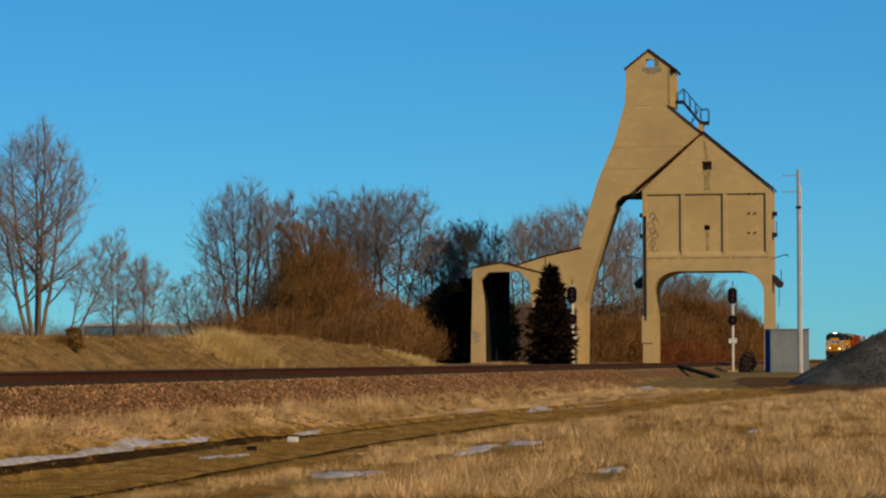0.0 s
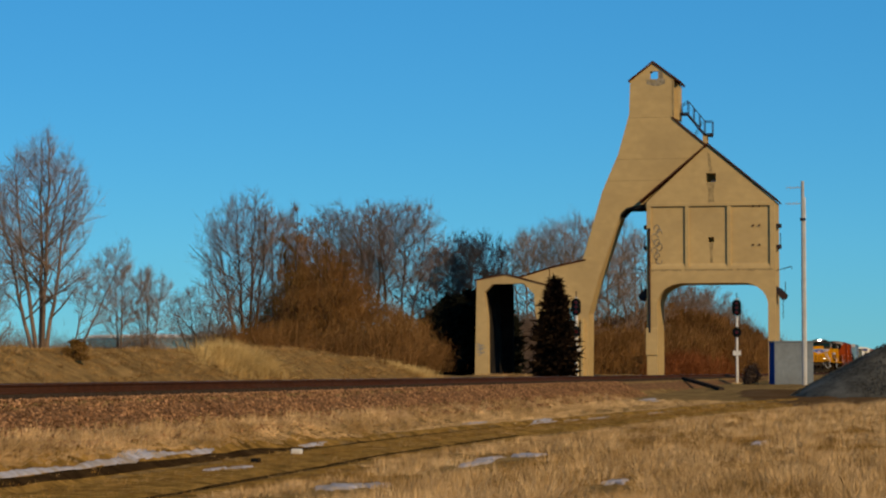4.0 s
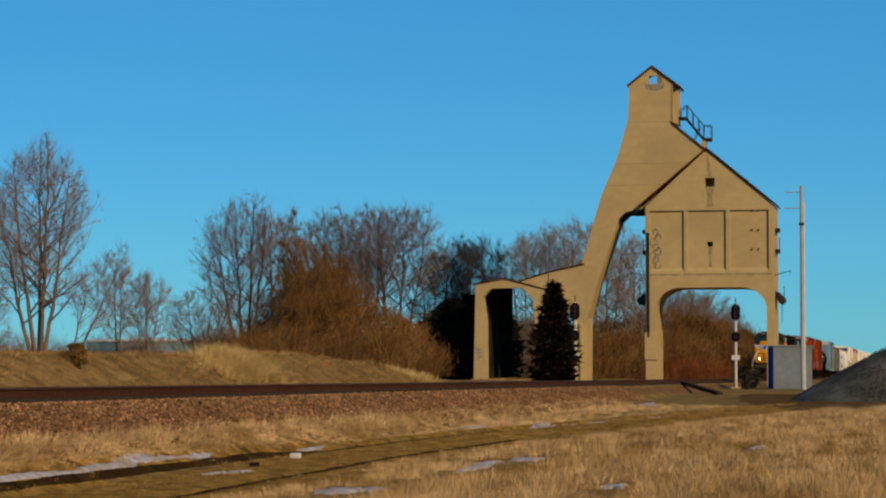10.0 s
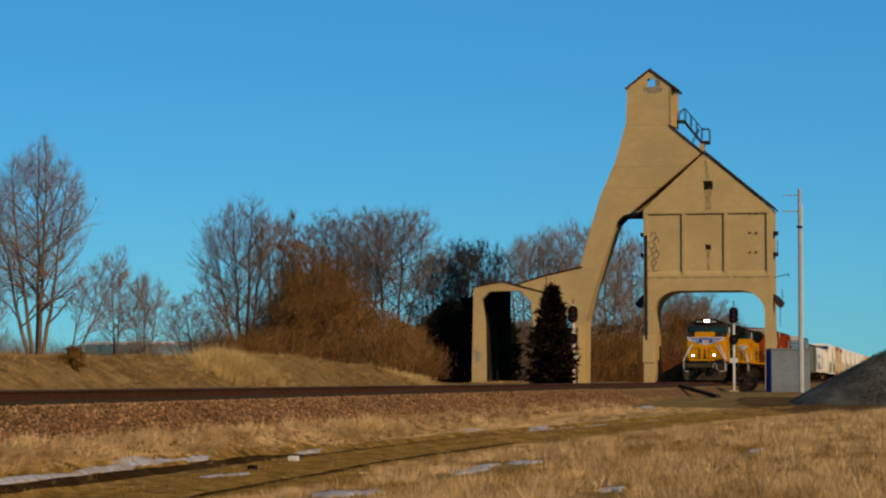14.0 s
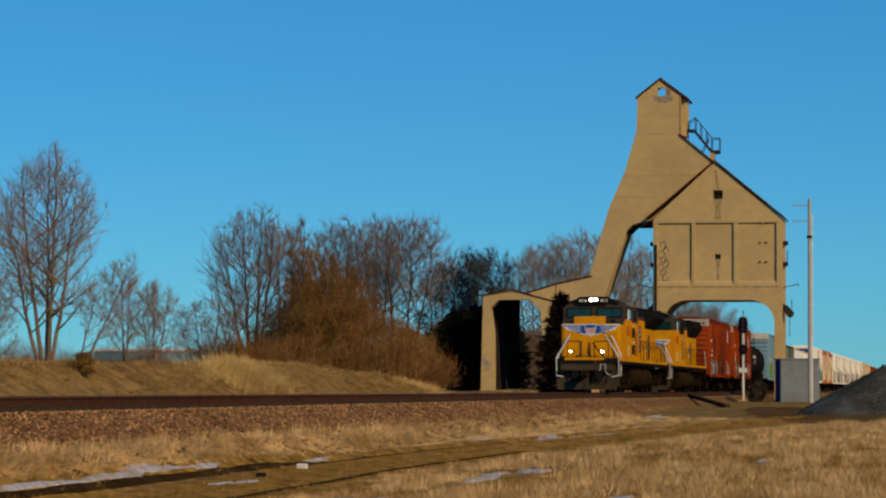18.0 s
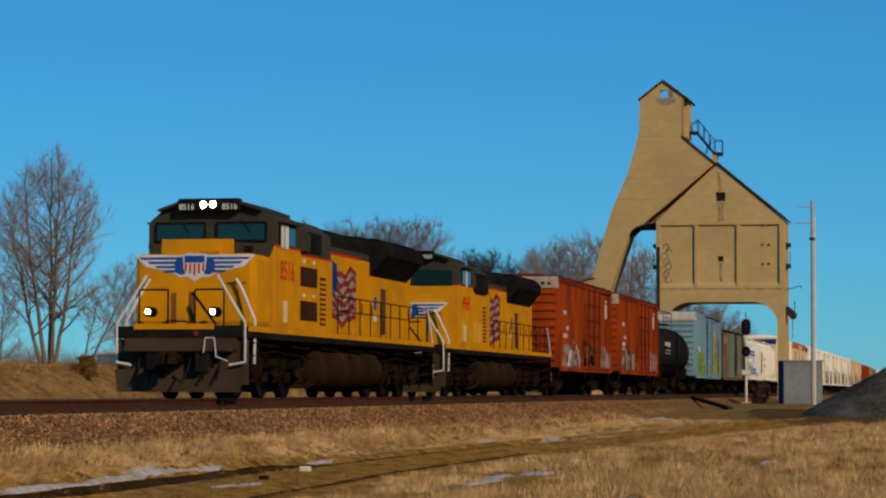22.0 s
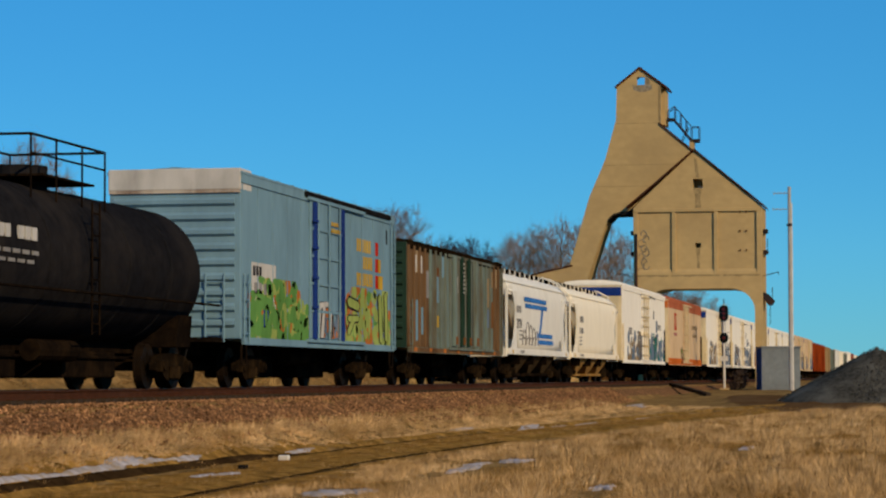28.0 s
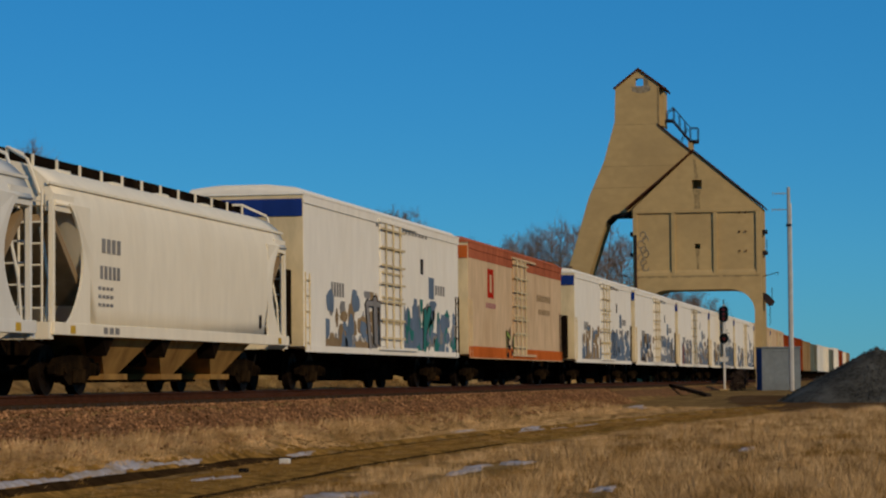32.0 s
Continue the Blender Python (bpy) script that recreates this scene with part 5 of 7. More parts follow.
    # cedars whose dark colour carries the shade of the tower
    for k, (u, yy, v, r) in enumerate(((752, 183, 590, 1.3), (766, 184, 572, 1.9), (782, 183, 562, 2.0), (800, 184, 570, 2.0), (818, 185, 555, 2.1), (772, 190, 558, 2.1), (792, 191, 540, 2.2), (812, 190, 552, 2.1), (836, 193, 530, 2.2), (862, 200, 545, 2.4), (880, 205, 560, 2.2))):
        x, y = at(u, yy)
        conifer(x, y, 0.205 + (668.8 - v) * y * 1.03 / pm - bank(x, y), r, "cedar with the tower's shade painted near-black", SHADE_CEDAR, 50 + k, 22, 0.45)
    x, y = at(1320, 157)
    leafy("round_bush", [(x, y, bank(x, y), 1.1, 0.55)], "small dark bush by the signal mast", DARK_BARK, 7000, 0.05, 39)


woods()

# ---- the train ----
def train_at(t):
    d = t - 22
    return 52.02 - 15.616 * d - 0.0055 * d * d - 0.000887 * d ** 3


WHEELS = []     # wheelset, its place on the truck, its radius
TRAIN = []      # thing, metres behind the head of the train
SHARED = {}     # meshes that alike parts share


def shared(name, make, material, smooth=False):
    if name not in SHARED:
        bm = make()
        me = bpy.data.meshes.new(name)
        if smooth:
            for f in bm.faces:
                f.smooth = True
        bm.to_mesh(me)
        bm.free()
        me.materials.append(material)
        SHARED[name] = me
    return SHARED[name]


def put(name, mesh, parent, x=0, y=0, z=0, label=""):
    ob = new(name, mesh)
    ob.parent = parent
    ob.location = (x, y, z)
    if label:
        ob["label"] = label
    return ob


def wheelset_mesh(r):
    bm = bmnew()
    for x in (-0.753, 0.753):
        rod(bm, (x - 0.065, 0, 0), (x + 0.065, 0, 0), r, 24)
        rod(bm, (x - 0.1, 0, 0), (x - 0.06, 0, 0), r + 0.025, 24) if x > 0 else rod(bm, (x + 0.06, 0, 0), (x + 0.1, 0, 0), r + 0.025, 24)
        rod(bm, (x + 0.08 * (1 if x > 0 else -1), 0, 0), (x + 0.3 * (1 if x > 0 else -1), 0, 0), 0.11, 10)
        for k in range(6):
            a = k * math.pi / 3
            o = x + (0.075 if x > 0 else -0.075)
            box(bm, o - 0.01, o + 0.01, r * 0.55 * math.cos(a) - 0.04, r * 0.55 * math.cos(a) + 0.04, r * 0.55 * math.sin(a) - 0.04, r * 0.55 * math.sin(a) + 0.04)
    rod(bm, (-0.75, 0, 0), (0.75, 0, 0), 0.09, 10)
    return bm


def freight_truck_mesh():
    bm = bmnew()
    for x in (-1.0, 1.0):
        prof = [(-1.15, 0.52), (-0.9, 0.66), (-0.35, 0.72), (0.35, 0.72), (0.9, 0.66), (1.15, 0.52), (1.15, 0.38), (0.8, 0.36), (0.42, 0.18), (-0.42, 0.18), (-0.8, 0.36), (-1.15, 0.38)]
        prism(bm, prof, x - 0.07, x + 0.07, "x")
        for y in (-0.2, 0.0, 0.2):
            rod(bm, (x + 0.1 * (1 if x > 0 else -1), y, 0.22), (x + 0.1 * (1 if x > 0 else -1), y, 0.46), 0.075, 8)
        for y in (-0.89, 0.89):
            box(bm, x - 0.02, x + 0.16 * (1 if x > 0 else -1), y - 0.13, y + 0.13, 0.34, 0.58, 0.02)
            rod(bm, (x, y, 0.457), (x + 0.2 * (1 if x > 0 else -1), y, 0.457), 0.085, 10)
    box(bm, -1.05, 1.05, -0.2, 0.2, 0.46, 0.72)
    return bm


def truck(parent, y):
    t = put("truck", shared("truck", freight_truck_mesh, TRUCK), parent, 0, y, 0)
    for d in (-0.89, 0.89):
        ws = put("wheelset", shared("wheelset", lambda: wheelset_mesh(0.457), WHEEL), t, 0, d, 0.457)
        if len(WHEELS) < 56:
            WHEELS.append((ws, d, 0.457))
    return t


def coupler_mesh():
    bm = bmnew()
    box(bm, -0.1, 0.1, -0.55, 0.4, 0.76, 0.96, 0.02)
    box(bm, -0.17, 0.17, -0.72, -0.45, 0.70, 1.0, 0.03)
    box(bm, 0.05, 0.22, -0.8, -0.6, 0.72, 0.98, 0.02)
    return bm


def coupler(parent, y, flip=False):
    ob = put("coupler", shared("coupler", coupler_mesh, TRUCK), parent, 0, y, 0)
    if flip:
        ob.rotation_euler = (0, 0, math.pi)
    hose = put("brake_hose", shared("brake_hose", lambda: bent(bmnew(), [(0.35, -0.1, 0.85), (0.36, -0.4, 0.55), (0.3, -0.6, 0.35), (0.2, -0.72, 0.45)], 0.025, 5), BLACK_P), parent, 0, y, 0)
    if flip:
        hose.rotation_euler = (0, 0, math.pi)


def ladder_mesh(h, w=0.42, n=7):
    bm = bmnew()
    for y in (0, w):
        rod(bm, (0, y, 0), (0, y, h), 0.022, 5)
    for k in range(n):
        rod(bm, (0, 0, h * (k + 0.5) / n), (0, w, h * (k + 0.5) / n), 0.018, 5)
    return bm


def ladder(parent, material, x, y, z, h, along=True, key=""):
    n = max(3, int(h / 0.36))
    ob = put("ladder", shared("ladder_%s_%.2f" % (key or material.name, h), lambda: ladder_mesh(h, 0.42, n), material), parent, x, y, z)
    if not along:
        ob.rotation_euler = (0, 0, math.pi / 2)
    return ob


def graffiti(parent, x, y0, y1, z0, z1, mats, n=26, seed=1, label="sprayed graffiti", ground=0.6, fills=1, size=1.0):
    """Sprayed letters: clouds of the first colours, then fat letters of the others, each with a dark rim, a hair above."""
    rng = np.random.default_rng(seed)
    wide = 2.0                 # the letters are broad along the car
    L, H = (y1 - y0) / wide, z1 - z0
    layer = [0]
    def inside(y, z):
        return y0 + min(max(y, 0.0), L) * wide, min(max(z, z0), z1)
    def blot(bm, cy, cz, ry, rz, k):
        a0 = rng.uniform(0, 1)
        pts = [inside(cy + ry * rng.uniform(0.75, 1.15) * math.cos(a0 + 0.628 * i), cz + rz * rng.uniform(0.75, 1.15) * math.sin(a0 + 0.628 * i)) for i in range(10)]
        layer[0] += 1
        prism(bm, pts, x, x + 0.002 + 0.003 * k + 0.0004 * (layer[0] % 7), "x")
    def stroke(bm, p, q, w, k):
        (ya, za), (yb, zb) = p, q
        dy, dz = yb - ya, zb - za
        ln = math.hypot(dy, dz) + 1e-6
        ty, tz = dy / ln * w * 0.7, dz / ln * w * 0.7
        ny, nz = -dz / ln * w, dy / ln * w
        layer[0] += 1
        prism(bm, [inside(*v) for v in ((ya + ny, za + nz), (yb + ny, zb + nz), (yb + ty, zb + tz), (yb - ny, zb - nz), (ya - ny, za - nz), (ya - ty, za - tz))], x, x + 0.002 + 0.003 * k + 0.0004 * (layer[0] % 7), "x")
    for k, m in enumerate(mats):
        bm = bmnew()
        if k < fills:
            for j in range(int(n * ground * 2.4 / size)):
                f = rng.random()
                top = 0.55 + 0.45 * math.sin(math.pi * f) + 0.2 * rng.normal()
                blot(bm, L * f, z0 + H * rng.random() ** 1.2 * max(0.35, min(top, 1.0)), H * size * rng.uniform(0.04, 0.13), H * size * rng.uniform(0.06, 0.20), k)
            if len(bm.faces):
                tagged(part("graffiti", bm, m, parent, label), kind="stuff")
            continue
        rim = bmnew()
        cell = H * rng.uniform(0.45, 0.62)
        cells = max(2, int(L / cell))
        for c in range(cells):
            if rng.random() < 0.22 * k:
                continue
            cy = L * (c + 0.5) / cells + rng.normal(0, 0.05)
            hz = H * rng.uniform(0.5, 0.95)
            b = z0 + (H - hz) * rng.random() * 0.6
            g = [(cy + cell * 0.40 * (u - 1) + rng.normal(0, cell * 0.07), b + hz * v / 2 + rng.normal(0, hz * 0.06)) for v in range(3) for u in range(3)]
            for _ in range(int(rng.integers(2, 5))):
                p, q = ((0, 6), (2, 8), (1, 7), (0, 4), (3, 5), (6, 8), (4, 8), (2, 6), (0, 6), (1, 7))[int(rng.integers(0, 10))]
                w = H * rng.uniform(0.035, 0.085) / (1 + 0.4 * (k - fills))
                stroke(rim, g[p], g[q], w * 1.45, 2 * k)
                stroke(bm, g[p], g[q], w, 2 * k + 1)
        if len(bm.faces):
            tagged(part("graffiti", bm, m, parent, label), kind="stuff")
            tagged(part("graffiti_rim", rim, GR_BLACK if k == fills else GR_GREY, parent, "dark sprayed rim of the letters"), kind="stuff")
        else:
            bm.free()
            rim.free()


def bars(parent, x, y, z, w, h, n, material, name="lettering"):
    """A line of lettering too small to read, as plain bars."""
    bm = bmnew()
    for k in range(n):
        a = y + w * k / n
        box(bm, x, x + 0.006, a, a + w / n * 0.68, z, z + h)
    return part(name, bm, material, parent)


def text_on(parent, body, x, y, z, size, material, front=False, name="number"):
    """Lettering that lies on a side wall, or on a front."""
    cu = bpy.data.curves.new(name, "FONT")
    cu.body, cu.size, cu.extrude, cu.align_x = body, size, 0.004, "CENTER"
    cu.offset = size * 0.012
    tmp = new(name, cu)
    me = bpy.data.meshes.new_from_object(tmp.evaluated_get(bpy.context.evaluated_depsgraph_get()))
    bpy.data.objects.remove(tmp)
    me.materials.clear()
    me.materials.append(material)
    ob = new(name, me)
    ob.parent = parent
    ob.matrix_basis = pose(x, y, z, 90, 0, 0 if front else 90)
    return ob


def underframe(t, L, hi=0.95, material=None):
    part("centre_sill", box(bmnew(), -0.3, 0.3, 0.3, L - 0.3, 0.72, hi + 0.05), UNDER, t)
    part("brake_gear", box(bmnew(), -0.9, -0.2, L * 0.44, L * 0.56, 0.55, 0.9, 0.05), UNDER, t)
    part("brake_reservoir", rod(bmnew(), (0.7, L * 0.42, 0.72), (0.7, L * 0.55, 0.72), 0.2, 12), UNDER, t)
    # dark blocks added to keep the space below the car as dark as shade
    for a, b in ((0.27, 0.42), (0.57, 0.75)):
        part("gap_block", box(bmnew(), -0.6, 0.45, L * a, L * b, 0.22, 0.74, 0.05), UNDER, t, "dark block added to close the gap under the car")
    part("brake_rod", rod(bmnew(), (0.5, 3, 0.62), (0.5, L - 3, 0.62), 0.03, 5), UNDER, t)
    for y in (2.4, L - 2.4):
        truck(t, y)
    coupler(t, -0.1)
    coupler(t, L + 0.1, True)


def stirrup(t, x, y, material):
    put("sill_step", shared("sill_step_" + material.name, lambda: bent(bmnew(), [(0, 0, 0), (0, 0, -0.45), (0, 0.4, -0.45), (0, 0.4, 0)], 0.025, 5), material), t, x, y, 0.95)


# ---- locomotives ----
def wing(front, y, z, e):
    """One wing of the nose emblem: blue feathers with white edges."""
    w = bmnew()
    prism(w, [(0.10 * e, z - 0.28), (0.10 * e, z + 0.20), (1.38 * e, z + 0.20), (1.12 * e, z - 0.06), (0.55 * e, z - 0.18), (0.32 * e, z - 0.30)], y - 0.008, y)
    for k in range(4):
        z1 = z + 0.15 - k * 0.095
        far = 1.28 - k * 0.18
        part("wing_feather", prism(bmnew(), [(0.36 * e, z1 - 0.055), (0.36 * e, z1), (far * e, z1), ((far - 0.07) * e, z1 - 0.055)], y - 0.013, y - 0.008), LOCO_BLUE, front)
    b = prism(bmnew(), [(0.30 * e + 0.17 * math.cos(a), z - 0.04 + 0.20 * math.sin(a)) for a in [2 * math.pi * k / 14 for k in range(14)]], y - 0.015, y - 0.008)
    part("wing_edge", w, LOCO_WHITE, front, "white-edged wing emblem")
    part("wing_root", b, LOCO_BLUE, front)


def flag(t, x, y0, y1, z0, z1):
    """A waving striped flag painted on the hood side."""
    rows = 11
    n = 12
    for row in range(rows):
        bm = bmnew()
        lo, hi = z0 + (z1 - z0) * (row + (0.1 if row % 2 else -0.1)) / rows, z0 + (z1 - z0) * (row + (0.9 if row % 2 else 1.1)) / rows
        start = 0.36 if row >= 6 else 0.0
        for k in range(n):
            a, b = start + (1 - start) * k / n, start + (1 - start) * (k + 1) / n
            def wave(u):
                return 0.10 * math.sin(u * 9.0) + 0.05 * math.sin(u * 21 + row) - 0.25 * (1 - u) * (1 - row / rows) * (u - 0.3)
            pts = [(y0 + (y1 - y0) * a, lo + wave(a)), (y0 + (y1 - y0) * b, lo + wave(b)), (y0 + (y1 - y0) * b, hi + wave(b)), (y0 + (y1 - y0) * a, hi + wave(a))]
            prism(bm, pts, x, x + 0.006, "x")
        part("flag_stripe", bm, FLAG_RED if row % 2 == 0 else GR_GREY, t, "painted flag stripe")
    bm = prism(bmnew(), [(y0, z0 + (z1 - z0) * 0.6), (y0 + (y1 - y0) * 0.36, z0 + (z1 - z0) * 0.55), (y0 + (y1 - y0) * 0.34, z1 + 0.12), (y0 + (y1 - y0) * 0.1, z1 + 0.25), (y0, z1 + 0.05)], x, x + 0.008, "x")
    part("flag_field", bm, DEEP_BLUE, t, "painted blue flag field")
    st = bmnew()
    for k in range(20):
        yy = y0 + (y1 - y0) * (0.04 + 0.28 * ((k * 7) % 10) / 10)
        zz = z0 + (z1 - z0) * (0.66 + 0.38 * (k % 5) / 5)
        box(st, x + 0.008, x + 0.011, yy, yy + 0.06, zz, zz + 0.06)
    tagged(part("flag_star", st, LOCO_WHITE, t), kind="stuff")


def loco_truck_mesh():
    bm = bmnew()
    for x in (-1.06, 1.06):
        e = 1 if x > 0 else -1
        prof = [(-2.75, 0.62), (-2.5, 0.86), (-1.0, 0.86), (-0.6, 0.98), (0.6, 0.98), (1.0, 0.86), (2.5, 0.86), (2.75, 0.62), (2.3, 0.55), (1.4, 0.60), (0.6, 0.55), (-0.6, 0.55), (-1.4, 0.60), (-2.3, 0.55)]
        prism(bm, prof, x - 0.09, x + 0.09, "x")
        for y in (-2.0, 0.0, 2.0):
            box(bm, x, x + e * 0.24, y - 0.2, y + 0.2, 0.34, 0.72, 0.04)
            rod(bm, (x, y, 0.53), (x + e * 0.30, y, 0.53), 0.13, 12)
            rod(bm, (x + e * 0.14, y - 0.34, 0.5), (x + e * 0.14, y - 0.34, 0.92), 0.09, 8)
            rod(bm, (x + e * 0.14, y + 0.34, 0.5), (x + e * 0.14, y + 0.34, 0.92), 0.09, 8)
        for y in (-1.0, 1.0):
            rod(bm, (x + e * 0.2, y - 0.3, 0.78), (x + e * 0.2, y + 0.3, 0.78), 0.11, 10)
            box(bm, x, x + e * 0.14, y - 0.12, y + 0.12, 0.35, 0.66, 0.02)
        bent(bm, [(x + e * 0.22, -2.6, 0.95), (x + e * 0.22, -0.5, 1.05), (x + e * 0.22, 2.6, 0.95)], 0.025, 5)
    box(bm, -1.0, 1.0, -0.5, 0.5, 0.6, 1.0)
    box(bm, -0.55, 0.55, -2.7, 2.7, 0.14, 1.1, 0.05)
    return bm


def loco_truck(t, y):
    tr = put("truck", shared("loco_truck", loco_truck_mesh, TRUCK), t, 0, y, 0)
    for d in (-2.0, 0.0, 2.0):
        WHEELS.append((put("wheelset", shared("loco_wheelset", lambda: wheelset_mesh(0.533), WHEEL), tr, 0, d, 0.533), d, 0.533))


def handrail(t, pts, material, r=0.022, name="handrail"):
    return part(name, bent(bmnew(), pts, r, 6), material, t)


def locomotive(label, number, s0, modern):
    t = thing("locomotive", label, "locomotive", group="locomotives of the train")
    E = 19.45 if modern else 19.9         # rear end
    R0, R1, H1 = (13.3, 17.9, 18.5) if modern else (13.0, 17.9, 18.4)
    # frame
    part("deck", box(bmnew(), -1.5, 1.5, -0.25, E, 1.30, 1.56, 0.02), BLACK_TOP, t, "dark deck and side sill")
    for e in (-1, 1):
        part("sill_stripe", box(bmnew(), e * 1.5, e * 1.506, -0.2, E, 1.45, 1.575), YELLOW, t, "yellow sill stripe")
    part("front_stripe", box(bmnew(), -1.05, 0.75, -0.262, -0.25, 1.49, 1.61), YELLOW, t, "yellow sill stripe")
    part("platform_well", box(bmnew(), -1.25, 1.25, -0.26, 0.2, 1.05, 1.30), PILOT, t)
    # pilot and couplers
    part("pilot", prism(bmnew(), [(-1.45, 0.30), (1.45, 0.30), (1.45, 1.28), (-1.45, 1.28)], -0.15, 0.05), PILOT, t, "grimy grey pilot plate")
    part("plow", prism(bmnew(), [(-1.36, 0.14), (1.36, 0.14), (1.42, 0.62), (0.62, 0.66), (0.4, 0.42), (-0.4, 0.42), (-0.62, 0.66), (-1.42, 0.62)], -0.42, -0.3), PILOT, t, "steel snow plow")
    part("anticlimber", box(bmnew(), -1.2, 1.2, -0.55, -0.2, 1.0, 1.14, 0.03), PILOT, t)
    for x in (-0.55, 0.55):
        part("draft_block", box(bmnew(), x - 0.16, x + 0.16, -0.5, -0.1, 0.55, 1.0, 0.03), BLACK_TOP, t)
    coupler(t, -0.55)
    coupler(t, E + 0.2, True)
    for x in (-0.9, -0.6, 0.6, 0.9):
        handrail(t, [(x, -0.3, 0.95), (x + 0.03, -0.5, 0.6), (x, -0.6, 0.4)], BLACK_P, 0.025, "brake_hose")
    part("rear_plate", box(bmnew(), -1.45, 1.45, E - 0.05, E + 0.15, 0.35, 1.28), TRUCK, t)
    # steps
    for y, d in ((0.0, 1), (E - 0.75, 1)):
        for e in (-1, 1):
            for k in range(4):
                part("step", box(bmnew(), e * 1.05, e * 1.48, y + 0.1, y + 0.6, 0.35 + k * 0.28, 0.39 + k * 0.28), TRUCK, t)
            part("step_side", box(bmnew(), e * 1.44, e * 1.49, y + 0.62, y + 0.70, 0.3, 1.3), TRUCK, t)
    # nose
    if modern:
        part("nose", box(bmnew(), -1.38, 1.38, 0.75, 2.1, 1.56, 3.18, 0.13), YELLOW, t, "yellow short hood")
        top = part("nose_top", prism(bmnew(), [(0.78, 3.15), (0.82, 3.5), (1.9, 3.56), (2.1, 3.15)], -0.78, 0.55, "x"), YELLOW, t)
    else:
        pts = [(0.75, 1.56), (0.75, 2.75), (0.95, 2.95), (2.1, 3.45), (2.1, 1.56)]
        part("nose", prism(bmnew(), pts, -1.25, 1.25, "x"), YELLOW, t, "yellow sloping short hood")
    part("nose_door", box(bmnew(), -0.62, -0.18, 0.735, 0.76, 1.6, 2.5, 0.01), YELLOW, t)
    # flat brown strips on the nose, the dark of recesses put into their colour
    for x in (-0.47, -0.05):
        part("recess", box(bmnew(), x - 0.06, x + 0.06, 0.727, 0.752, 1.62, 2.32), RUST, t, "brown strip painted as a recess's shade")
    em_z = 2.93 if modern else 2.62
    fr = part("shield", prism(bmnew(), [(-0.27, em_z + 0.22), (-0.12, em_z + 0.27), (0, em_z + 0.24), (0.12, em_z + 0.27), (0.27, em_z + 0.22), (0.25, em_z - 0.1), (0.14, em_z - 0.28), (0, em_z - 0.36), (-0.14, em_z - 0.28), (-0.25, em_z - 0.1)], 0.728, 0.75), LOCO_WHITE, t, "shield of the nose emblem")
    part("shield_top", box(bmnew(), -0.23, 0.23, 0.722, 0.73, em_z + 0.05, em_z + 0.2), LOCO_BLUE, fr)
    for k in range(5):
        x = -0.2 + 0.1 * k
        part("shield_stripe", box(bmnew(), x - 0.022, x + 0.022, 0.722, 0.73, em_z - 0.24 + 0.05 * abs(k - 2), em_z + 0.03), LOCO_RED, fr)
    for e in (-1, 1):
        wing(t, 0.745, em_z + 0.02, e)
    for z, x in ((3.22 if modern else 2.3, 0.35), (2.55, 0.98)):
        handrail(t, [(x - 0.2, 0.76, z), (x - 0.2, 0.68, z), (x + 0.2, 0.68, z), (x + 0.2, 0.76, z)], YELLOW, 0.018, "grab_iron")
    # cab
    part("cab", box(bmnew(), -1.48, 1.48, 2.0, 4.25, 1.56, 3.42, 0.03), YELLOW, t, "yellow lower cab")
    part("red_line", box(bmnew(), -1.487, 1.487, 2.02, 4.26, 3.40, 3.45), LOCO_RED, t, "red line")
    up = [(-1.46, 3.42), (1.46, 3.42), (1.46, 3.95), (1.12, 4.24), (0.7, 4.38), (-0.7, 4.38), (-1.12, 4.24), (-1.46, 3.95)]
    part("cab_top", prism(bmnew(), up, 1.98, 4.3), GREY, t, "grey upper cab and roof")
    part("roof_visor", prism(bmnew(), [(-1.2, 4.24), (-0.72, 4.41), (0.72, 4.41), (1.2, 4.24), (1.2, 4.19), (0.7, 4.35), (-0.7, 4.35), (-1.2, 4.19)], 1.78, 4.34), GREY, t)
    if modern:
        for x0, x1 in ((-1.28, -0.14), (0.14, 1.28)):
            pane = part("windshield", prism(bmnew(), [(x0, 3.52), (x1, 3.52), (x1, 3.90 if x1 > 0 else 3.96), (x0, 3.96 if x1 > 0 else 3.90)], 1.955, 1.98), GLASS, t, "dark green tinted windshield")
            handrail(pane, [((x0 + x1) / 2, 1.93, 4.0), ((x0 + x1) / 2 + 0.2, 1.93, 3.72)], BLACK_P, 0.012, "wiper")
            fm = bmnew()
            bent(fm, [(x0, 1.95, 3.52), (x1, 1.95, 3.52), (x1, 1.95, 3.93), (x0, 1.95, 3.93), (x0, 1.95, 3.52)], 0.03, 5)
            part("windshield_frame", fm, BLACK_P, t)
        part("corner_panel", prism(bmnew(), [(0.56, 3.17), (1.36, 3.17), (1.46, 3.44), (0.56, 3.5)], 1.9, 2.02), GREY, t, "grey anti-glare panel")
        part("corner_panel", prism(bmnew(), [(-1.36, 3.17), (-0.78, 3.17), (-0.78, 3.5), (-1.46, 3.44)], 1.9, 2.02), GREY, t, "grey anti-glare panel")
        part("vent", box(bmnew(), 0.8, 1.0, 1.88, 1.9, 3.25, 3.4), BLACK_P, t)
    else:
        for x0, x1 in ((-1.25, -0.04), (0.04, 1.25)):
            part("windshield", prism(bmnew(), [(x0, 3.42 if x0 > 0 else 3.25), (x1, 3.25 if x0 > 0 else 3.42), (x1, 3.86), (x0, 3.92)], 1.955, 1.98), GLASS, t, "dark windshield")
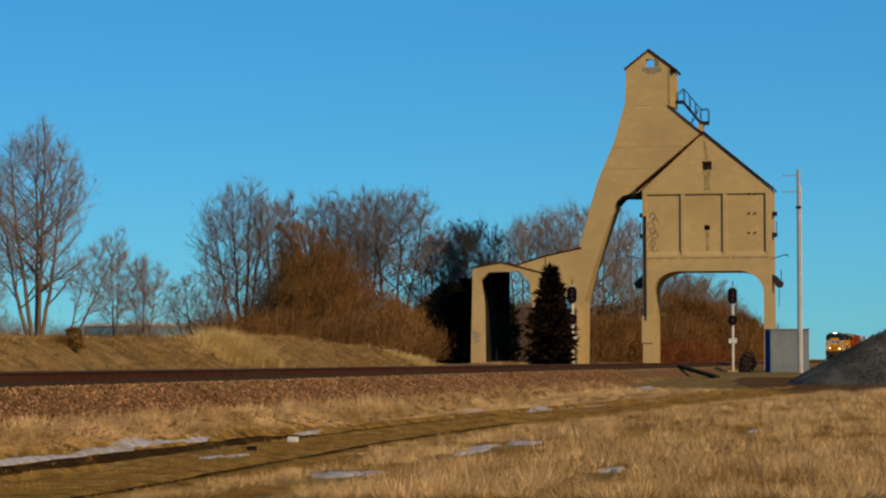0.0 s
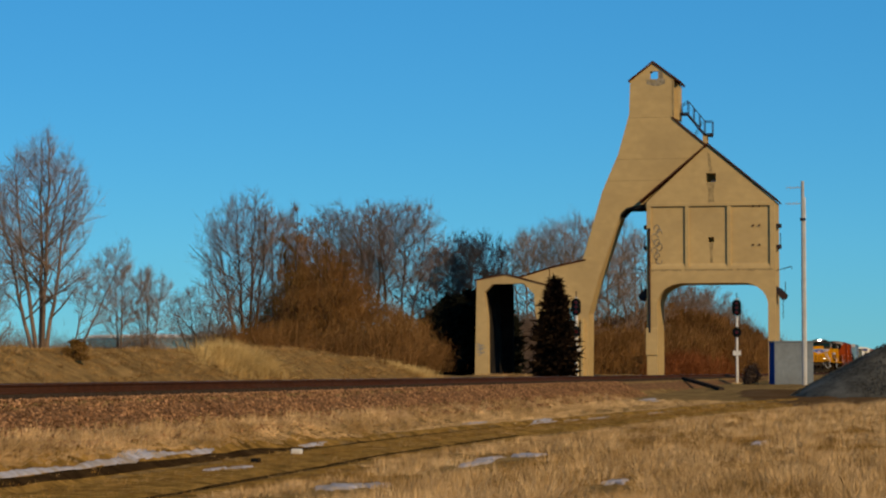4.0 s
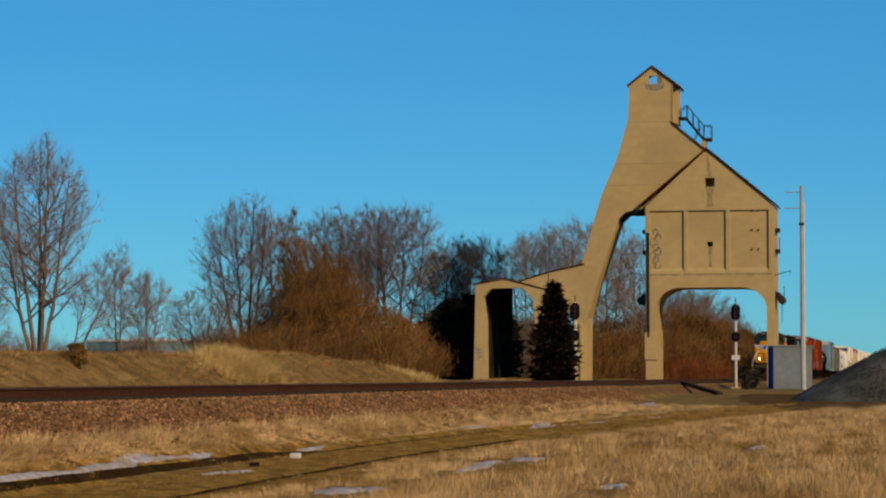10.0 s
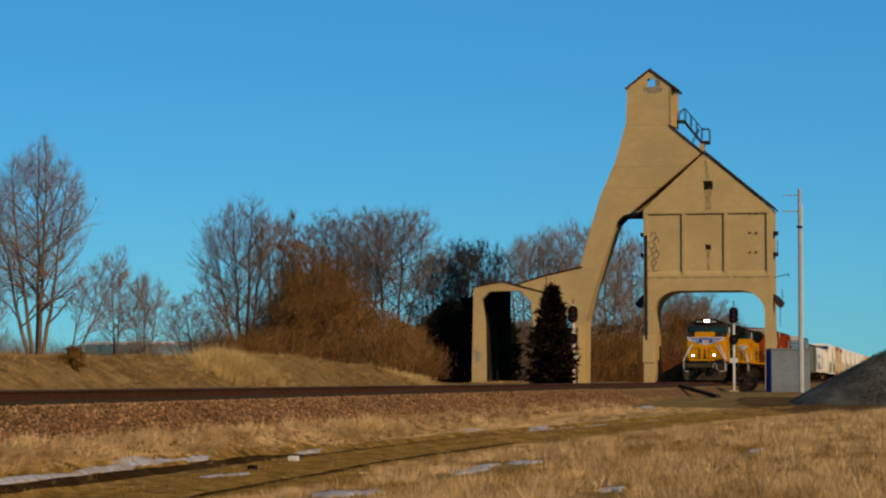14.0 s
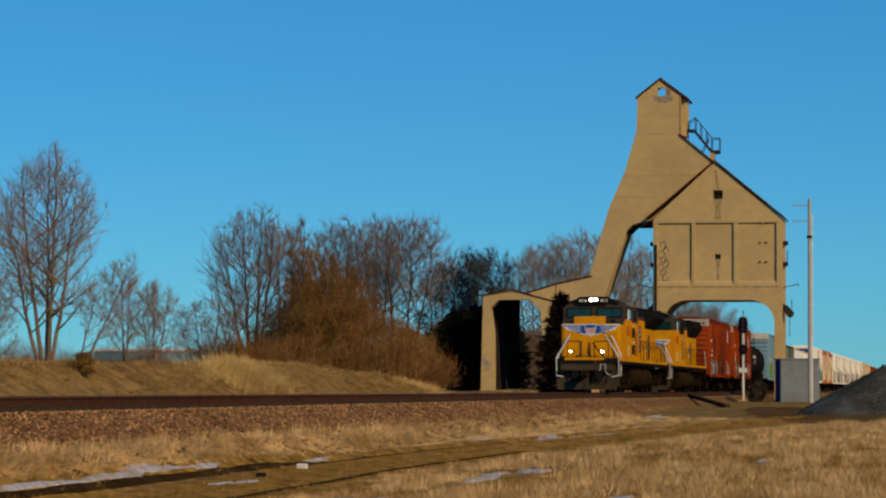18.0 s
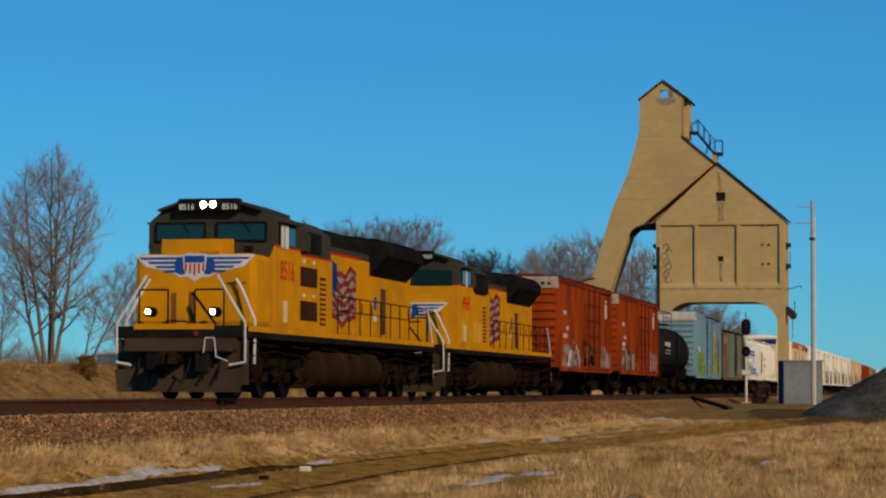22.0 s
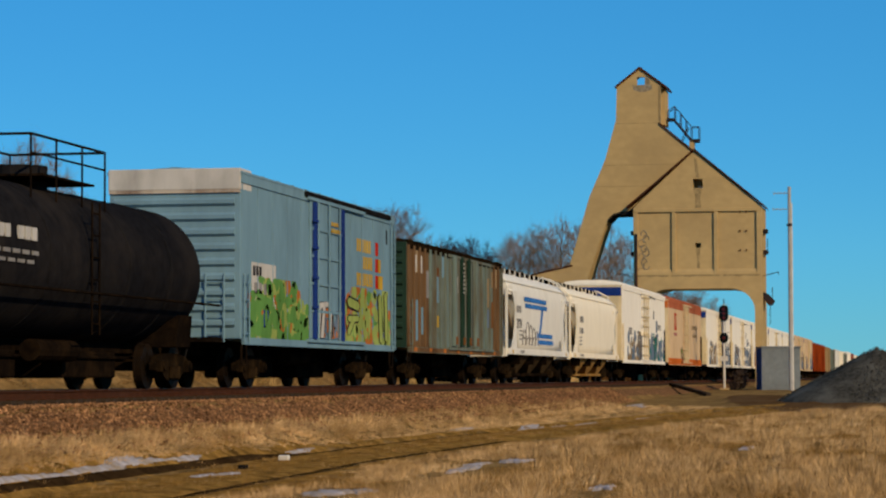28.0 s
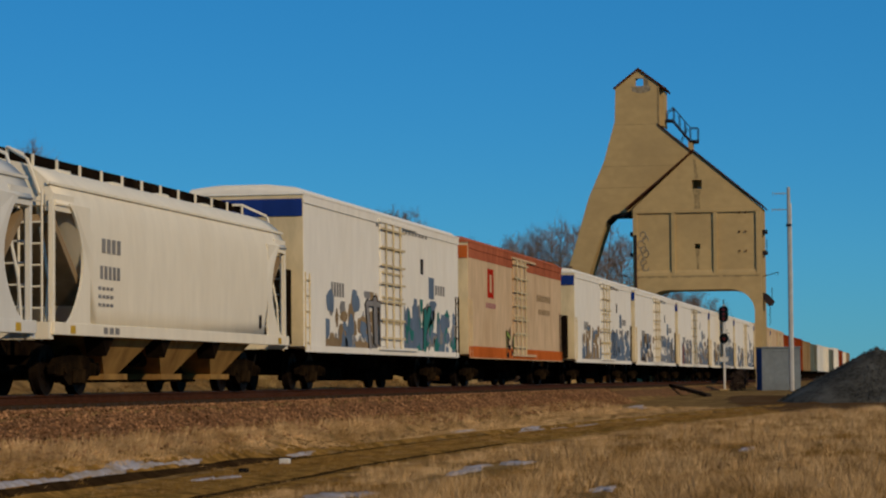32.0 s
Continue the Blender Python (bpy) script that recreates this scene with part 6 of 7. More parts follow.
    hb = part("headlight_box", box(bmnew(), -0.72, 0.72, 1.72, 2.0, 4.18, 4.47, 0.04), BLACK_P, t, "black headlight and number board box")
    for x in (-0.11, 0.11):
        lamp = part("headlight", rod(bmnew(), (x, 1.705, 4.33), (x, 1.73, 4.33), 0.072, 16), LAMP if modern else GALV, hb, "lit headlight" if modern else "unlit headlight")
    for x in (-0.5, 0.5):
        nb = part("number_board", box(bmnew(), x - 0.2, x + 0.2, 1.712, 1.722, 4.19, 4.38), BLACK_P, hb, "number board")
        text_on(nb, number, x, 1.71, 4.22, 0.18, LOCO_WHITE, True)
    if modern:
        for x in (-0.82, 0.64):
            dl = part("ditch_light", rod(bmnew(), (x, 0.0, 1.88), (x, 0.35, 1.88), 0.11, 12), BLACK_P, t, "ditch light")
            part("ditch_lens", rod(bmnew(), (x, -0.02, 1.88), (x, 0.0, 1.88), 0.060, 14), DITCH_LAMP, dl, "lit ditch light lens")
    # cab sides
    for e in (-1, 1):
        x = e * 1.46
        fr = part("side_window", box(bmnew(), x, x + e * 0.03, 2.35, 3.75, 3.44, 3.92), BLACK_P, t, "cab side window")
        for y0, y1, m in ((2.42, 3.05, GLASS), (3.12, 3.7, GLASS)):
            part("pane", box(bmnew(), x + e * 0.03, x + e * 0.036, y0, y1, 3.47, 3.88), m, fr)
        part("sunshade", box(bmnew(), x, x + e * 0.16, 2.3, 3.8, 3.95, 3.98), GREY, t)
        # window posts in white paint that carries the glare of the sun
        for y0, y1 in ((2.46, 2.62), (2.78, 3.02)) if modern else ((2.98, 3.05),):
            part("window_post", box(bmnew(), x + e * 0.036, x + e * 0.06, y0, y1, 3.38, 3.92), LOCO_WHITE, fr, "window post with sun glare painted white")
        text_on(t, number, e * 1.482, 3.05, 2.68, 0.62, LOCO_RED) if e > 0 else None
        part("cab_door", box(bmnew(), e * 1.48, e * 1.492, 2.5, 3.2, 1.65, 2.45, 0.01), YELLOW, t)
        part("cab_door_panel", box(bmnew(), e * 1.492, e * 1.5, 2.68, 3.0, 1.72, 2.2), REEF_TRIM, t, "pale door panel")
    # equipment cabinet behind the cab
    part("cabinet", box(bmnew(), -1.38, 1.38, 4.25, 7.7, 1.56, 3.35, 0.03), YELLOW, t, "yellow equipment cabinet")
    part("cabinet_top", prism(bmnew(), [(-1.36, 3.35), (1.36, 3.35), (1.36, 3.92), (1.0, 4.2), (-1.0, 4.2), (-1.36, 3.92)], 4.3, 7.6), GREY, t, "grey cabinet top")
    part("red_line", box(bmnew(), -1.386, 1.386, 4.25, 7.7, 3.33, 3.37), LOCO_RED, t, "red line")
    for e in (-1, 1):
        x = e * 1.36
        part("intake_grille", box(bmnew(), x, x + e * (0.05 if modern else 0.12), 5.3 if modern else 4.9, 6.5 if modern else 6.9, 3.45 if modern else 3.3, 3.92, 0.02), BLACK_TOP, t, "dark intake grille")
        part("intake_box", box(bmnew(), x, x + e * 0.10, 4.5, 5.25, 3.42, 3.86, 0.02), GREY, t)
        x = e * 1.38
        for z0 in ((1.82, 2.62) if modern else ()):
            lv = part("louvre_panel", box(bmnew(), x, x + e * 0.012, 4.45, 6.15, z0, z0 + 0.46), ROOF_EDGE, t, "dark louvred panel")
            for k in range(6):
                part("louvre", box(bmnew(), x + e * 0.012, x + e * 0.03, 4.48, 6.12, z0 + 0.04 + k * 0.072, z0 + 0.06 + k * 0.072), TANK_STEEL, lv)
            for yy in (4.9, 5.8):
                part("latch", box(bmnew(), x, x + e * 0.03, yy - 0.05, yy + 0.05, z0 + 0.55, z0 + 0.63), LOCO_WHITE, t)
        vt = part("side_vent", box(bmnew(), x, x + e * 0.012, 6.45, 7.0, 1.75, 2.9), ROOF_EDGE, t, "tall dark slatted vent")
        for k in range(9):
            part("louvre", box(bmnew(), x + e * 0.012, x + e * 0.03, 6.46, 6.99, 1.8 + k * 0.12, 1.86 + k * 0.12), YELLOW, vt)
        for y0 in (() if modern else (2.3, 4.4, 5.4)):
            part("low_door", box(bmnew(), max(abs(x), 1.48 if y0 < 4 else 0) * e, max(abs(x), 1.48 if y0 < 4 else 0) * e + e * 0.014, y0, y0 + 0.9, 1.7, 2.35, 0.004), PALE_YELLOW, t, "pale yellow low door")
        part("door_gap", box(bmnew(), x, x + e * 0.004, 4.27, 4.31, 1.6, 3.3), ROOF_EDGE, t)
    # engine hood
    part("hood", box(bmnew(), -1.0, 1.0, 7.7, H1, 1.56, 3.62, 0.03), YELLOW, t, "yellow engine hood")
    part("hood_top", prism(bmnew(), [(-1.0, 3.62), (1.0, 3.62), (0.98, 3.80), (0.7, 3.95), (-0.7, 3.95), (-0.98, 3.80)], 7.6, H1 - 0.05), GREY, t, "grey hood top")
    part("red_line", box(bmnew(), -1.006, 1.006, 7.7, 12.2, 3.60, 3.66), LOCO_RED, t, "red line")
    r0, r1 = R0, R1
    fl = 1.5 if modern else 1.42
    rad = [(-1.01, 3.25), (1.01, 3.25), (fl, 3.78), (fl, 4.04), (1.2, 4.25), (-1.2, 4.25), (-fl, 4.04), (-fl, 3.78)]
    part("radiator", prism(bmnew(), rad, r0, r1), BLACK_TOP, t, "black flared radiator housing")
    for k in range(3):
        part("radiator_fan", rod(bmnew(), (0, r0 + 0.8 + k * 1.5, 4.25), (0, r0 + 0.8 + k * 1.5, 4.34), 0.68, 24), BLACK_TOP, t)
    part("dynamic_brake", prism(bmnew(), [(-0.98, 3.7), (0.98, 3.7), (0.98, 4.02), (0.8, 4.22), (-0.8, 4.22), (-0.98, 4.02)], 8.0, r0 - 0.1), BLACK_TOP, t, "black hood housing")
    part("exhaust", box(bmnew(), -0.3, 0.3, 9.2, 9.9, 4.1, 4.32, 0.03), BLACK_TOP, t)
    for y in (8.1, 6.9):
        part("beacon", rod(bmnew(), (0.2, y, 4.1), (0.2, y, 4.32), 0.08, 8), BLACK_P, t)
    part("horn", rod(bmnew(), (0.3, 5.2, 4.2), (0.3, 5.7, 4.24), 0.06, 8, 0.03), DARK_STEEL, t)
    part("antenna", rod(bmnew(), (-0.2, 3.2, 4.3), (-0.2, 3.2, 4.42), 0.2, 10), GREY, t)
    for e in (-1, 1):
        x = e * 1.0
        for k in range(9):
            y = 8.0 + 1.15 * k
            part("hood_door", box(bmnew(), x, x + e * 0.012, y, y + 1.07, 1.64, 3.18, 0.004), YELLOW, t)
            part("door_handle", box(bmnew(), x + e * 0.012, x + e * 0.035, y + 0.9, y + 0.94, 2.2, 2.45), TANK_STEEL, t)
        for y0, y1 in ((14.6, 15.2),):
            part("dark_panel", box(bmnew(), x + e * 0.013, x + e * 0.02, y0, y1, 1.7, 2.95), ROOF_EDGE if y0 < 16 else RUST, t, "dark hood panel")
        part("badge", box(bmnew(), x + e * 0.013, x + e * 0.02, 13.8, 14.1, 2.35, 2.7), LOCO_BLUE if e > 0 else YELLOW, t, "small blue badge")
        part("window_small", box(bmnew(), x + e * 0.013, x + e * 0.02, 13.75, 14.1, 2.05, 2.2), LOCO_WHITE, t)
    flag(t, 1.016, 8.5 if modern else 7.9, 11.7 if modern else 11.6, 1.95 if modern else 1.85, 3.25 if modern else 3.35)
    # tanks under the deck
    tank = [(-1.2, 1.25), (1.2, 1.25)] + [(1.0 + 0.42 * math.cos(a), 0.72 + 0.5 * math.sin(a)) for a in [1.2 - 0.24 * k for k in range(12)]]
    tank += [(-px, pz) for px, pz in tank[:1:-1]]
    part("fuel_tank", prism(bmnew(), tank, 6.4 if modern else 6.0, 12.9 if modern else 12.4), TANK_STEEL, t, "dusty fuel tank")
    part("air_tank", rod(bmnew(), (1.15, 6.5, 1.22), (1.15, 12.6, 1.22), 0.14, 12), TRUCK, t)
    part("tank_band", box(bmnew(), -1.375, 1.375, 9.6, 9.7, 0.6, 1.06), UNDER, t)
    for y in (3.35, 15.95):
        loco_truck(t, y)
        part("bolster", box(bmnew(), -0.8, 0.8, y - 0.6, y + 0.6, 0.95, 1.3), UNDER, t)
    for k in range(7):
        y = 1.4 + k * 2.7
        part("piping", rod(bmnew(), (1.3, y, 1.2), (1.3, y + 1.6, 1.16), 0.045, 6), UNDER, t)
    # handrails
    for e in (-1, 1):
        x = e * 1.46
        n = 10
        for k in range(n):
            y = 7.95 + k * 1.18
            part("stanchion", rod(bmnew(), (x, y, 1.5), (x, y, 2.5), 0.017, 6), TANK_STEEL, t)
        handrail(t, [(x, 7.9, 2.5), (x, 7.95 + (n - 1) * 1.18, 2.5)], TANK_STEEL, 0.017)
        handrail(t, [(e * 0.98, 0.62, 2.62), (e * 1.12, 0.6, 2.40), (x, 0.45, 1.70), (x, 0.42, 0.75)], LOCO_WHITE, 0.032, "step_rail")
        handrail(t, [(e * 0.80, -0.18, 2.66), (e * 0.92, -0.2, 2.45), (e * 1.44, -0.24, 1.62), (e * 1.44, -0.24, 0.78), (e * 1.1, -0.3, 0.72)], LOCO_WHITE, 0.03, "step_rail")
        handrail(t, [(x, E - 0.9, 2.5), (x, E - 0.6, 2.3), (x, E - 0.1, 1.6), (x, E, 0.55)], LOCO_WHITE, 0.03, "step_rail")
    for x in (-0.95, -0.3, 0.3, 0.95):
        part("stanchion", rod(bmnew(), (x, -0.2, 1.5), (x, -0.2, 2.35), 0.02, 6), BLACK_P, t)
    handrail(t, [(-0.95, -0.2, 2.35), (-0.3, -0.2, 2.35)], BLACK_P)
    handrail(t, [(0.3, -0.2, 2.35), (0.95, -0.2, 2.35)], BLACK_P)
    handrail(t, [(0.2, -0.1, 2.3), (0.75, -0.1, 1.6)], BLACK_P, 0.03)
    part("drop_step", bent(bmnew(), [(0.62, -0.6, 0.98), (0.66, -0.6, 1.3), (0.86, -0.6, 1.3), (0.9, -0.6, 0.9), (1.1, -0.4, 0.8)], 0.014, 6), LOCO_WHITE, t, "white bent grab iron")
    part("marker", rod(bmnew(), (0.35, -0.27, 1.4), (0.35, -0.24, 1.4), 0.055, 10), FLAG_RED, t, "small red marker")
    TRAIN.append((t, s0))
    return t


locomotive("yellow and grey diesel locomotive with lit headlights leading the train", "8516", 0.2, True)
locomotive("yellow and grey diesel locomotive with a dull red flag", "4969", 21.6, False)

# ---- freight cars: each begins at its front end, y = 0, and its lit side is +x ----
def corrugated_end(t, y, e, w, z0, z1, material, n=9, name="end_rib"):
    for k in range(n):
        z = z0 + (z1 - z0) * (k + 0.5) / n
        h = (z1 - z0) / n * 0.36
        part(name, prism(bmnew(), [(0, z - h), (-0.09 * e, z - h * 0.35), (-0.09 * e, z + h * 0.35), (0, z + h)], -w, w, "x"), material, t).location = (0, y, 0)


def door_panel(t, x, y0, y1, z0, z1, material, bar_material, rows=5, bars_n=3):
    d = part("door", box(bmnew(), x, x + 0.05, y0, y1, z0, z1, 0.01), material, t, "sliding plug door")
    for k in range(1, rows):
        z = z0 + (z1 - z0) * k / rows
        part("door_rib", box(bmnew(), x + 0.05, x + 0.085, y0 + 0.05, y1 - 0.05, z - 0.03, z + 0.03), bar_material, d)
    for k in range(bars_n):
        y = y0 + (y1 - y0) * (k + 0.5) / bars_n
        part("locking_bar", rod(bmnew(), (x + 0.10, y, z0 - 0.05), (x + 0.10, y, z1 + 0.02), 0.028, 6), bar_material, d)
    for z in (z0 - 0.05, z1 + 0.05):
        part("door_track", box(bmnew(), x, x + 0.09, y0 - 0.3, y1 + (y1 - y0) * 0.7, z - 0.04, z + 0.04), material, t)
    return d


def boxcar(s0, L, top, label, material, end_material=None, roof=None, ribs=0, door=(0.42, 0.68), bar=None, bot=0.95, cap=None, w=1.5, detail=True, group="box cars of the train", post_of=None, rows=5, post=0.12):
    t = thing("boxcar", label, "boxcar", group=group)
    end_material, roof, bar = end_material or material, roof or material, bar or material
    eave = top - 0.16
    part("body", box(bmnew(), -w, w, 0, L, bot + 0.12, eave, 0.015), material, t)
    part("roof", prism(bmnew(), [(-w - 0.04, eave), (w + 0.04, eave), (w + 0.04, eave + 0.05), (0, top), (-w - 0.04, eave + 0.05)], -0.05, L + 0.05), roof, t, "shallow gabled roof")
    if detail:
        for k in range(12):
            y = L * (k + 0.5) / 12
            part("roof_seam", prism(bmnew(), [(-w, eave + 0.05), (0, top), (w, eave + 0.05), (w, eave + 0.08), (0, top + 0.03), (-w, eave + 0.08)], y - 0.03, y + 0.03), roof, t)
        corrugated_end(t, 0, 1, w - 0.12, bot + 0.3, eave - (0.45 if cap else 0.1), end_material)
    part("front_end", box(bmnew(), -w + 0.01, w - 0.01, -0.02, 0.0, bot + 0.14, eave - 0.02), end_material, t)
    if cap:
        part("end_cap", box(bmnew(), -w, w, -0.07, -0.02, eave - 0.42, eave + 0.02), cap, t, "pale painted band over the end")
    for e in (-1, 1):
        part("side_sill", box(bmnew(), e * w, e * (w + 0.03), 0.1, L - 0.1, bot, bot + 0.16), material, t)
        part("top_chord", box(bmnew(), e * w, e * (w + 0.03), 0, L, eave - 0.2, eave), roof, t)
    y0, y1 = L * door[0], L * door[1]
    x = w + 0.001
    door_panel(t, x, y0, y1, bot + 0.22, eave - 0.18, material, bar, rows)
    if ribs:
        for k in range(ribs + 1):
            y = 0.06 + (L - 0.12) * k / ribs
            if y0 - 0.12 < y < y1 + 0.12:
                continue
            part("side_post", box(bmnew(), w, w + post, y - 0.07, y + 0.07, bot + 0.16, eave - 0.1, 0.01), post_of(k) if post_of else material, t)
    elif group.startswith("box"):
        for k in range(13):
            y = 0.1 + (L - 0.2) * k / 12
            if y0 - 0.1 < y < y1 + 0.1:
                continue
            part("panel_seam", box(bmnew(), w, w + 0.012, y - 0.035, y + 0.035, bot + 0.16, eave - 0.12), material, t)
    if detail:
        ladder(t, material, w + 0.06, 0.1, bot + 0.05, 1.5)
        ladder(t, material, w + 0.06, L - 0.55, bot + 0.05, eave - bot - 0.2)
        ladder(t, end_material, w - 0.35, -0.1, bot + 0.05, 1.5, False)
        for y in (0.15, L - 0.5):
            stirrup(t, w - 0.02, y, UNDER)
        part("end_platform", box(bmnew(), -0.9, 0.9, -0.35, -0.02, bot + 0.1, bot + 0.15), UNDER, t)
        part("hand_brake", rod(bmnew(), (-0.5, -0.16, 2.3), (-0.5, -0.1, 2.3), 0.28, 14), UNDER, t)
    underframe(t, L, bot + 0.15)
    TRAIN.append((t, s0))
    return t


def red_boxcar(s0, seed):
    t = boxcar(s0, 15.0, 4.70, "weathered oxide-red boxcar with pale graffiti along the sill", REDCAR, None, ROOF_RED, 0, (0.46, 0.76), ROOF_RED, cap=CAP_WHITE)
    for k in range(5):
        part("cap_scuff", box(bmnew(), 0.1 + k * 0.24, 0.26 + k * 0.24, -0.074, -0.07, 4.25, 4.33 + 0.03 * (k % 2)), UNDER, t, "scuffed paint")
    x = 1.501
    for y, z, n in ((1.2, 3.15, 3), (2.0, 2.55, 2), (1.2, 2.25, 4)):
        bars(t, x, y, z, 0.28 * n, 0.16, n, GR_WHITE)
    bars(t, x, 13.1, 3.3, 0.75, 0.62, 1, GR_WHITE, "white_mark")
    bars(t, x, 13.2, 3.98, 0.45, 0.12, 3, GR_WHITE)
    for y in (6.1, 10.9):
        part("reflector", box(bmnew(), x, x + 0.006, y, y + 0.2, 1.35, 1.47), AMBER, t)
    graffiti(t, x, 0.8, 5.6, 1.10, 2.2 + 0.1 * seed, (RUST, GR_GREY, GR_WHITE, GR_WHITE) if not seed else (GR_BLACK, RUST, GR_WHITE, GR_GREY), 20, 60 + seed, ground=0.9, fills=2)
    graffiti(t, x, 9.9, 14.7, 1.10, 2.1, (RUST, GR_GREY, GR_WHITE, GR_PINK) if seed == 0 else (GR_GREY, GR_TAN, GR_PINK, GR_GREY), 22, 70 + seed, ground=0.9, fills=2)
    if seed == 0:
        graffiti(t, x + 0.05, 6.6, 9.6, 1.2, 2.2, (RUST, UNDER, FADED_RED), 16, 72, ground=0.9, fills=2)
    return t


red_boxcar(43.2, 0)
red_boxcar(60.9, 1)


def tank_car(s0):
    t = thing("tank_car", "dull black railway tank car with small white lettering", "tank car")
    L, r, zc = 16.8, 1.42, 2.32
    bm = bmnew()
    n = 40
    prof = [(0.75, 0.0), (0.80, 0.55), (0.95, 0.9), (1.2, 1.2), (1.6, 1.42), (L - 1.6, 1.42), (L - 1.2, 1.2), (L - 0.95, 0.9), (L - 0.80, 0.55), (L - 0.75, 0.0)]
    rings = []
    for y, q in prof:
        rings.append([bm.verts.new((q * math.cos(2 * math.pi * k / n), y, zc + q * math.sin(2 * math.pi * k / n))) for k in range(n)] if q else None)
    for a, b in zip(rings[:-1], rings[1:]):
        if a is None or b is None:
            continue
        for k in range(n):
            bm.faces.new((a[k], a[(k + 1) % n], b[(k + 1) % n], b[k]))
    bm.faces.new(rings[1])
    bm.faces.new(rings[-2][::-1])
    bmesh.ops.recalc_face_normals(bm, faces=bm.faces[:])
    part("tank", bm, TANK_BLACK, t, "dull black tank shell", True)
    for y in (3.6, 6.2, 10.6, 13.2):
        bm = bmnew()
        pts = [(r * 1.008 * math.cos(2 * math.pi * k / n), zc + r * 1.008 * math.sin(2 * math.pi * k / n)) for k in range(n)]
        prism(bm, pts, y - 0.06, y + 0.06)
        part("weld_band", bm, TANK_BLACK, t)
    part("dome", rod(bmnew(), (0, 8.4, zc + r - 0.1), (0, 8.4, zc + r + 0.35), 0.5, 20), TANK_BLACK, t)
    part("dome_platform", box(bmnew(), -0.95, 0.95, 7.0, 9.8, zc + r + 0.06, zc + r + 0.10), UNDER, t)
    for x in (-0.95, 0.95):
        handrail(t, [(x, 6.4, zc + r + 0.75), (x, 10.4, zc + r + 0.75)], UNDER, 0.025)
        handrail(t, [(x, 6.4, zc + r + 0.42), (x, 10.4, zc + r + 0.42)], UNDER, 0.02)
        for y in (6.4, 7.7, 9.1, 10.4):
            part("stanchion", rod(bmnew(), (x, y, zc + r - 0.45), (x, y, zc + r + 0.76), 0.02, 6), UNDER, t)
    for y in (6.4, 10.4):
        handrail(t, [(-0.95, y, zc + r + 0.75), (0.95, y, zc + r + 0.75)], UNDER, 0.025)
    ladder(t, UNDER, 1.46, 8.2, 1.0, 2.4)
    for y in (2.3, L - 2.3):
        part("saddle", prism(bmnew(), [(-1.25, 0.85), (1.25, 0.85), (1.3, 1.5), (0.9, 1.25), (0, 1.02), (-0.9, 1.25), (-1.3, 1.5)], y - 0.5, y + 0.5), UNDER, t)
    for e in (-1, 1):
        handrail(t, [(e * 1.5, 0.4, 1.75), (e * 1.5, L - 0.4, 1.75)], UNDER, 0.025)
    for y in (0.0, L - 0.9):
        part("end_deck", box(bmnew(), -1.45, 1.45, y, y + 0.9, 0.98, 1.08), UNDER, t)
    def on_tank(y, z, w, h, m):
        a = math.asin((z - zc) / r)
        part("lettering", box(bmnew(), r * math.cos(a) - 0.02, r * math.cos(a) + 0.02, y, y + w, z, z + h), m, t)
    for k in range(3):
        on_tank(3.4 + k * 0.3, 2.55, 0.2, 0.22, GR_WHITE)
        on_tank(4.6 + k * 0.32, 2.55, 0.22, 0.22, GR_WHITE)
    for k in range(5):
        on_tank(3.4 + k * 0.45, 2.3, 0.3, 0.07, GR_GREY)
        on_tank(3.2 + k * 0.45, 2.15, 0.3, 0.06, GR_GREY)
    underframe(t, L, 0.95)
    TRAIN.append((t, s0))


tank_car(77.2)


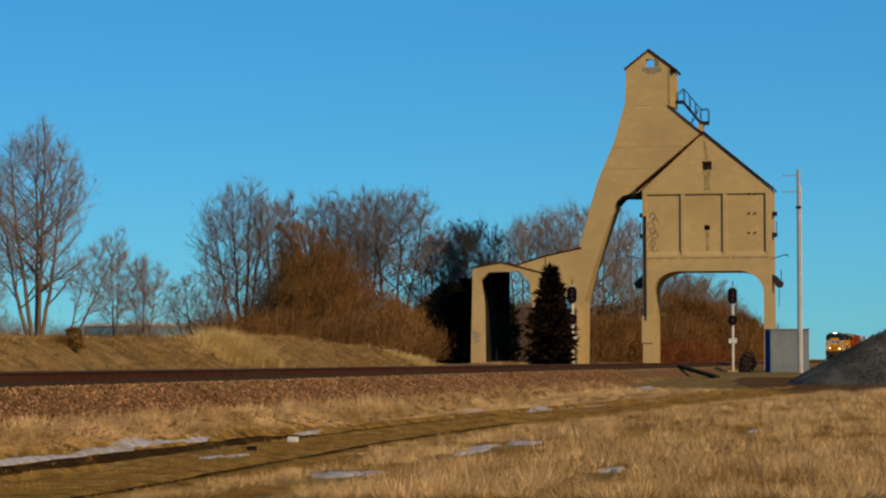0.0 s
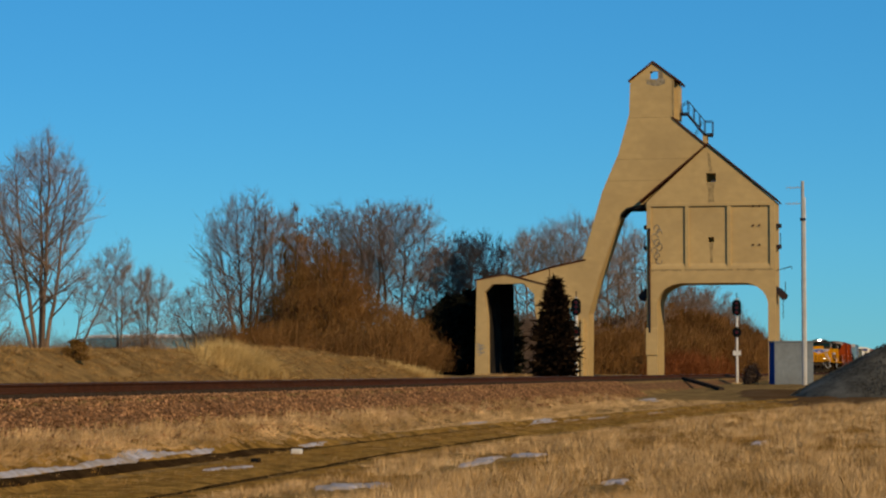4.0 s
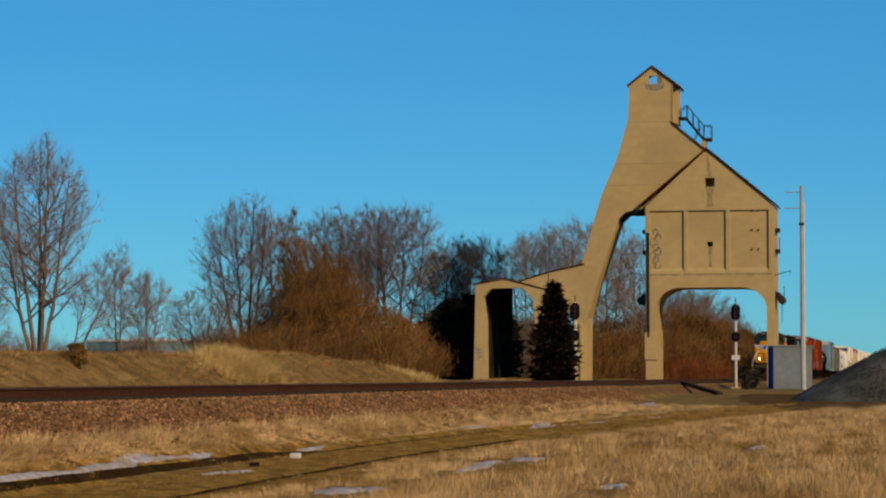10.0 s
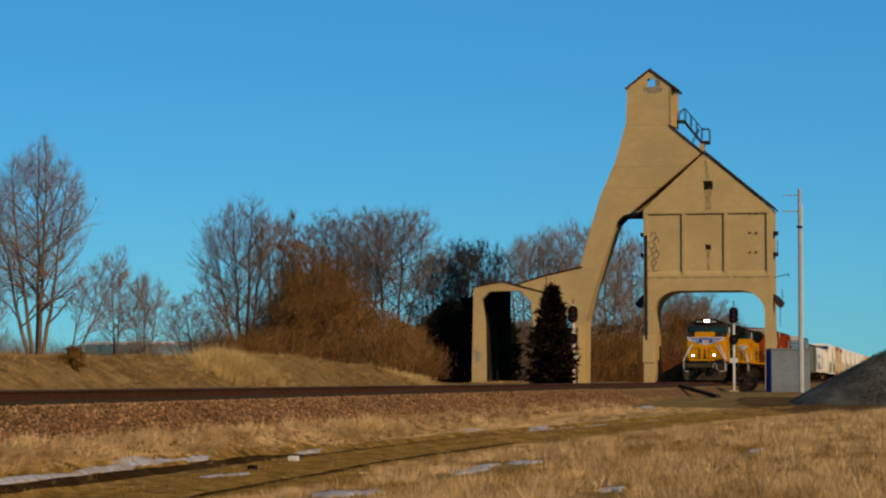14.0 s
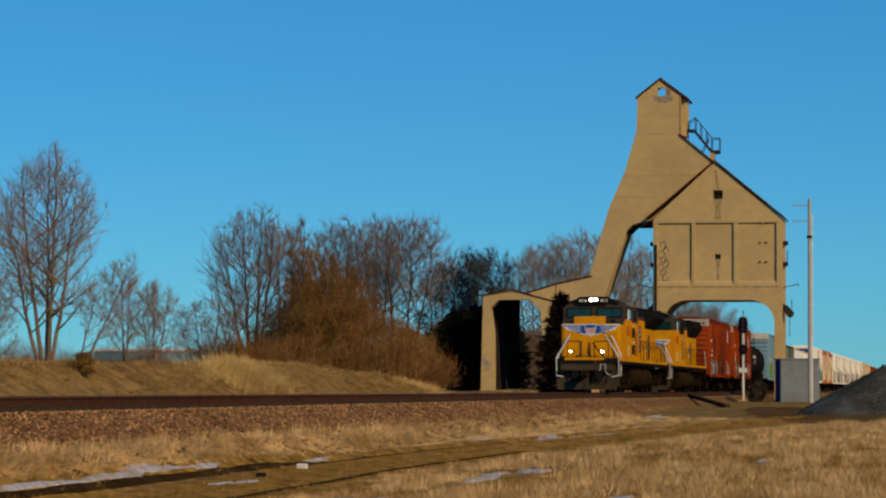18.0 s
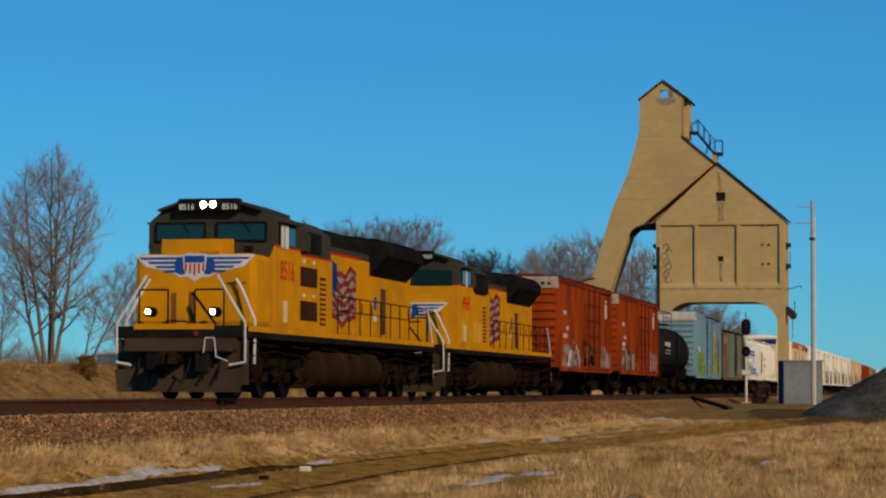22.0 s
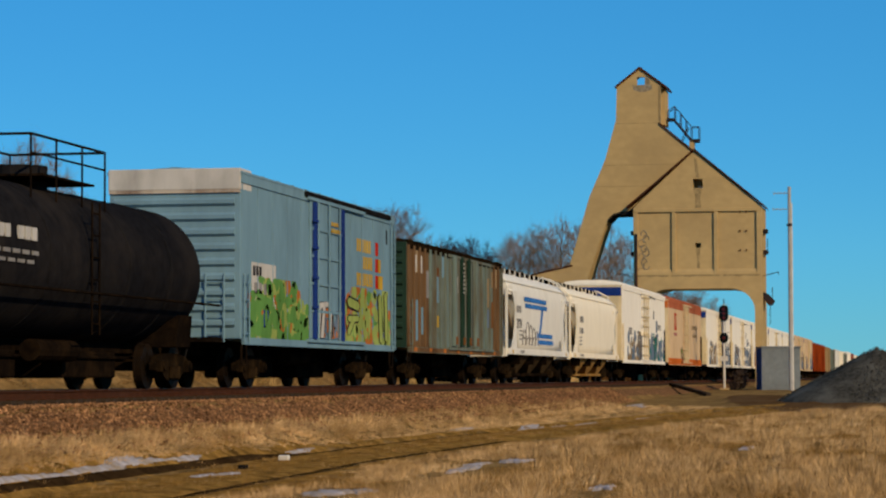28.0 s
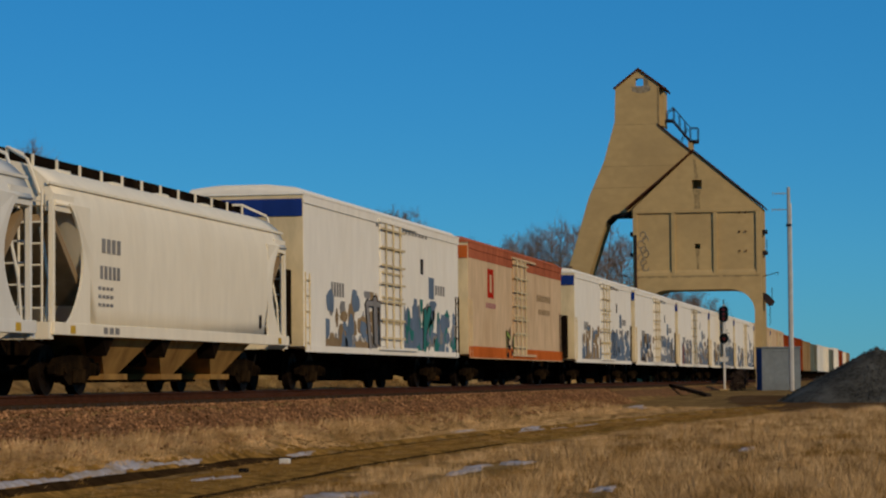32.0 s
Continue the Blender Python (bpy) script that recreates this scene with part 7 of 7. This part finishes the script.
def blue_boxcar(s0):
    L = 16.0
    t = boxcar(s0, L, 4.86, "tall faded blue boxcar with yellow lettering and bright graffiti", BLUE_CAR, None, BLUE_CAR, 0, (0.385, 0.60), BLUE_CAR, cap=CAP_WHITE)
    for y in (6.45, 9.40):
        part("door_post", box(bmnew(), 1.552, 1.62, y - 0.13, y + 0.13, 1.15, 4.5, 0.01), DEEP_BLUE, t, "deep blue door post")
    for z in (1.9, 2.62, 3.35, 4.0):
        part("door_handle", box(bmnew(), 1.6, 1.66, 6.2, 6.55, z, z + 0.07), DEEP_BLUE, t)
    part("white_hood", box(bmnew(), -1.51, 1.505, -0.08, 0.9, 4.35, 4.82, 0.02), GR_WHITE, t, "white top over the front end")
    part("roof_shadow_rail", box(bmnew(), 1.53, 1.58, 5.6, 15.3, 4.60, 4.72), BLACK_P, t, "dark upper door rail")
    for k, (n, z) in enumerate(((6, 3.55), (4, 3.10), (7, 2.65))):
        y0 = 11.35 + (0.0 if n != 4 else 0.75)
        bars(t, 1.502, y0, z, 0.29 * n, 0.34, n, AMBER, "yellow_lettering")
        part("red_block", box(bmnew(), 1.502, 1.508, 13.6, 13.95, z - 0.02, z + 0.34), LOCO_RED, t)
        if k:
            part("yellow_block", box(bmnew(), 1.502, 1.508, 13.97, 14.25 + 0.25 * (k - 1), z - 0.02, z + 0.34), AMBER, t)
    bars(t, 1.6, 8.1, 3.85, 1.0, 0.1, 5, AMBER)
    bars(t, 1.6, 8.1, 4.02, 0.8, 0.1, 4, AMBER)
    part("grey_patch", box(bmnew(), 1.502, 1.509, 0.9, 3.0, 1.2, 2.8), GR_WHITE, t, "pale repainted patch")
    bars(t, 1.51, 1.0, 2.5, 0.8, 0.22, 3, GR_BLACK)
    bars(t, 1.51, 1.1, 2.1, 1.6, 0.25, 4, GR_GREY)
    bars(t, 1.51, 1.9, 1.35, 0.5, 0.4, 2, DEEP_BLUE)
    part("black_mark", box(bmnew(), 1.502, 1.508, 14.95, 15.1, 3.9, 4.3), BLACK_P, t)
    graffiti(t, 1.503, 0.6, 6.1, 1.08, 2.5, (GR_GREEN, GR_ORANGE, GR_LIME, GR_GREEN, GR_LIME, GR_WHITE), 34, 80, "green and orange graffiti", 1.0, 4)
    graffiti(t, 1.503, 9.9, 15.5, 1.08, 2.6, (GR_GREEN, GR_ORANGE, GR_LIME, GR_LIME, AMBER), 26, 81, "lime and orange graffiti", 1.0, 3)
    graffiti(t, 1.565, 6.7, 9.2, 1.2, 2.1, (GR_BLUE, GR_ORANGE, GR_WHITE, GR_BLACK), 18, 82, fills=2)
    return t


blue_boxcar(95.2)


def green_boxcar(s0):
    L = 16.2
    t = boxcar(s0, L, 4.32, "weathered grey-green boxcar with rust patches and upright ribs", GREEN_CAR, GREEN_DARK, TRUCK, 20, (0.40, 0.68), GREEN_CAR, rows=1, post=0.07,
               post_of=lambda k: RUST_BROWN if k < 4 or k > 17 else (GREEN_TEAL, GREEN_CAR)[k % 2])
    for k, f in enumerate((0.425, 0.505, 0.575, 0.655)):
        part("door_post", box(bmnew(), 1.552, 1.66, L * f - 0.14, L * f + 0.14, 1.2, 4.05, 0.02), GREEN_DARK if k % 3 else GREEN_TEAL, t, "stout door post")
        part("door_track_stop", box(bmnew(), 1.66, 1.70, L * f - 0.10, L * f + 0.10, 1.25, 1.5), RUST, t)
    for k in range(8):
        part("stencil", box(bmnew(), 1.662, 1.666, L * 0.505 - 0.1, L * 0.505 + 0.1, 2.9 + 0.13 * k, 2.95 + 0.13 * k), GR_WHITE, t)
    rng = np.random.default_rng(4)
    for k in range(20):
        y = 0.06 + (L - 0.12) * k / 20
        if not L * 0.40 - 0.7 < y < L * 0.68:
            part("side_panel", box(bmnew(), 1.501, 1.504, y + 0.08, y + 0.73, 1.12, 4.02), RUST_BROWN if k < 4 or k > 17 else (GREEN_TEAL, GREEN_CAR, GREEN_TEAL, RUST_BROWN, GREEN_CAR)[k % 5], t, "weathered steel panel")
    for k in range(16):
        y = 0.2 + 0.81 * int(rng.integers(0, 19))
        z = rng.choice([1.15, 1.9, 2.6, 3.3])
        h = rng.uniform(0.5, 1.0)
        part("paint_patch", box(bmnew(), 1.504, 1.5055 + 0.0004 * k, y, y + 0.6, z, min(z + h, 4.0)), (RUST, GR_TAN, GR_BLUE, GR_GREY, RUST, BLUE_CAR)[k % 6], t, "mismatched repaint patch")
    for k, (y, z0, z1) in enumerate(((0.98, 1.3, 2.5), (1.78, 1.5, 2.3), (0.98, 3.3, 3.95), (4.2, 2.5, 3.3))):
        part("blue_patch", box(bmnew(), 1.504, 1.513, y, y + 0.55, z0, z1), BLUE_CAR if k != 2 else GR_TAN, t, "faded blue patch")
    for y in (0.9, 1.7, 7.4, 8.9):
        bars(t, 1.565, y, 3.3 if y < 3 else 2.9, 0.3, 0.5, 1, GR_WHITE)
    for y, z in ((4.3, 3.1), (4.9, 3.1), (12.2, 3.0), (14.5, 2.9)):
        part("white_mark", box(bmnew(), 1.502, 1.508, y, y + 0.3, z, z + 0.12), GR_WHITE, t)
    part("rusty_sill", box(bmnew(), 1.53, 1.536, 0.1, L - 0.1, 0.97, 1.1), RUST_BROWN, t, "rusty brown sill")
    part("yellow_mark", box(bmnew(), 1.502, 1.508, 4.3, 4.75, 1.75, 2.1), AMBER, t)
    for k in range(7):
        part("reflector", box(bmnew(), 1.536, 1.541, 0.9 + k * 2.25, 1.3 + k * 2.25, 0.98, 1.1), GR_ORANGE, t)
    part("end_mark", box(bmnew(), 0.3, 1.1, -0.085, -0.08, 3.6, 3.72), GR_WHITE, t)
    return t


green_boxcar(113.0)


def hopper(s0, L, material, label, kind):
    t = thing("covered_hopper", label, "hopper car", group="covered hoppers of the train")
    zt, zb = 4.14, 1.05
    # rounded side shell
    half = [(1.5, zb + 0.1), (1.515, 1.6), (1.52, 2.2), (1.515, 2.8), (1.49, 3.2), (1.43, 3.5), (1.32, 3.74), (1.1, 3.93), (0.8, 4.06), (0.45, zt)]
    prof = half + [(-x, z) for x, z in half[::-1]]
    slope = 1.9
    bm = bmnew()
    verts = []
    for y, top_only in ((0.15, True), (1.05, True), (2.25, False), (L - 2.25, False), (L - 1.05, True), (L - 0.15, True)):
        row = []
        for x, z in prof:
            zz = z
            if top_only and z < 3.3:
                zz = 3.3 + (z - zb) * 0.02
            row.append(bm.verts.new((x, y, zz)))
        verts.append(row)
    m = len(prof)
    for a, b in zip(verts[:-1], verts[1:]):
        for k in range(m):
            bm.faces.new((a[k], a[(k + 1) % m], b[(k + 1) % m], b[k]))
    bm.faces.new(verts[0])
    bm.faces.new(verts[-1][::-1])
    bmesh.ops.recalc_face_normals(bm, faces=bm.faces[:])
    for f in bm.faces:
        f.smooth = len(f.verts) == 4
    part("shell", bm, material, t, "rounded hopper shell")
    for e in (-1, 1):
        part("side_sill", box(bmnew(), e * 1.36, e * 1.52, 0.0, L, zb, zb + 0.22, 0.01), material, t)
        # curved end openings: a sheet with a bowed edge towards the end
        for y, d in ((0.12, 1), (L - 0.12, -1)):
            pts = [(y + d * 1.75, zb + 0.2), (y + d * 1.75, 3.35), (y + d * 0.65, 3.35)]
            for k in range(1, 18):
                u = k / 18
                pts.append((y + d * (0.65 + 0.78 * math.sin(math.pi * u) ** 0.8 - 0.1 * u), 3.35 - (3.15 - zb) * u))
            pts.append((y + d * 0.5, zb + 0.2))
            part("end_sheet", prism(bmnew(), pts, e * 1.47, e * 1.515, "x"), material, t)
            part("corner_post", box(bmnew(), e * 1.38, e * 1.46, y - 0.06, y + 0.06, zb, 3.4), material, t)
            part("top_sheet", box(bmnew(), e * 1.3, e * 1.47, y, y + d * 1.0, 3.2, 3.5), material, t)
        part("roof_edge", box(bmnew(), e * 1.32, e * 1.40, 0.1, L - 0.1, 3.66, 3.71), material, t, "ledge along the roof")
    # chutes below
    nb = 3
    for k in range(nb):
        y0 = 2.7 + (L - 5.4) * k / nb
        y1 = 2.7 + (L - 5.4) * (k + 1) / nb
        c = (y0 + y1) / 2
        bm = bmnew()
        hi = [bm.verts.new(q) for q in ((-1.4, y0, zb + 0.1), (1.4, y0, zb + 0.1), (1.4, y1, zb + 0.1), (-1.4, y1, zb + 0.1))]
        lo = [bm.verts.new(q) for q in ((-1.02, c - 0.4, 0.38), (1.02, c - 0.4, 0.38), (1.02, c + 0.4, 0.38), (-1.02, c + 0.4, 0.38))]
        for i in range(4):
            bm.faces.new((hi[i], hi[(i + 1) % 4], lo[(i + 1) % 4], lo[i]))
        bm.faces.new(lo[::-1])
        bm.faces.new(hi)
        bmesh.ops.recalc_face_normals(bm, faces=bm.faces[:])
        part("chute", bm, CHUTE if kind == "plain" else SHADE_CHUTE, t, "sloping discharge chute")
        part("gate", box(bmnew(), -1.05, 1.12, c - 0.7, c + 0.7, 0.27, 0.38), CHUTE if kind == "plain" else UNDER, t)
        # dark triangle added as the shade in the V between two chutes
        part("chute_shade", prism(bmnew(), [(y0 + 0.1, zb + 0.08), (y0 + 0.9, zb + 0.08), (y0 + 0.35, zb - 0.35)], 1.05, 1.42, "x"), UNDER, t, "dark triangle added for the shade between chutes")
    part("roof_walk", box(bmnew(), -0.45, 0.45, 0.2, L - 0.2, zt + 0.16, zt + 0.20), UNDER, t, "dark roof walkway")
    for e in (-1, 1):
        part("walk_side", box(bmnew(), e * 0.45, e * 0.48, 0.2, L - 0.2, zt + 0.02, zt + 0.2), UNDER, t)
    for k in range(13):
        y = 0.4 + (L - 0.8) * k / 12
        for e in (-1, 1):
            part("walk_bracket", box(bmnew(), e * 0.48, e * 0.52, y - 0.025, y + 0.025, zt - 0.02, zt + 0.2), material, t)
    for k in range(4):
        part("hatch", box(bmnew(), 0.52, 0.9, 2.0 + k * (L - 4) / 4, 2.6 + k * (L - 4) / 4, 3.95, 4.08, 0.02), material, t)
    for y in (0.0, L):
        d = 1 if y == 0 else -1
        part("end_slope", prism(bmnew(), [(y + d * 0.25, 3.0), (y + d * 2.5, zb + 0.15), (y + d * 2.6, zb + 0.3), (y + d * 0.3, 3.15)], -1.38, 1.38, "x"), GR_TAN, t, "dusty tan end slope sheet")
        part("end_beam", box(bmnew(), -1.45, 1.45, y - 0.12, y + 0.12, zb - 0.08, zb + 0.22), material, t)
        handrail(t, [(1.3, y + d * 0.1, 1.0), (1.3, y + d * 0.3, 2.0), (1.0, y + d * 0.4, 3.6)], material, 0.03, "end_brace")
        ladder(t, material, 1.3, y - d * 0.05, 0.95, 2.6, False)
        part("hook", bent(bmnew(), [(1.2, y + d * 0.1, 3.5), (1.0, y + d * 0.05, 4.1), (0.5, y + d * 0.4, 4.35), (0.5, y + d * 1.2, 4.3)], 0.03, 5), material, t)
    x = 1.522
    if kind == "sign":
        for z0, ya, yb in ((3.04, 3.5, 8.9), (2.80, 3.7, 9.1)):
            part("blue_bar", prism(bmnew(), [(ya, z0), (yb, z0), (yb, z0 + 0.17), (ya, z0 + 0.17)], x, x + 0.006, "x"), SIGN_BLUE, t, "blue painted sign")
        for z0, ya, yb in ((1.72, 6.5, 10.5), (1.48, 6.7, 10.7)):
            part("blue_bar", prism(bmnew(), [(ya, z0), (yb, z0), (yb, z0 + 0.17), (ya, z0 + 0.17)], x, x + 0.006, "x"), SIGN_BLUE, t, "blue painted sign")
        part("blue_curve", prism(bmnew(), [(6.95, 1.85), (7.45, 1.85), (7.75, 2.2), (8.15, 2.82), (7.65, 2.82), (7.3, 2.25)], x, x + 0.006, "x"), SIGN_BLUE, t, "blue painted sign")
        for k in range(5):
            pts = [(x, 3.5 + 0.74 * k + 0.46 * math.cos(a), 1.42 + (0.55 + 0.30 * ((k * 3) % 4) / 3) * math.sin(a)) for a in [math.pi * j / 12 for j in range(13)]]
            tagged(part("tag_line", bent(bmnew(), pts, 0.026, 4), GR_GREY, t, "thin grey sprayed outline"), kind="stuff")
            tagged(part("tag_line", bent(bmnew(), [(x, 3.3 + 0.74 * k, 1.75), (x, 3.45 + 0.74 * k, 1.62), (x, 3.75 + 0.74 * k, 1.72)], 0.02, 4), GR_GREY, t, "thin grey sprayed outline"), kind="stuff")
    bars(t, x, 1.75 if kind == "sign" else 2.5, 2.58, 1.15, 0.26, 4, GR_GREY)
    if kind == "sign":
        text_on(t, "27774", x, 2.35, 2.02, 0.48, GR_BLACK)
    else:
        bars(t, x, 2.4, 2.1, 1.2, 0.24, 5, GR_GREY)
    for z in (1.9, 1.75, 1.6):
        bars(t, x, 2.3, z, 0.9, 0.06, 4, GR_GREY)
    part("dark_mark", box(bmnew(), x, x + 0.005, L - 2.7, L - 2.5, 1.4, 1.7), GR_BLACK, t)
    bars(t, 1.522, 2.6, 1.1, 1.0, 0.12, 3, GR_GREY)
    for y in (0.8, L - 1.0):
        part("reflector", box(bmnew(), 1.522, 1.528, y, y + 0.25, 1.08, 1.22), AMBER, t)
    underframe(t, L, 0.95)
    TRAIN.append((t, s0))
    return t


hopper(130.7, 15.2, HOP_WHITE, "white covered hopper with a broken blue painted sign", "sign")
hopper(146.8, 16.1, HOP_CREAM, "plain cream-white covered hopper with a roof walkway", "plain")


def reefer(s0, L, body, label, stripe, top=None, sill=None, seed=0, detail=True, gr=(GR_GREY, GR_TAN, GR_TEAL)):
    t = boxcar(s0, L, 4.88, label, body, REEF_TRIM, top or body, 0, (0.42, 0.56), REEF_TRIM, bot=0.92, detail=False, group="refrigerator cars of the train")
    part("roof_cap", prism(bmnew(), [(-1.5, 4.72), (1.5, 4.72), (1.3, 4.9), (0.6, 4.98), (-0.6, 4.98), (-1.3, 4.9)], 0.02, L - 0.02), top or body, t, "rounded roof")
    x = 1.502
    y0, y1 = L * 0.42, L * 0.56
    for k in range(7):
        z = 1.35 + k * 0.5
        part("door_bar", box(bmnew(), x + 0.09, x + 0.12, y0 - 0.1, y1 + 0.1, z, z + 0.06), REEF_TRIM, t)
    part("end_stripe", box(bmnew(), -1.48, 1.48, -0.05, -0.02, 4.2, 4.62), stripe, t, "coloured band over the end")
    part("generator_box", box(bmnew(), -0.9, 1.2, -0.55, -0.02, 1.1, 2.9, 0.02), UNDER, t, "dark cooling unit on the end")
    ladder(t, REEF_TRIM, 1.52, 0.1, 0.95, 1.9)
    ladder(t, UNDER, 1.52, L - 0.55, 0.95, 1.9, key="u")
    ladder(t, REEF_TRIM, 1.0, -0.1, 0.95, 1.9, False)
    if top:
        part("top_band", box(bmnew(), 1.5, 1.508, 0.05, L - 0.05, 4.22, 4.70), top, t, "red band under the eaves")
    if sill:
        part("sill_band", box(bmnew(), 1.5, 1.535, 0.05, L - 0.05, 0.95, 1.32), sill, t, "orange band along the sill")
        part("mark", box(bmnew(), x, x + 0.006, 3.6, 4.8, 3.0, 4.0), LOCO_RED, t, "red painted mark")
        part("mark_gap", box(bmnew(), x + 0.006, x + 0.009, 4.0, 4.4, 3.2, 3.8), body, t)
        bars(t, x, 3.3, 2.65, 2.0, 0.18, 6, GR_PINK)
        bars(t, x, 14.5, 3.2, 3.6, 0.25, 8, GR_TAN)
        bars(t, x, 14.9, 2.7, 3.0, 0.2, 7, GR_TAN)
        graffiti(t, 1.537, 7.2, 9.4, 0.98, 2.1, (GR_BLACK, GR_LIME), 6, 95)
    else:
        bars(t, x, y0 - 0.4, 4.42, 7.2, 0.13, 15, GR_GREY, "slogan")
        bars(t, x, 2.8, 2.35, 1.5, 0.36, 5, GR_GREY)
        part("mark", box(bmnew(), x, x + 0.006, L * 0.70, L * 0.72, 3.35, 3.8), GR_BLACK, t)
        part("mark", box(bmnew(), x, x + 0.006, L * 0.76, L * 0.80, 2.65, 3.3), GR_BLUE, t)
        bars(t, x, L * 0.81, 2.8, 1.6, 0.3, 4, GR_GREY)
        graffiti(t, x, 2.2, L * 0.46, 1.0, 2.6, (GR_GREY, gr[1], GR_TAN, GR_BLUE, gr[0]), 22, 100 + seed, ground=0.42, fills=4, size=1.25)
        graffiti(t, x, L * 0.58, L * 0.97, 1.0, 2.6, (GR_BLUE, GR_GREY, gr[2], GR_BLUE, gr[2]), 24, 110 + seed, ground=0.5, fills=4, size=1.25)
    return t


reefer(164.4, 20.2, REEF_WHITE, "long white refrigerator car with a blue end band", DEEP_BLUE, seed=1)
reefer(186.4, 21.0, REEF_CREAM, "cream refrigerator car with red and orange bands", ORANGE, ROOF_ORANGE, ORANGE, 2)
for k in range(7):
    reefer(211.4 + 22.2 * k, 20.4, REEF_WHITE if k < 5 else REEF_CREAM, "white refrigerator car with dull graffiti along the sill" if k < 5 else "cream refrigerator car far back in the train", DEEP_BLUE, seed=3 + k,
           gr=((GR_GREY, GR_TAN, GR_BLUE), (GR_BLUE, GR_BLACK, GR_GREY), (GR_PINK, GR_GREY, GR_TAN))[k % 3])
FAR = ((REDCAR, 17, 4.7, "red boxcar far back in the train"), (REDCAR, 17, 4.7, "red boxcar far back in the train"), (TAN_CAR, 17, 4.6, "tan boxcar far back in the train"), (GREEN_CAR, 17, 4.5, "grey-green boxcar far back in the train"),
       (HOP_WHITE, 17, 4.6, "white boxcar far back in the train"), (HOP_CREAM, 17, 4.6, "cream boxcar far back in the train"), (GREEN_CAR, 17, 4.4, "grey-green boxcar far back in the train"), (REEF_WHITE, 19, 4.8, "white boxcar far back in the train"),
       (REDCAR, 17, 4.7, "red boxcar far back in the train"), (HOP_CREAM, 17, 4.6, "cream boxcar far back in the train"), (TAN_CAR, 17, 4.6, "tan boxcar far back in the train"))
s = 367.5
for m, L, top, lab in FAR:
    boxcar(s, L, top, lab, m, detail=False)
    s += L + 2.0


# ---- what moves ----
def motions():
    for ob, s in TRAIN:
        walk(ob, [(t, pose(0, train_at(t) + s, 0)) for t in range(0, 33, 2)])
    for ob, d, r in WHEELS:
        walk(ob, [(k / 30, pose(0, d, r, math.degrees((train_at(0) - train_at(k / 30)) / r) % 360)) for k in range(961)])


motions()
